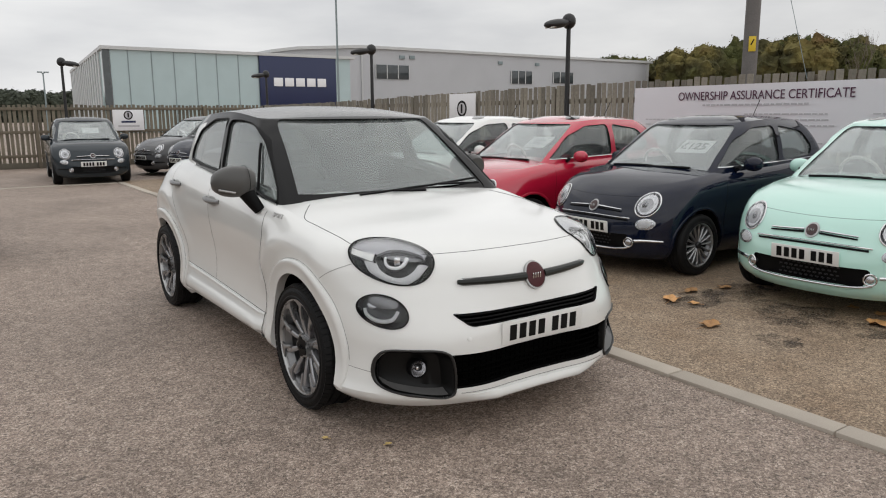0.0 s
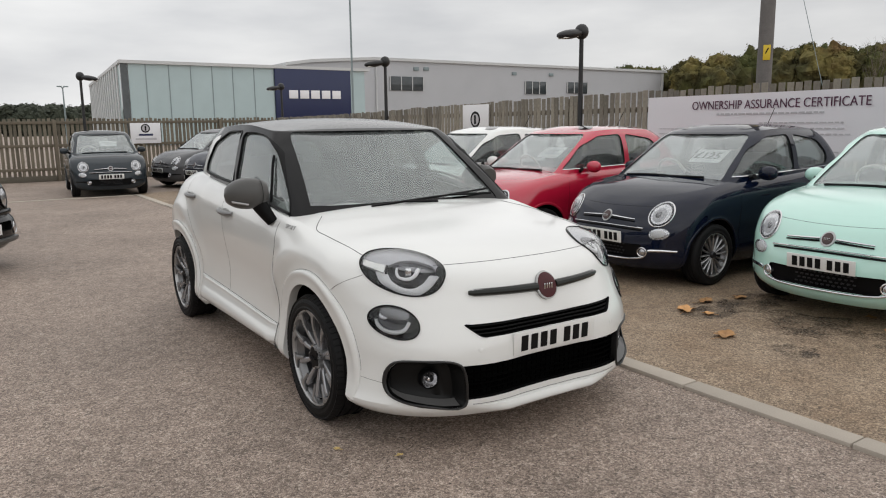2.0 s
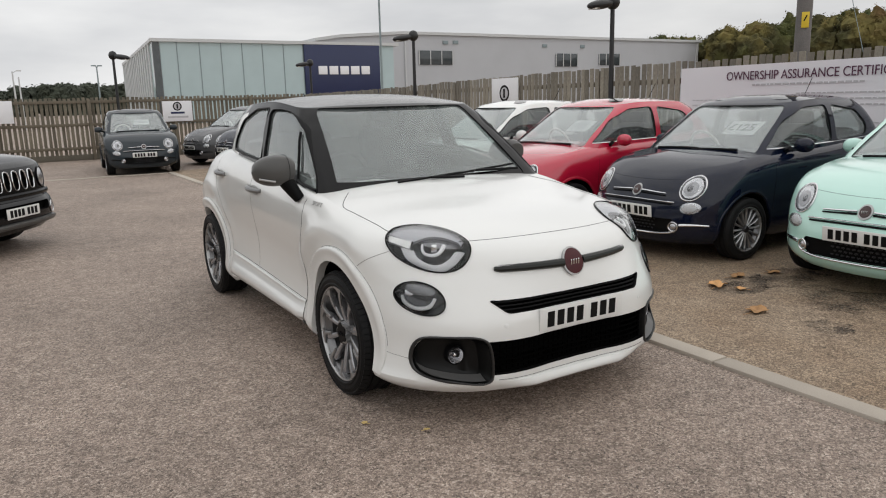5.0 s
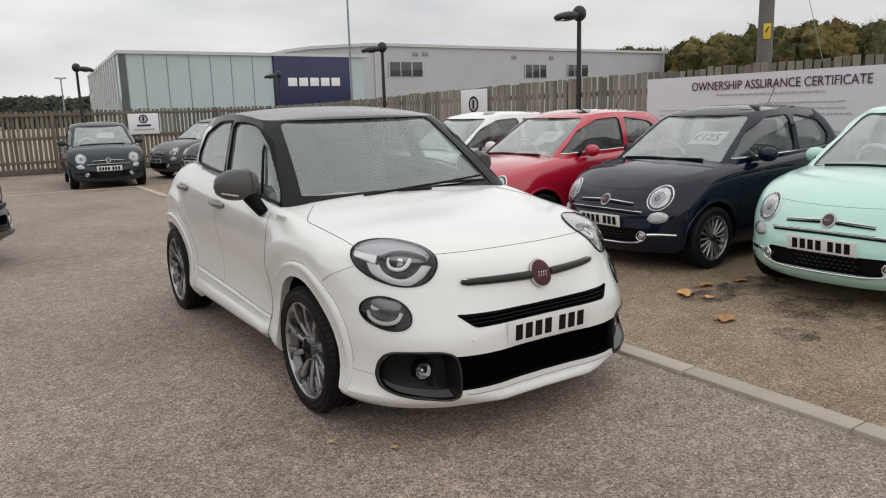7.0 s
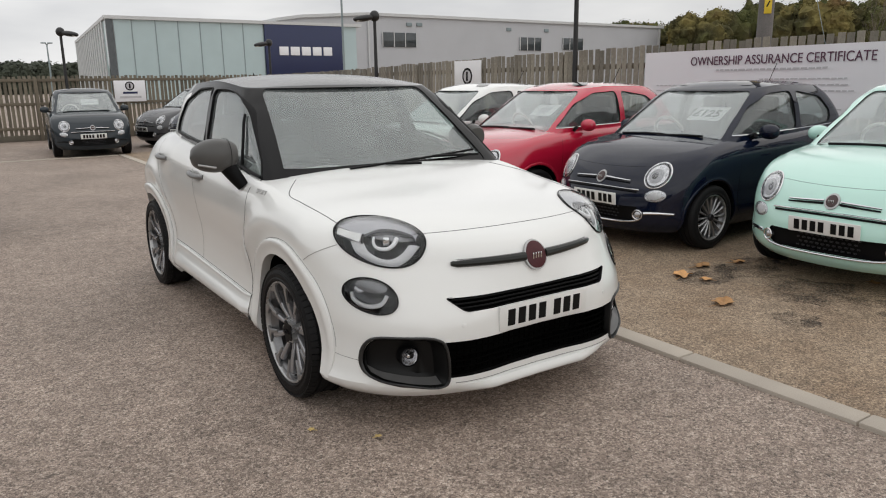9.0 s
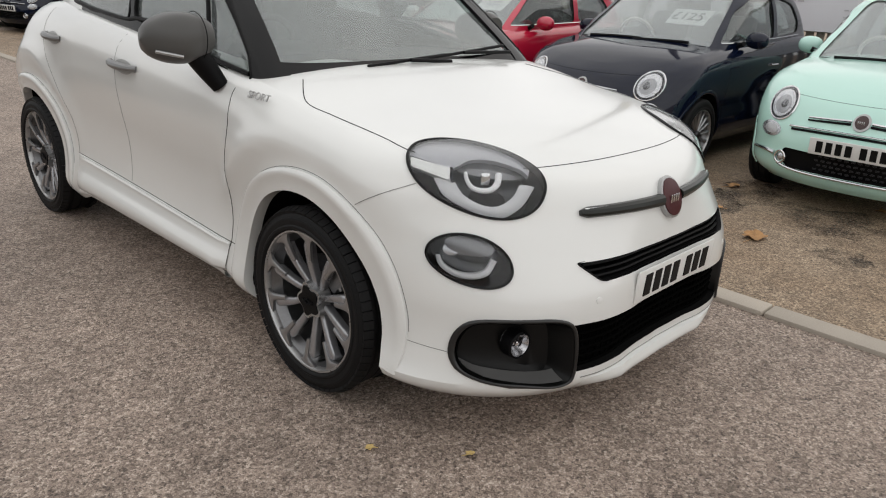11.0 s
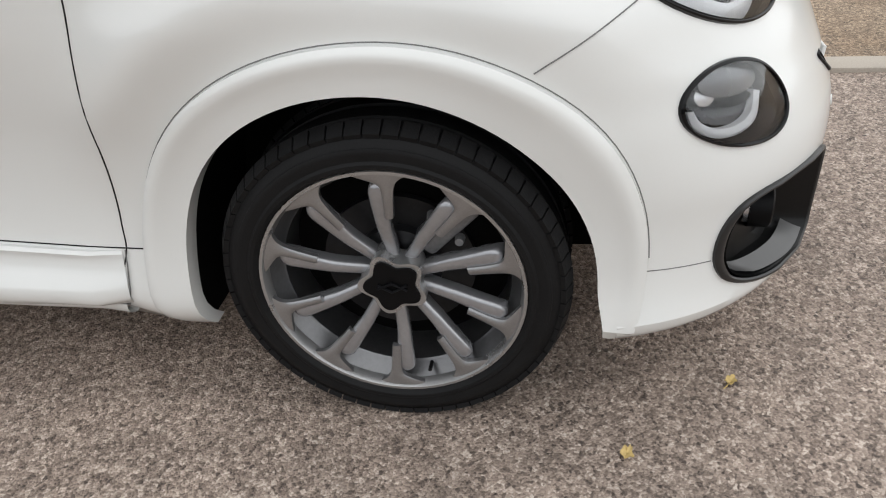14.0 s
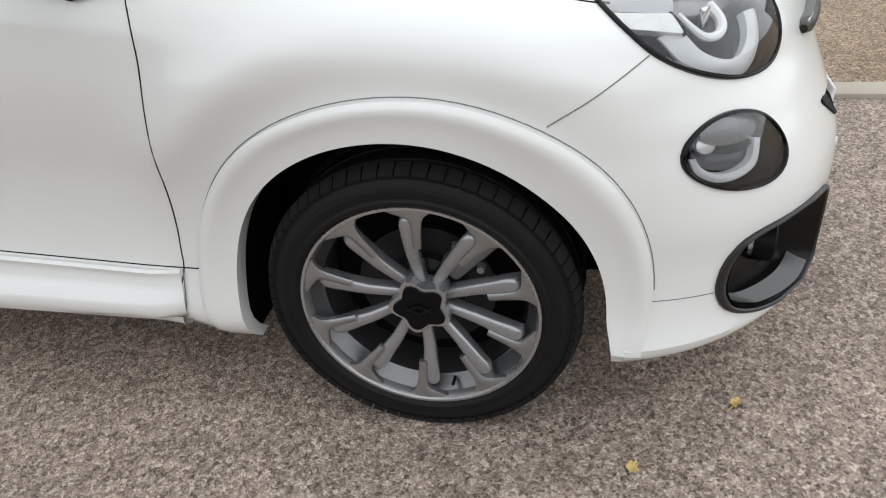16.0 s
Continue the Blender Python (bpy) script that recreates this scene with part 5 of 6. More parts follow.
    # panes
    for o, m in ((front_win, M_glass), (rear_win, M_privacy)):
        for s in (-1, 1):
            part("side_window", pane_from(lambda y, z, s=s: top_.side(y, z, s), grow(o, 0.012), 0.012, 0.004), m, car).visible_shadow = False
    part("windscreen", pane_from(top_.front, grow(screen, 0.012), 0.010, 0.005, 12), M_glass, car).visible_shadow = False
    part("screen_border", band(top_.front, [(x, 1.008) for x in [-0.69 + 1.38 * i / 30 for i in range(31)]], [(x, 1.062 + 0.012 * (abs(x) / 0.69) ** 6) for x in [-0.69 + 1.38 * i / 30 for i in range(31)]], -0.004, 2, 0.0, 0.002), M_black_gloss, car)
    part("rear_window", pane_from(top_.rear, grow(back, 0.012), 0.010, 0.005), M_privacy, car).visible_shadow = False
    return car, skin_, top_, front_win, rear_win


crossover, W_skin, W_top, W_front_win, W_rear_win = build_crossover()


def oblique(surface, centre, normal):
    """A slanting plane from which parts are laid on a skin: a function of (u, v)."""
    n = Vector(normal).normalized()
    u_ = Vector((0, 0, 1)).cross(n).normalized()
    v_ = n.cross(u_)
    c = Vector(centre)

    def where(u, v):
        o = c + u_ * u + v_ * v + n * 0.5
        hit = surface.tree.ray_cast(o, -n)
        if not hit[0]:
            return c + u_ * u + v_ * v, n
        nn = hit[1] if hit[1].dot(n) > 0 else -hit[1]
        return hit[0], (nn + n * 1.5).normalized()

    return where


def closed_band(where, outline, w, lift, crown=0.004, skirt=0.02):
    o, i = outline + outline[:1], grow(outline, -w)
    return band(where, i + i[:1], o, lift, 3, crown, skirt)


def crossover_face(car):
    S = W_skin
    for s in (-1, 1):
        where = oblique(S, (s * 0.585, -0.487, 0.847), (s * 0.45, -0.60, 0.66))
        k = -s  # u runs inwards on one side and outwards on the other
        axis = Vector((s * 0.45, -0.60, 0.66)).normalized()
        inside = lambda d: lambda u, v: (where(u, v)[0] - axis * d, axis)
        mir = lambda pts, k=k: [(k * u, v) for u, v in pts]
        ov = lambda cu, cv, a, b, t, n=40, p=2.0, k=k: oval(k * cu, cv, a, b, k * t, n, p)
        full = head_outline(s)
        bm = bmesh.new()
        liner = [[inside(d)(u, v)[0] for u, v in grow(full, g)] for d, g in ((-0.003, -0.001), (0.012, -0.003), (0.045, -0.010), (0.085, -0.030))]
        bm.faces.new(skin(bm, liner)[-1])
        bmesh.ops.recalc_face_normals(bm, faces=bm.faces)
        h = part("headlight", bm, M_lamp_dark, car, "large rounded clear headlight")
        part("headlight_rim", closed_band(where, grow(full, 0.003), 0.007, 0.006, 0.0015), M_black_gloss, h)
        upper = bow([(-0.214, 0.060), (-0.180, 0.103), (-0.130, 0.128), (-0.072, 0.134), (-0.005, 0.122), (0.057, 0.096), (0.112, 0.050), (0.146, 0.000)], 35)
        lower = bow([(-0.214, 0.050), (-0.165, 0.024), (-0.104, -0.006), (-0.080, 0.000), (-0.032, 0.031), (0.034, 0.034), (0.112, 0.002), (0.136, -0.030)], 35)
        # the shroud's pale tone also stands for the sky reflected in the lens
        part("upper_shroud", band(inside(0.012), mir(lower), mir(upper), 0.0, 4, 0.004, 0.020), M_lamp_hood, h, "grey satin shroud")
        part("hood", patch(inside(0.036), ov(0.024, 0.016, 0.122, 0.044, -8, 36, 2.2), 0.0, 0.004, 5, 0.012), M_lamp_shroud, h)
        outer = bow([(-0.149, -0.034), (-0.119, -0.091), (-0.046, -0.135), (0.036, -0.158), (0.108, -0.124), (0.154, -0.060)], 30)
        inner = bow([(-0.092, -0.038), (-0.068, -0.086), (-0.018, -0.118), (0.034, -0.124), (0.080, -0.098), (0.108, -0.056)], 30)
        part("light_ring", band(inside(0.024), mir(inner), mir(outer), 0.0, 4, 0.005, 0.016), M_lamp_frost, h, "frosted crescent light guide")
        part("reflector_bowl", patch(inside(0.058), ov(0.016, -0.050, 0.112, 0.092, -14, 40), 0.0, -0.012, 8, 0.006), M_lamp_bowl, h)
        part("projector", patch(inside(0.050), ov(0.010, -0.092, 0.056, 0.032, -12, 28), 0.0, 0.010, 6, 0.008), M_lamp_dark, h)
        arc = bow([(-0.050, -0.010), (-0.050, -0.036), (-0.037, -0.063), (-0.008, -0.074), (0.021, -0.070), (0.041, -0.050), (0.051, -0.016)], 28)
        part("daytime_light", tube(bmesh.new(), [inside(0.034)(*q)[0] for q in mir(arc)], lambda t: 0.0055 + 0.0055 * t, 8), M_lamp_white, h, "white U-shaped light strip")
        mid = inside(0.036)(k * 0.006, -0.034)[0]
        part("light_prism", box_bm(mid, (0.030, 0.012, 0.040), 0.005, pose(0, 0, 0, 0, 0, s * 30)), M_chrome, h)
        ind = mir([(-0.214, 0.044), (-0.147, 0.012), (-0.099, -0.006), (-0.107, -0.050), (-0.161, -0.024), (-0.214, 0.004)])
        part("indicator", patch(inside(0.014), rounded(ind[:: k], 0.008, 4), 0.004, 0.002, 4, 0.012), M_indicator, h, "pale indicator strip")
        part("indicator_wall", tube(bmesh.new(), [inside(0.016)(k * -0.096, v)[0] for v in (-0.004, -0.028, -0.052)], 0.006, 8), M_lamp_dark, h)
        lens = pane_from(lambda u, v: (where(u, v)[0] + where(u, v)[1] * (0.004 + 0.012 * max(0.0, 1 - ((u * k + 0.015) / 0.215) ** 2 - ((v + 0.020) / 0.17) ** 2)), where(u, v)[1]), grow(full, -0.002), 0.0, 0.003, 8)
        part("lens", lens, M_lens, h).visible_shadow = False
        # lower round lamp
        axis_low = low_frame(s)[1]
        low = oblique(S, low_frame(s)[0], axis_low)
        within = lambda d: lambda u, v: (low(u, v)[0] - axis_low * d, axis_low)
        fo = low_outline(S, s)
        bm = bmesh.new()
        liner = [[within(d)(u, v)[0] for u, v in grow(fo, g)] for d, g in ((-0.003, -0.001), (0.010, -0.002), (0.035, -0.008), (0.055, -0.020))]
        bm.faces.new(skin(bm, liner)[-1])
        bmesh.ops.recalc_face_normals(bm, faces=bm.faces)
        f = part("lower_lamp", bm, M_lamp_dark, car, "oval lower lamp with a dark centre")
        part("lamp_rim", closed_band(low, grow(fo, 0.003), 0.007, 0.006, 0.002), M_black_gloss, f)
        part("lamp_shroud", patch(within(0.014), ov(0.012, 0.030, 0.072, 0.026, -8, 32, 2.2), 0.0, 0.004, 5, 0.012), M_lamp_shroud, f, "grey satin shroud")
        part("lamp_bowl", patch(within(0.030), ov(0.012, 0.000, 0.082, 0.046, -8, 36), 0.0, -0.010, 6, 0.006), M_lamp_bowl, f)
        outer = bow([(-0.084, 0.002), (-0.074, -0.030), (-0.034, -0.056), (0.018, -0.063), (0.066, -0.050), (0.092, -0.010)], 25)
        inner = bow([(-0.072, 0.002), (-0.060, -0.022), (-0.026, -0.042), (0.018, -0.047), (0.056, -0.036), (0.076, -0.004)], 25)
        part("lamp_ring", band(within(0.018), mir(inner), mir(outer), 0.0, 3, 0.004, 0.012), M_lamp_frost, f, "frosted crescent light guide")
        part("lamp_prism", patch(within(0.022), ov(0.020, -0.004, 0.052, 0.013, -8, 24), 0.0, 0.004, 4, 0.008), M_lamp_dark, f)
        part("lamp_reflector", patch(within(0.020), ov(-0.042, 0.016, 0.022, 0.016, -8, 20), 0.0, 0.002, 4, 0.008), M_lamp_inner, f)
        lens = pane_from(lambda u, v: (low(u, v)[0] + low(u, v)[1] * (0.004 + 0.012 * max(0.0, 1 - (u / 0.11) ** 2 - (v / 0.08) ** 2)), low(u, v)[1]), grow(fo, -0.002), 0.0, 0.003, 6)
        part("lens", lens, M_lens, f).visible_shadow = False
        # fog lamp pocket
        po = rounded([(s * -q[0], q[1]) for q in ((0.788, 0.338), (0.777, 0.412), (0.748, 0.462), (0.555, 0.464), (0.494, 0.436), (0.479, 0.345), (0.481, 0.245), (0.522, 0.224), (0.722, 0.252), (0.778, 0.283))][:: -s], 0.05, 4)
        if s < 0:
            po = [(-x, z) for x, z in po]
        po = [(s * abs(x), z) for x, z in po]
        part("fog_bezel", closed_band(S.front, po, 0.011, 0.006, 0.004, 0.03), M_bezel, car, "dark grey satin fog lamp surround")
        bm = bmesh.new()
        rows = []
        for d, g in ((0.004, -0.014), (-0.030, -0.022), (-0.075, -0.032), (-0.088, -0.06)):
            ro = grow(po, g)
            rows.append([Vector((q.x, max(q.y - max(d, 0.0), min(q.y - d, -0.506)), q.z)) for q in [S.front(x, z)[0] for x, z in ro]])
        bm.faces.new(skin(bm, rows)[-1])
        bmesh.ops.recalc_face_normals(bm, faces=bm.faces)
        part("fog_pocket", bm, M_pocket, car)
        zb = curve((0.48, 0.255), (0.532, 0.240), (0.716, 0.267), (0.760, 0.295))
        ledge = []
        for i in range(17):
            p = S.front(s * (0.518 + 0.238 * i / 16), zb(0.518 + 0.238 * i / 16))[0]
            ledge.append([Vector((p.x, min(p.y + d, max(p.y, -0.509)), p.z + h_)) for d, h_ in ((0.002, 0.006), (0.018, 0.012), (0.034, 0.020), (0.048, 0.028))])
        bm = bmesh.new()
        skin(bm, ledge, closed=False)
        bmesh.ops.recalc_face_normals(bm, faces=bm.faces)
        part("pocket_ledge", bm, M_ledge, car, "satin grey lower ledge")
        fl = part("fog_lamp", lathe([(0.012, 0.0), (0.008, 0.012), (-0.008, 0.028), (-0.026, 0.034), (-0.030, 0.037), (0.0, 0.038), (0.02, 0.038)], 24, "y"), M_lamp_inner, car, "small clear fog lamp")
        fl.matrix_basis = pose(s * 0.608, -0.682, 0.358, 0, 0, s * 8)
        part("lamp_bulb", lathe([(-0.022, 0.0), (-0.018, 0.008), (0.010, 0.010)], 14, "y"), M_chrome, fl)
        part("lamp_ring", lathe([(-0.026, 0.036), (-0.034, 0.039), (-0.030, 0.044), (0.01, 0.046)], 24, "y"), M_trim, fl)
        for a in (35, 80, 125, 170):
            part("lamp_flute", box_bm((0.020 * math.cos(radians(a)), -0.016, 0.020 * math.sin(radians(a)) - 0.004), (0.004, 0.006, 0.024), 0.001, pose(0, 0, 0, 0, 90 - a, 0)), M_lamp_bowl, fl)
        # grille bars
        part("nose_bar", tube(bmesh.new(), [S.front(s * (0.058 + 0.352 * i / 14), 0.742 + 0.004 * i / 14)[0] + Vector((0, -0.008, 0)) for i in range(15)], lambda t: 0.021 * (1 - 0.2 * t) if t < 0.97 else 0.009, 10), M_nosebar, car, "dark green-grey nose bar")
        # thin chrome tube along the bar stands in for its highlight
        part("bar_highlight", tube(bmesh.new(), [S.front(s * (0.06 + 0.34 * i / 14), 0.756 + 0.003 * i / 14)[0] + Vector((0, -0.020, 0)) for i in range(15)], 0.003, 6), M_chrome, car)
        part("sensor", patch(S.front, oval(s * 0.42, 0.50, 0.011, 0.011, 0, 16), 0.002, 0.001, 3, 0.004), M_white, car)
        # panel gaps
        side = lambda y, z, s=s: S.side(y, z, s)
        top = lambda x, y: S.top(x, y)
        part("bonnet_gap", seam(top, [(s * x, y) for x, y in bow([(0.728, -0.345), (0.742, -0.28), (0.752, -0.09), (0.757, 0.03), (0.766, 0.11), (0.756, 0.165), (0.715, 0.238), (0.642, 0.343)], 42)], 0.0019), M_ink, car)
        line = [Vector((s * 0.885, -0.252, 0.738)), Vector((s * 0.875, -0.342, 0.792)), Vector((s * 0.786, -0.414, 0.826))]
        pts = []
        for i in range(9):
            t = i / 8
            g = line[0] * (1 - t) ** 2 + line[1] * 2 * t * (1 - t) + line[2] * t * t
            hit = S.tree.find_nearest(g)
            pts.append(hit[0] + hit[1] * 0.0009)
        part("wing_gap", tube(bmesh.new(), pts, 0.0011, 6), M_gap, car)
        part("bumper_gap", tube(bmesh.new(), [S.tree.find_nearest(Vector((s * (0.852 - 0.057 * i / 6), -0.455 - 0.123 * i / 6, 0.352 - 0.009 * i / 6)))[0] for i in range(7)], 0.0011, 6), M_gap, car)
        part("front_door_gap", seam(side, bow([(0.475, 0.985), (0.466, 0.878), (0.494, 0.686), (0.528, 0.459), (0.535, 0.385), (0.555, 0.32), (0.548, 0.285)], 36), 0.0016), M_ink, car)
        part("door_gap", seam(side, bow([(1.405, 1.13), (1.42, 0.9), (1.43, 0.6), (1.43, 0.43)], 24), 0.0012), M_gap, car)
        part("rear_door_gap", seam(side, bow([(2.34, 1.15), (2.31, 0.98), (2.16, 0.80), (2.06, 0.62), (2.04, 0.45)], 30), 0.0012), M_gap, car)
        sk = [0.50 + 1.55 * i / 24 for i in range(25)]
        zt = lambda y: 0.381 + 0.040 * (y - 0.49)
        part("sill_gap", seam(side, [(y, zt(y) + 0.003) for y in sk], 0.0016), M_ink, car)
        low = lambda y: 0.268 - 0.004 * (y - 0.5)
        sk2 = [0.545 + 1.50 * i / 24 for i in range(25)]
        part("side_skirt", band(side, [(y, low(y)) for y in sk2], [(y, zt(y) - 0.003) for y in sk2], 0.016, 16, 0.020, 0.006, 1, 1.0, curve((0, 0.008), (0.06, 0.020), (0.16, 0.029), (0.30, 0.029), (0.48, 0.020), (0.62, 0.012), (0.80, 0.010), (0.90, 0.013), (0.96, 0.018), (1, 0.012))), M_white, car)
        part("skirt_gap", seam(side, [(0.536, zt(0.536)), (0.538, 0.35), (0.542, 0.300), (0.556, low(0.556) - 0.005)] + [(y, low(y) - 0.005) for y in sk2[1:]], 0.0016, 0.004), M_gap, car)
        part("lower_skirt", band(side, [(y, 0.226) for y in sk[1:]], [(y, low(y) - 0.008) for y in sk[1:]], 0.006, 5, 0.008, 0.0), M_white, car)
        # arch trims
        r_in = curve((-24, 0.428), (0, 0.412), (40, 0.402), (90, 0.381), (140, 0.366), (180, 0.368), (196, 0.398))
        r_out = curve((-24, 0.475), (-12, 0.505), (0, 0.50), (40, 0.484), (90, 0.461), (140, 0.470), (180, 0.453), (196, 0.448))
        angles = [-19 + 215 * i / 58 for i in range(59)]
        for y0, flip in ((0.0, 1), (WB, 1)):
            inn = [(y0 + r_in(a) * math.cos(radians(a)), max(0.186, 0.328 + r_in(a) * math.sin(radians(a)))) for a in angles]
            out = [(y0 + r_out(a) * math.cos(radians(a)), max(0.186, 0.328 + r_out(a) * math.sin(radians(a)))) for a in angles]
            part("wheel_arch_trim", band(lambda y, z, s=s: (S.side(y, z, s)[0], Vector((s, 0, 0))), inn, out, 0.011, 10, 0.009, 0.035, 7, 3.2), M_white, car)
            part("arch_shadow_gap", seam(side, [(y0 + (r_out(a) + 0.003) * math.cos(radians(a)), 0.328 + (r_out(a) + 0.003) * math.sin(radians(a))) for a in angles[8:-6]], 0.0011), M_gap, car)
        # handles
        for y0, y1, z in ((1.20, 1.45, 0.968), (2.05, 2.27, 1.018)):
            mid = (y0 + y1) / 2
            hd = part("door_handle", tube(bmesh.new(), [side(y0 + (y1 - y0) * i / 12, z + 0.008 * i / 12)[0] + Vector((s * 0.034 * math.sin(math.pi * i / 12) ** 0.5, 0, 0)) for i in range(13)], lambda t: 0.013 + 0.005 * math.sin(math.pi * t), 10), M_handle, car, "satin silver pull handle")
            # flat grey oval: the recess's shade put into its colour
            part("handle_recess", patch(side, oval(mid, z - 0.004, 0.085, 0.030, 2, 28), 0.0015, 0.0, 4, 0.004), M_recess_shade, hd)
        # door mirror
        bm = bmesh.new()
        rings = []
        for i in range(17):
            t = i / 16
            x = 0.872 + 0.222 * t
            hgt = 0.088 * (math.sin(math.pi * min(max(t * 0.90 + 0.10, 0.0), 1.0)) ** 0.42)
            dep = 0.095 * (math.sin(math.pi * min(max(t * 0.88 + 0.12, 0.0), 1.0)) ** 0.45)
            cz = 1.152 - 0.012 * t
            rings.append([(s * x, 0.60 + 0.05 * t + dep * (math.copysign(abs(math.cos(a)) ** 0.8, math.cos(a))), cz + hgt * math.copysign(abs(math.sin(a)) ** 0.85, math.sin(a))) for a in [2 * math.pi * j / 28 for j in range(28)]])
        rows = skin(bm, rings)
        bm.faces.new(rows[0][::-1])
        bm.faces.new(rows[-1])
        bmesh.ops.recalc_face_normals(bm, faces=bm.faces)
        mi = part("door_mirror", bm, M_darkgrey, car, "satin dark grey door mirror")
        bm = bmesh.new()
        tube(bm, [(s * (0.925 - 0.075 * i / 8), 0.590 - 0.03 * i / 8, 1.105 - 0.125 * (i / 8) ** 0.9) for i in range(9)], lambda t: 0.048 - 0.016 * t, 14)
        part("mirror_foot", bm, M_trim, mi)
        part("mirror_gap", tube(bmesh.new(), [(s * 0.915, 0.60 + 0.088 * math.cos(a), 1.15 + 0.087 * math.sin(a)) for a in [2 * math.pi * j / 28 for j in range(29)]], 0.0018, 6, False), M_ink, mi)
        if s > 0:
            mi.matrix_basis = Matrix.Translation((0.82, 0.70, 0)) @ pose(0, 0, 0, 0, 0, 90) @ Matrix.Translation((-0.87, -0.60, 0))
        part("mirror_indicator", tube(bmesh.new(), [(s * (0.99 + 0.085 * i / 6), 0.545 + 0.03 * i / 6, 1.090 + 0.003 * i) for i in range(7)], 0.006, 8), M_satin, mi, "clear indicator strip")
        part("quarter_divider", tube(bmesh.new(), [W_top.side(0.752 + 0.116 * (i / 8) ** 1.5, 1.045 + 0.298 * i / 8, s)[0] for i in range(9)], 0.009, 8), M_trim, car)
        belt = [0.47 + 1.66 * i / 30 for i in range(31)]
        sill = curve((0.445, 1.005), (1.385, 1.160), (1.47, 1.150), (1.85, 1.168), (2.16, 1.195))
        part("belt_trim", tube(bmesh.new(), [W_top.side(y, max(sill(y), w_top(y) + 0.010), s)[0] for y in belt], 0.009, 8), M_trim, car)
        for o in (W_front_win, W_rear_win):
            part("window_trim", closed_band(lambda y, z, s=s: W_top.side(y, z, s), grow(o, 0.012), 0.014, 0.002, 0.003, 0.006), M_trim, car)
    p0, n0 = S.side(0.375, 0.968, -1)
    words("model_badge", "SPORT", 0.036, Matrix.Translation((p0.x - 0.004, 0.385, 0.966)) @ pose(0, 0, 0, 0, 0, -90) @ pose(0, 0, 0, 62, 0, 0), M_badge_grey, car, 0.002, width=1.25)
    # nose badge
    where = S.front
    b = part("nose_badge", patch(where, oval(0, 0.737, 0.062, 0.062, 0, 40), 0.017, 0.003, 6, 0.02), M_satin, car, "chrome-rimmed dark red round badge")
    part("badge_enamel", patch(where, oval(0, 0.737, 0.055, 0.055, 0, 40), 0.0205, 0.003, 5, 0.006), M_red_badge, b)
    for x in (-0.024, -0.009, 0.006, 0.021):
        p, n = where(x, 0.737)
        part("badge_bar", box_bm(p + Vector((0.0015, -0.0245, 0)), (0.007, 0.004, 0.040), 0.001), M_chrome, b)
    part("bonnet_front_gap", seam(S.top, [(x, -0.655 + 0.070 * (abs(x) / 0.48) ** 2.2) for x in [-0.50 + i / 40 for i in range(41)]], 0.0016), M_ink, car)
    # slot and lower grille
    for z, y in ((0.600, -0.735), (0.583, -0.755), (0.566, -0.76)):
        part("slot_slat", tube(bmesh.new(), [where(-0.44 + 0.88 * i / 20, z)[0] + Vector((0, 0.016, 0)) for i in range(21)], 0.005, 6), M_trim, car)
    part("slot_frame", closed_band(where, grow(rounded([(-0.472, 0.614), (0.472, 0.614), (0.40, 0.553), (-0.40, 0.553)], 0.02), 0.004), 0.008, 0.002, 0.003, 0.012), M_trim, car)
    for j in range(6):
        z = 0.278 + 0.027 * j
        part("grille_slat", tube(bmesh.new(), [where(-0.47 + 0.94 * i / 24, z)[0] + Vector((0, 0.030, 0)) for i in range(25)], 0.005, 6), M_grille, car)
    for i in range(31):
        x = -0.465 + 0.031 * i
        part("grille_upright", tube(bmesh.new(), [where(x, 0.268 + 0.16 * j / 3)[0] + Vector((0, 0.036, 0)) for j in range(4)], 0.003, 5), M_grille, car)
    part("front_lip", band(where, [(x, 0.181) for x in [-0.44 + 0.88 * i / 30 for i in range(31)]], [(x, 0.232 + 0.004 * (x / 0.44) ** 2) for x in [-0.44 + 0.88 * i / 30 for i in range(31)]], 0.014, 6, 0.020, 0.0, 6), M_white, car, "white lower front lip")
    part("lip_gap", seam(where, [(x, 0.240 + 0.006 * (x / 0.44) ** 2) for x in [-0.46 + 0.92 * i / 40 for i in range(41)]], 0.0016), M_gap, car)
    number_plate(car, where, 0.012, 0.498, 3, 0.014)
    # cowl, wipers and cabin
    cowl = bmesh.new()
    rows = []
    for j in range(4):
        rows.append([(x, 0.405 + 0.055 * j + 0.10 * (abs(x) / 0.66) ** 4, S.top(x, 0.36 + 0.03 * j)[0].z + 0.006 + 0.003 * j) for x in [-0.66 + 1.32 * i / 24 for i in range(25)]])
    skin(cowl, rows, closed=False)
    part("cowl_panel", cowl, M_trim, car)
    for xa, xb, za, zb in ((-0.05, 0.60, 1.045, 1.085), (-0.30, 0.16, 1.035, 1.06)):
        w = part("wiper", tube(bmesh.new(), [W_top.front(xa + (xb - xa) * i / 14, za + (zb - za) * i / 14)[0] + Vector((0, -0.016, 0.010)) for i in range(15)], 0.007, 8), M_trim, car, "black wiper blade")
        part("wiper_arm", tube(bmesh.new(), [W_top.front(xa + (xb - xa) * (0.5 + 0.5 * i / 8), za - 0.02 + (zb - za) * (0.5 + 0.3 * i / 8) + 0.02 * (1 - i / 8))[0] + Vector((0, -0.030, 0.012)) for i in range(9)], 0.008, 8), M_trim, w)
    part("dashboard", box_bm((0, 0.76, 0.945), (1.34, 0.46, 0.20), 0.05), M_dash, car)
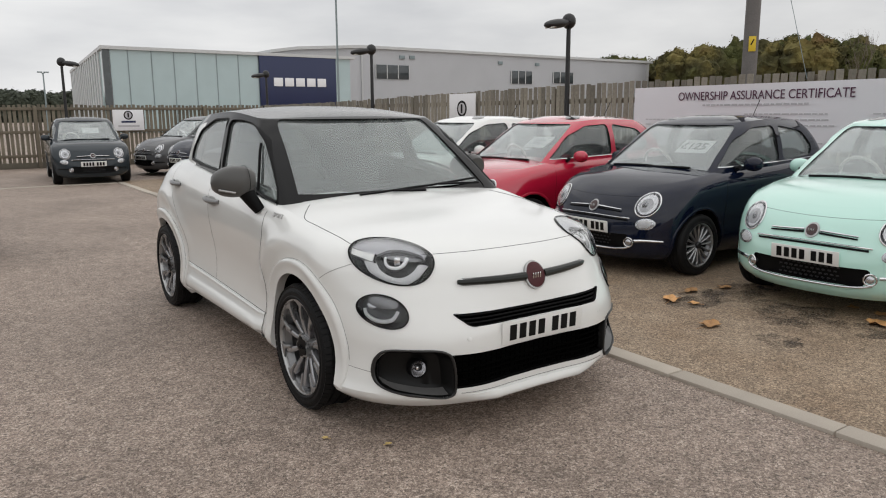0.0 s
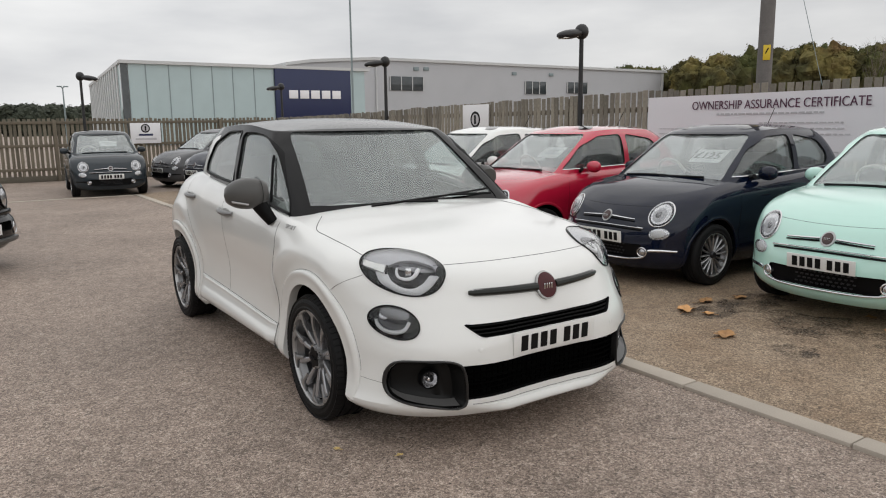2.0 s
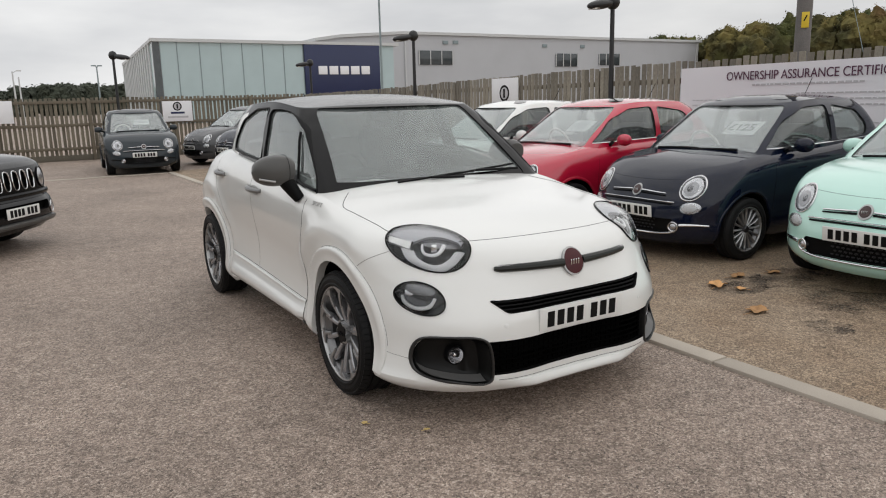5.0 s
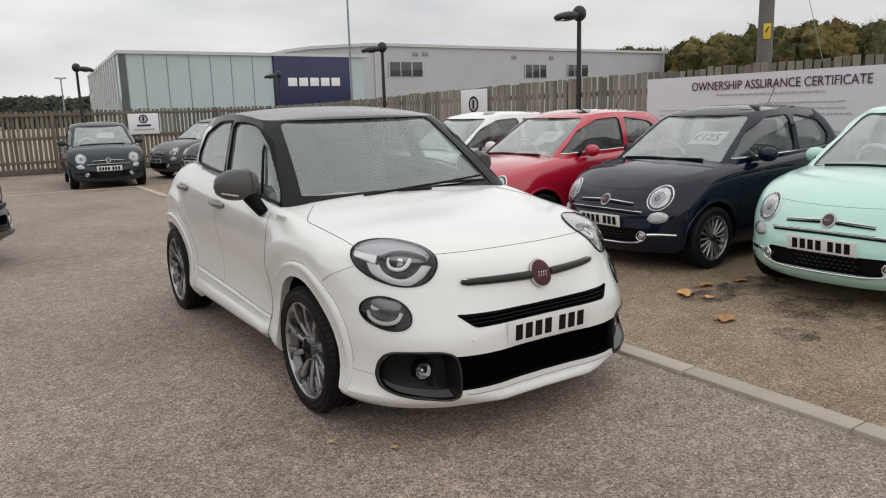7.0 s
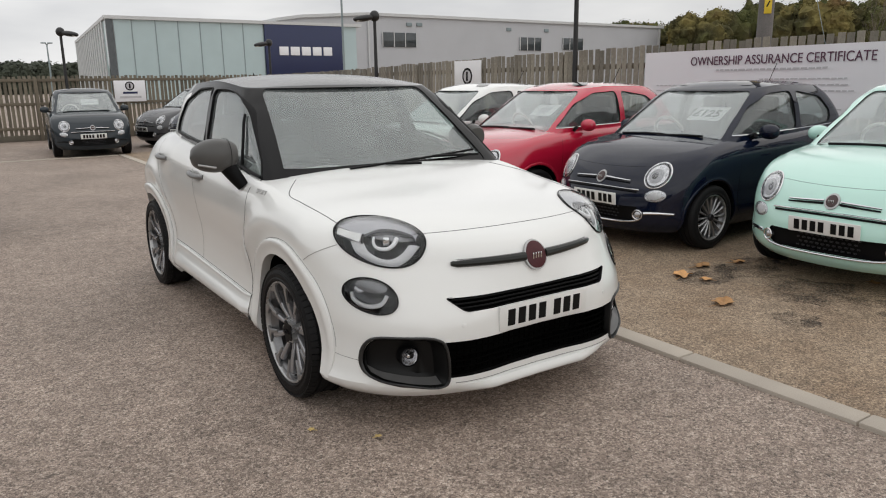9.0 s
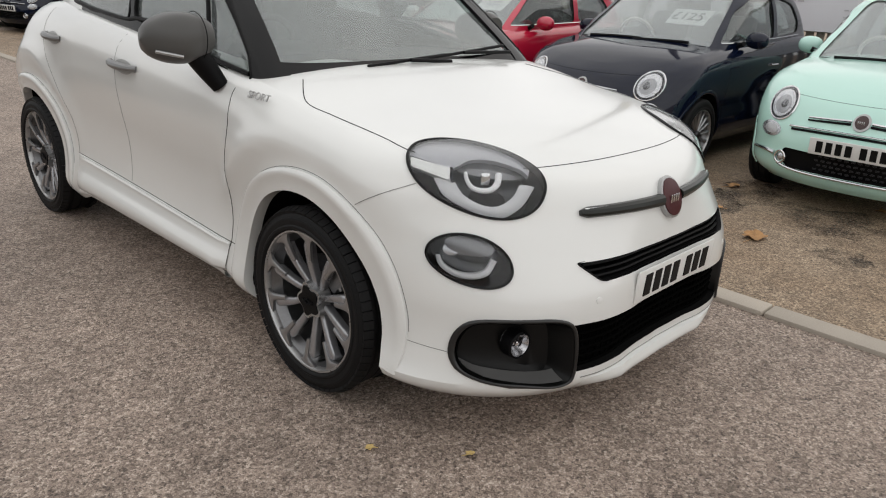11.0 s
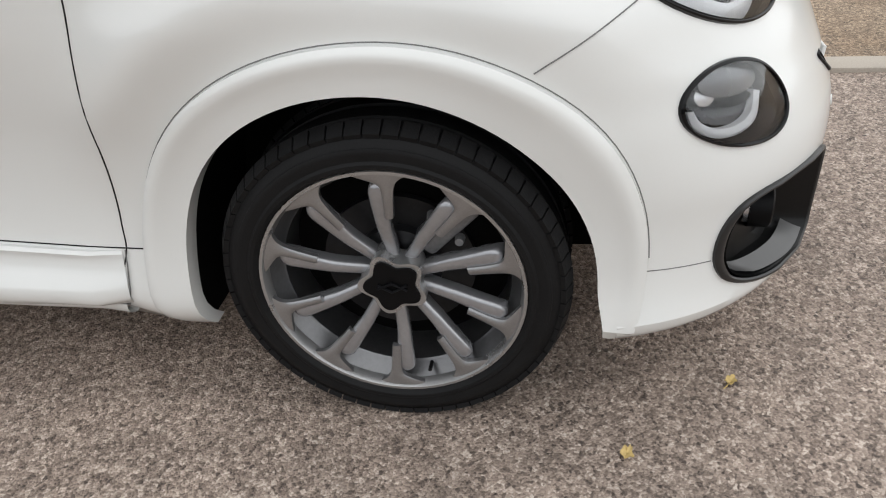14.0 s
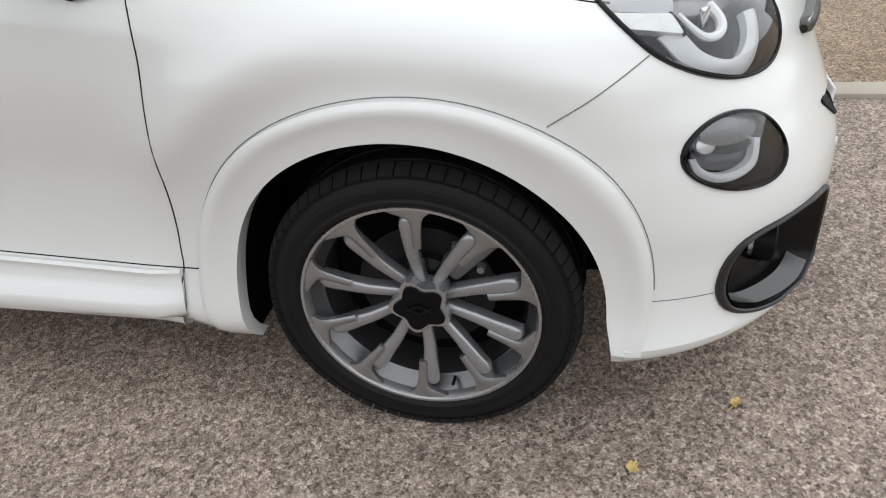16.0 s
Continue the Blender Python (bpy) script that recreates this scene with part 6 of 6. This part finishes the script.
    part("binnacle", box_bm((-0.36, 0.90, 1.06), (0.32, 0.14, 0.07), 0.03), M_dash, car)
    wh = lathe([(0.016 * math.cos(2 * math.pi * i / 10), 0.178 + 0.016 * math.sin(2 * math.pi * i / 10)) for i in range(10)], 36, "y", closed=True)
    part("steering_wheel", wh, M_trim, car).matrix_basis = pose(-0.36, 1.08, 1.03, 25, 0, 0)
    for s in (-1, 1):
        st = part("front_seat", seat_bm(0.50, 0.50, 0.60, 0.60), M_seat, car)
        st.matrix_basis = pose(s * 0.36, 1.52, 0)
        part("headrest", box_bm((0, 0.36, 1.36), (0.27, 0.10, 0.19), 0.04), M_seat, st)
    part("rear_seat", seat_bm(1.2, 0.45, 0.50, 0.60), M_seat, car).matrix_basis = pose(0, 2.30, 0)
    part("mirror_pod", box_bm((0, 1.13, 1.42), (0.20, 0.05, 0.07), 0.02), M_trim, car)
    part("roof_aerial", tube(bmesh.new(), [(0.0, 2.55, 1.53), (0.0, 2.63, 1.60)], lambda t: 0.016 * (1 - 0.8 * t), 8), M_trim, car)


crossover_face(crossover)

# ---- the small hatchbacks ----
c_top = curve((-0.7, 0.70), (-0.42, 0.80), (-0.2, 0.87), (0.1, 0.925), (0.4, 0.96), (1.0, 0.99), (2.0, 1.02), (2.5, 0.99), (2.9, 0.88))
c_flank = curve((0, 0.70), (0.1, 0.765), (0.2, 0.785), (0.35, 0.785), (0.55, 0.80), (0.72, 0.812), (0.85, 0.805), (0.94, 0.775), (1, 0.70))
c_nose = curve((0, -0.60), (0.1, -0.655), (0.3, -0.68), (0.45, -0.675), (0.6, -0.655), (0.75, -0.61), (0.88, -0.55), (0.95, -0.49), (1, -0.40))
c_tail = curve((0, 2.78), (0.2, 2.86), (0.5, 2.87), (0.8, 2.80), (1, 2.68))
c_roof = curve((0.6, 1.36), (0.85, 1.405), (1.3, 1.44), (1.9, 1.43), (2.5, 1.29))


def build_hatchback(paint, label, mirror_paint):
    car = thing("hatchback_car", label, "car", "parked hatchbacks")
    levels = [0, 0.03, 0.07] + [0.12 + 0.05 * i for i in range(16)] + [0.91, 0.94, 0.965, 0.985, 1.0]
    solid = volume(const(0.168), c_top, c_flank, c_nose, curve((0, 0.52), (1, 0.50)), const(2.2), c_tail, 0.45, 2.5, levels, (0.1, 2.3), const(0.035))
    skin_ = Surface(solid)
    arg = (lambda y: c_top(y) - 0.03, c_roof, curve((0, 0.735), (0.5, 0.69), (0.85, 0.625), (1, 0.565)), curve((0, 0.16), (0.5, 0.47), (0.9, 0.76), (1, 0.86)), curve((0, 0.25), (1, 0.28)), curve((0, 3.4), (1, 2.9)),
           curve((0, 2.74), (0.5, 2.62), (0.9, 2.46), (1, 2.36)), 0.42, 2.5)
    taper = lambda y, v: -0.11 * max(0.0, (y - 1.2) / 1.4) ** 1.6
    gtop = volume(*arg, [0.02 + 0.05 * i for i in range(19)] + [0.95, 0.98, 1.0], (1.1, 1.9), const(0.045), waist=taper)
    ginner = volume(lambda y: c_top(y) - 0.28, *arg[1:], [0.02 + 0.1 * i for i in range(10)] + [1.0], (1.1, 1.9), const(0.03), inset=0.045, waist=taper)
    top_ = Surface(gtop)
    side_win = rounded([(0.34, 0.985), (1.36, 1.02), (1.36, 1.385), (0.98, 1.365), (0.72, 1.26)], 0.06)
    quarter = rounded([(1.44, 1.025), (2.05, 1.06), (2.10, 1.16), (1.92, 1.32), (1.44, 1.385)], 0.07)
    screen = rounded([(-0.64, 0.94), (0.64, 0.94), (0.515, 1.388), (-0.515, 1.388)], 0.06)
    back = rounded([(-0.48, 1.06), (0.48, 1.06), (0.40, 1.31), (-0.40, 1.31)], 0.07)
    cuts = [(ginner, M_dash)] + [(prism(o, lambda u, v, d: (d, u, v), -1.2, 1.2), M_trim) for o in (side_win, quarter)]
    cuts += [(prism(screen, lambda u, v, d: (u, d, v), -0.2, 1.0), M_trim), (prism(back, lambda u, v, d: (u, d, v), 2.2, 3.2), M_trim)]
    shell, mats = carve(gtop, [paint], cuts)
    part("cabin_shell", shell, mats, car, sharp=0.5)
    grille = rounded([(-0.46, 0.405), (0.46, 0.405), (0.42, 0.275), (-0.42, 0.275)], 0.05)
    cuts = [(wheel_well(y, 0.29, 0.335, s * 0.4, s * 1.1), M_void) for y in (0, 2.30) for s in (-1, 1)]
    cuts += [(box_bm((0, 1.45, 0.9), (1.16, 1.9, 0.7)), M_dash), (prism(grille, lambda u, v, d: (u, d, v), -1.0, -0.56), M_void)]
    body, mats = carve(solid, [paint], cuts)
    part("body", body, mats, car, sharp=0.45)
    for y in (0, 2.30):
        for s in (-1, 1):
            build_wheel(car, pose(s * 0.71, y, 0.29, 0, 0, 180 if s > 0 else 0), 0.29, 0.185, 0.205, 16, "city")
    for o in (side_win, quarter):
        for s in (-1, 1):
            part("side_window", pane_from(lambda y, z, s=s: top_.side(y, z, s), grow(o, 0.012), 0.012, 0.004, 5), M_side_glass, car).visible_shadow = False
    part("windscreen", pane_from(top_.front, grow(screen, 0.012), 0.010, 0.005, 8), M_hazy, car).visible_shadow = False
    part("rear_window", pane_from(top_.rear, grow(back, 0.012), 0.010, 0.005, 5), M_glass, car).visible_shadow = False
    # face
    for s in (-1, 1):
        o = oval(s * 0.545, 0.678, 0.094, 0.100, 0, 36)
        part("headlight_ring", band(skin_.front, o + o[:1], grow(o, 0.011) + grow(o, 0.011)[:1], 0.008, 3, 0.005), M_chrome, car, "chrome headlight ring")
        h = part("headlight", patch(skin_.front, o, 0.005, -0.004, 7), M_lamp_bowl, car, "round clear headlight")
        part("reflector", patch(skin_.front, oval(s * 0.545, 0.678, 0.080, 0.086, 0, 30), 0.009, 0.004, 5), M_lamp_inner, h)
        part("reflector_bowl", patch(skin_.front, oval(s * 0.540, 0.670, 0.056, 0.058, 0, 28), 0.0135, 0.003, 5), M_lamp_mid, h)
        part("projector", patch(skin_.front, oval(s * 0.530, 0.674, 0.025, 0.028, 0, 24), 0.016, 0.012, 4), M_lamp_shroud, h)
        part("lens", pane_from(lambda x, z, s=s: (skin_.front(x, z)[0] + skin_.front(x, z)[1] * (0.014 + 0.022 * max(0.0, 1 - ((x - s * 0.545) / 0.1) ** 2 - ((z - 0.678) / 0.106) ** 2)), skin_.front(x, z)[1]), grow(o, 0.001), 0.0, 0.003, 5), M_lens, h).visible_shadow = False
        o = oval(s * 0.575, 0.508, 0.078, 0.050, s * 6, 30)
        low = part("lower_lamp", patch(skin_.front, o, 0.004, 0.004, 6), M_lamp_inner, car, "small clear lower lamp")
        part("lamp_reflector", patch(skin_.front, oval(s * 0.570, 0.508, 0.052, 0.033, s * 6, 24), 0.010, 0.004, 4), M_lamp_frost, low)
        part("lens", pane_from(lambda x, z, s=s: (skin_.front(x, z)[0] + skin_.front(x, z)[1] * (0.010 + 0.020 * max(0.0, 1 - ((x - s * 0.575) / 0.083) ** 2 - ((z - 0.508) / 0.055) ** 2)), skin_.front(x, z)[1]), o, 0.0, 0.003, 4), M_lens, low).visible_shadow = False
        o = oval(s * 0.452, 0.335, 0.032, 0.034, 0, 24)
        fr = part("fog_ring", band(skin_.front, o + o[:1], grow(o, 0.012) + grow(o, 0.012)[:1], 0.010, 3, 0.006), M_chrome, car)
        part("fog_lamp", patch(skin_.front, oval(s * 0.452, 0.335, 0.026, 0.028, 0, 24), 0.006, 0.010, 4), M_lamp_inner, fr)
        bm = tube(bmesh.new(), [skin_.front(s * (0.505 + 0.20 * i / 8), 0.352 + 0.006 * math.sin(i / 8 * 3.1))[0] + Vector((0, -0.004, 0)) for i in range(9)], lambda t: 0.016 * (1 - 0.35 * t), 8)
        part("chrome_bar", bm, M_chrome, car)
        for z0, lab in ((0.640, "whisker"), (0.622, "whisker_shade")):
            part(lab, tube(bmesh.new(), [skin_.front(s * (0.06 + 0.27 * i / 8), z0 - 0.014 * i / 8)[0] + Vector((0, -0.007, 0)) for i in range(9)], lambda t: 0.0085 * (1 - 0.35 * t), 8), M_chrome if lab == "whisker" else M_lamp_dark, car)
        p, n = top_.side(0.52, 1.02, s)
        bm = lathe([(0.185 * (1 - math.cos(math.pi * i / 10)) / 2, 0.082 * math.sin(math.pi * i / 10) ** 0.7) for i in range(11)], 20, "x")
        bmesh.ops.scale(bm, vec=(s, 0.8, 0.85), verts=bm.verts)
        bmesh.ops.translate(bm, vec=(s * 0.752, 0.70, 1.02), verts=bm.verts)
        mir = part("mirror", bm, mirror_paint, car, "rounded door mirror")
        part("mirror_stalk", tube(bmesh.new(), [(s * 0.72, 0.60, 0.965), (s * 0.79, 0.57, 0.995)], 0.022, 8), M_trim, mir)
        line = lambda y, z, s=s: skin_.side(y, z, s)
        part("door_gap", seam(line, bow([(0.36, 0.95), (0.36, 0.6), (0.40, 0.33), (0.55, 0.27), (1.2, 0.27), (1.42, 0.36), (1.46, 0.7), (1.44, 0.98)], 42), 0.0016), M_ink, car)
        part("door_handle", tube(bmesh.new(), [line(1.16 + 0.03 * i, 0.80)[0] + Vector((s * 0.012, 0, 0)) for i in range(6)], 0.011, 8), M_chrome, car)
        o = [(0.395 * math.cos(radians(a)), 0.29 + 0.335 * math.sin(radians(a))) for a in range(-12, 193, 8)]
        for yy in (0, 2.30):
            inn = [(yy + 0.335 * math.cos(radians(a)), 0.29 + 0.335 * math.sin(radians(a))) for a in range(-12, 193, 6)]
            out = [(yy + 0.362 * math.cos(radians(a)), 0.29 + 0.362 * math.sin(radians(a))) for a in range(-12, 193, 6)]
            part("arch_lip", band(line, inn, out, 0.004, 3, 0.006, 0.03), paint, car)
    part("hood_gap", seam(skin_.front, [(x, 0.735 + 0.015 * abs(x / 0.47) ** 2) for x in [-0.47 + 0.94 * i / 40 for i in range(41)]], 0.0014), M_ink, car)
    e = part("emblem", patch(skin_.front, oval(0, 0.635, 0.053, 0.053, 0, 30), 0.010, 0.003, 5), M_satin, car)
    part("emblem_centre", patch(skin_.front, oval(0, 0.635, 0.040, 0.040, 0, 30), 0.017, 0.004, 4), M_emblem, e)
    for x in (-0.018, -0.006, 0.006, 0.018):
        p, n = skin_.front(x, 0.635)
        part("emblem_bar", box_bm(p + Vector((0, -0.024, 0)), (0.006, 0.004, 0.032), 0.001), M_chrome, e)
    part("whisker_lower", tube(bmesh.new(), [skin_.front(-0.42 + 0.84 * i / 24, 0.535 + 0.010 * (1 - ((i - 12) / 12) ** 2))[0] + Vector((0, -0.006, 0)) for i in range(25)], 0.008, 8), M_lamp_dark, car)
    part("whisker_lower_chrome", tube(bmesh.new(), [skin_.front(-0.44 + 0.88 * i / 24, 0.553 + 0.010 * (1 - ((i - 12) / 12) ** 2))[0] + Vector((0, -0.009, 0)) for i in range(25)], 0.006, 8), M_chrome, car)
    part("bumper_bar", tube(bmesh.new(), [skin_.front(-0.47 + 0.94 * i / 30, 0.262 + 0.03 * abs((i - 15) / 15) ** 6)[0] + Vector((0, -0.006, 0)) for i in range(31)], 0.010, 8), M_chrome, car)
    g = part("grille_mesh", box_bm((0, -0.585, 0.34), (0.86, 0.02, 0.13)), M_trim, car)
    cell = to_mesh("grille_cell", box_bm((0, 0, 0), (0.026, 0.012, 0.012), 0.004), M_rimdark)
    for j in range(4):
        for i in range(21):
            o = new("grille_cell", cell)
            o.parent = g
            o.matrix_basis = pose(-0.43 + i * 0.042 + (j % 2) * 0.021, -0.606 + 0.055 * ((i - 10) / 10) ** 2, 0.292 + j * 0.030)
    number_plate(car, skin_.front, 0, 0.46, 6, 0.012)
    bm = bmesh.new()
    for k, (xa, xb) in enumerate(((-0.50, 0.02), (-0.05, 0.46))):
        tube(bm, [top_.front(xa + (xb - xa) * i / 10, 0.965 + 0.012 * math.sin(i / 10 * 2))[0] + Vector((0, -0.018, 0.006)) for i in range(11)], 0.013, 6)
    part("wiper", bm, M_trim, car)
    cow = [-0.60 + 1.2 * i / 24 for i in range(25)]
    part("cowl_panel", band(top_.front, [(x, 0.925) for x in cow], [(x, 0.962) for x in cow], 0.003, 3, 0.004, 0.0), M_trim, car)
    for s in (-1, 1):
        part("window_strip", tube(bmesh.new(), [top_.side(0.36 + 1.72 * i / 20, 0.992 + 0.045 * (i / 20) ** 1.2, s)[0] for i in range(21)], 0.007, 6), M_chrome, car)
    for s in (-1, 1):
        st = part("front_seat", seat_bm(0.46, 0.46, 0.52, 0.55), M_seat, car)
        st.matrix_basis = pose(s * 0.31, 1.15, 0)
        part("headrest", box_bm((0, 0.32, 1.23), (0.25, 0.09, 0.19), 0.04), M_seat, st)
    part("rear_seat", seat_bm(1.0, 0.4, 0.45, 0.55), M_seat, car).matrix_basis = pose(0, 1.95, 0)
    part("dashboard", box_bm((0, 0.52, 0.84), (1.15, 0.30, 0.22), 0.06), paint if paint is M_mint else M_dash, car)
    wh = lathe([(0.016 * math.cos(2 * math.pi * i / 10), 0.175 + 0.016 * math.sin(2 * math.pi * i / 10)) for i in range(10)], 32, "y", closed=True)
    part("steering_wheel", wh, M_amber, car).matrix_basis = pose(-0.31, 0.74, 0.96, 25, 0, 0)
    roof = rounded([(-0.43, 0.98), (0.43, 0.98), (0.44, 1.85), (-0.44, 1.85)], 0.08)
    part("roof_glass", patch(top_.top, roof, 0.004, 0.0, 6, 0.004), M_roof_glass, car, "dark glass roof panel")
    aer = tube(bmesh.new(), [(0, 1.95, 1.43), (0, 2.10, 1.66)], 0.004, 6)
    part("aerial", aer, M_trim, car)
    return car, top_


def repaint(car, m, old, fresh, label, plain=False):
    """Another car of the same build in another paint."""
    c = copy_thing(car, m)
    for o in c.children_recursive:
        if o.type == "MESH" and old in list(o.data.materials):
            o.data = o.data.copy()
            for i, x in enumerate(o.data.materials):
                if x is old:
                    o.data.materials[i] = fresh
    if plain:
        for o in c.children:
            if o.name.startswith(("chrome_bar", "bumper_bar")):
                o.data = o.data.copy()
                o.data.materials[0] = M_trim
    tagged(c, label)
    return c


def price_card(car, x, z, text):
    """A white card behind the windscreen, lying along the glass."""
    p, n = H_top.front(x, z)
    right = Vector((1, 0, 0))
    inward = (-n - right * (-n).dot(right)).normalized()
    m = Matrix((right, inward, right.cross(inward))).transposed().to_4x4()
    m.translation = p - n * 0.035
    pc = part("price_card", box_bm((0, 0, 0), (0.36, 0.003, 0.22)), M_card, car, "white price card behind the windscreen")
    pc.matrix_basis = m
    if text:
        words("price", text, 0.155, pose(-0.16, -0.005, -0.05, 90, 0, 0), M_ink, pc, depth=0.002, width=0.95)
    else:
        for k in range(2):
            part("card_mark", box_bm((0, -0.003, 0.03 - 0.05 * k), (0.18, 0.003, 0.025)), M_greyink, pc)


mint, H_top = build_hatchback(M_mint, "pale mint green small hatchback with chrome front trim", M_mint)
mint.matrix_basis = pose(3.63, -0.56, 0, 0, 0, -90)
navy = repaint(mint, pose(3.46, 1.50, 0, 0, 0, -90), M_mint, M_navy, "glossy navy small hatchback with a price card")
red = repaint(mint, pose(3.1, 3.45, 0, 0, 0, -90), M_mint, M_red, "bright red small hatchback parked in a row")
pale = repaint(mint, pose(3.1, 5.35, 0, 0, 0, -90), M_mint, M_white, "white small hatchback parked in a row")
slate = repaint(mint, pose(0.60, 14.95, 0, 0, 0, -4), M_mint, M_greycar, "dark slate small hatchback facing the yard", True)
repaint(mint, pose(2.62, 16.4, 0, 0, 0, -74), M_mint, M_greymetal, "dark grey small hatchback near the fence corner", True)
repaint(mint, pose(3.0, 14.6, 0, 0, 0, -74), M_mint, M_navy, "dark blue small hatchback near the fence corner", True)
price_card(navy, 0.27, 1.20, "£125")
price_card(red, 0.27, 1.20, "")
price_card(slate, 0.10, 1.20, "")

# ---- the black off-roader ----


def build_offroader():
    """A boxy black off-roader with an upright seven-slot grille."""
    car = thing("off_road_car", "black boxy off-road car with a seven-slot chrome grille", "car", at=pose(-2.86, 6.01, 0, 0, 0, 52.7))
    top = curve((-0.8, 0.93), (-0.5, 0.985), (0.3, 1.06), (1.0, 1.10), (2.6, 1.14), (3.4, 1.10))
    flank = curve((0, 0.82), (0.12, 0.875), (0.3, 0.89), (0.6, 0.89), (0.85, 0.885), (0.95, 0.86), (1, 0.82))
    nose = curve((0, -0.74), (0.12, -0.82), (0.3, -0.84), (0.42, -0.82), (0.5, -0.77), (0.85, -0.745), (0.95, -0.72), (1, -0.64))
    solid = volume(const(0.22), top, flank, nose, const(0.40), const(2.9), curve((0, 3.2), (0.3, 3.32), (1, 3.25)), 0.3, 3.5, [0, 0.03, 0.08] + [0.13 + 0.05 * i for i in range(16)] + [0.92, 0.95, 0.975, 1.0], (0, 3), const(0.03))
    S = Surface(solid)
    cuts = [(wheel_well(y, 0.345, 0.42, s * 0.45, s * 1.2), M_void) for y in (0, 2.57) for s in (-1, 1)]
    slots = []
    for i in range(7):
        x = -0.408 + 0.136 * i
        o = oval(x, 0.775, 0.042, 0.098, 0, 28, 3.0)
        slots.append(o)
        cuts.append((prism(o, lambda u, v, d: (u, d, v), -1.1, -0.66), M_void))
    cuts.append((prism(rounded([(-0.62, 0.52), (0.62, 0.52), (0.58, 0.42), (-0.58, 0.42)], 0.03), lambda u, v, d: (u, d, v), -1.1, -0.72), M_void))
    body, mats = carve(solid, [M_black_car], cuts)
    part("body", body, mats, car, sharp=0.45)
    cab = volume(lambda y: top(y) - 0.03, curve((0.6, 1.58), (1.2, 1.64), (3.0, 1.62)), curve((0, 0.80), (0.6, 0.74), (1, 0.66)), curve((0, 0.42), (0.9, 0.85), (1, 0.95)), const(0.2), const(3.5), curve((0, 3.22), (1, 3.12)), 0.25, 3.5,
                 [0.02 + 0.06 * i for i in range(16)] + [0.96, 1.0], (1, 3), const(0.04))
    T = Surface(cab)
    part("cabin", cab, M_black_car, car, sharp=0.5)
    part("windscreen", patch(T.front, rounded([(-0.66, 1.10), (0.66, 1.10), (0.58, 1.55), (-0.58, 1.55)], 0.06), 0.003, 0.0, 8, 0.004), M_winpane, car)
    for s in (-1, 1):
        for o in (rounded([(0.72, 1.14), (1.5, 1.17), (1.5, 1.52), (1.05, 1.52)], 0.05), rounded([(1.6, 1.17), (2.45, 1.19), (2.40, 1.52), (1.6, 1.52)], 0.05)):
            part("side_window", patch(lambda y, z, s=s: T.side(y, z, s), o, 0.003, 0.0, 6, 0.004), M_winpane, car)
        o = oval(s * 0.645, 0.775, 0.095, 0.10, 0, 32)
        h = part("headlight", patch(S.front, o, 0.006, 0.012, 6), M_lamp_inner, car, "round clear headlight")
        part("headlight_ring", closed_band(S.front, grow(o, 0.016), 0.016, 0.010, 0.004), M_black_gloss, h)
        f = oval(s * 0.66, 0.43, 0.045, 0.055, 0, 24)
        part("fog_lamp", patch(S.front, f, 0.006, 0.006, 5), M_lamp_inner, car)
        part("fog_ring", closed_band(S.front, grow(f, 0.012), 0.012, 0.010, 0.004), M_chrome, car)
        for y in (0, 2.57):
            build_wheel(car, pose(s * 0.78, y, 0.345, 0, 0, 180 if s > 0 else 0), 0.345, 0.215, 0.225, 10, "city")
    for o in slots:
        part("grille_surround", closed_band(S.front, grow(o, 0.012), 0.012, 0.008, 0.006), M_chrome, car, "chrome grille slot surround")
    part("bumper_lip", band(S.front, [(x, 0.30) for x in [-0.72 + 0.06 * i for i in range(25)]], [(x, 0.345) for x in [-0.72 + 0.06 * i for i in range(25)]], 0.03, 4, 0.01, 0.0), M_darkgrey, car, "grey lower bumper lip")
    part("bumper_step", band(S.front, [(x, 0.585) for x in [-0.78 + 0.065 * i for i in range(25)]], [(x, 0.640) for x in [-0.78 + 0.065 * i for i in range(25)]], 0.022, 4, 0.008, 0.0), M_black_gloss, car)
    number_plate(car, S.front, 0.06, 0.45, 0, 0.02)


build_offroader()
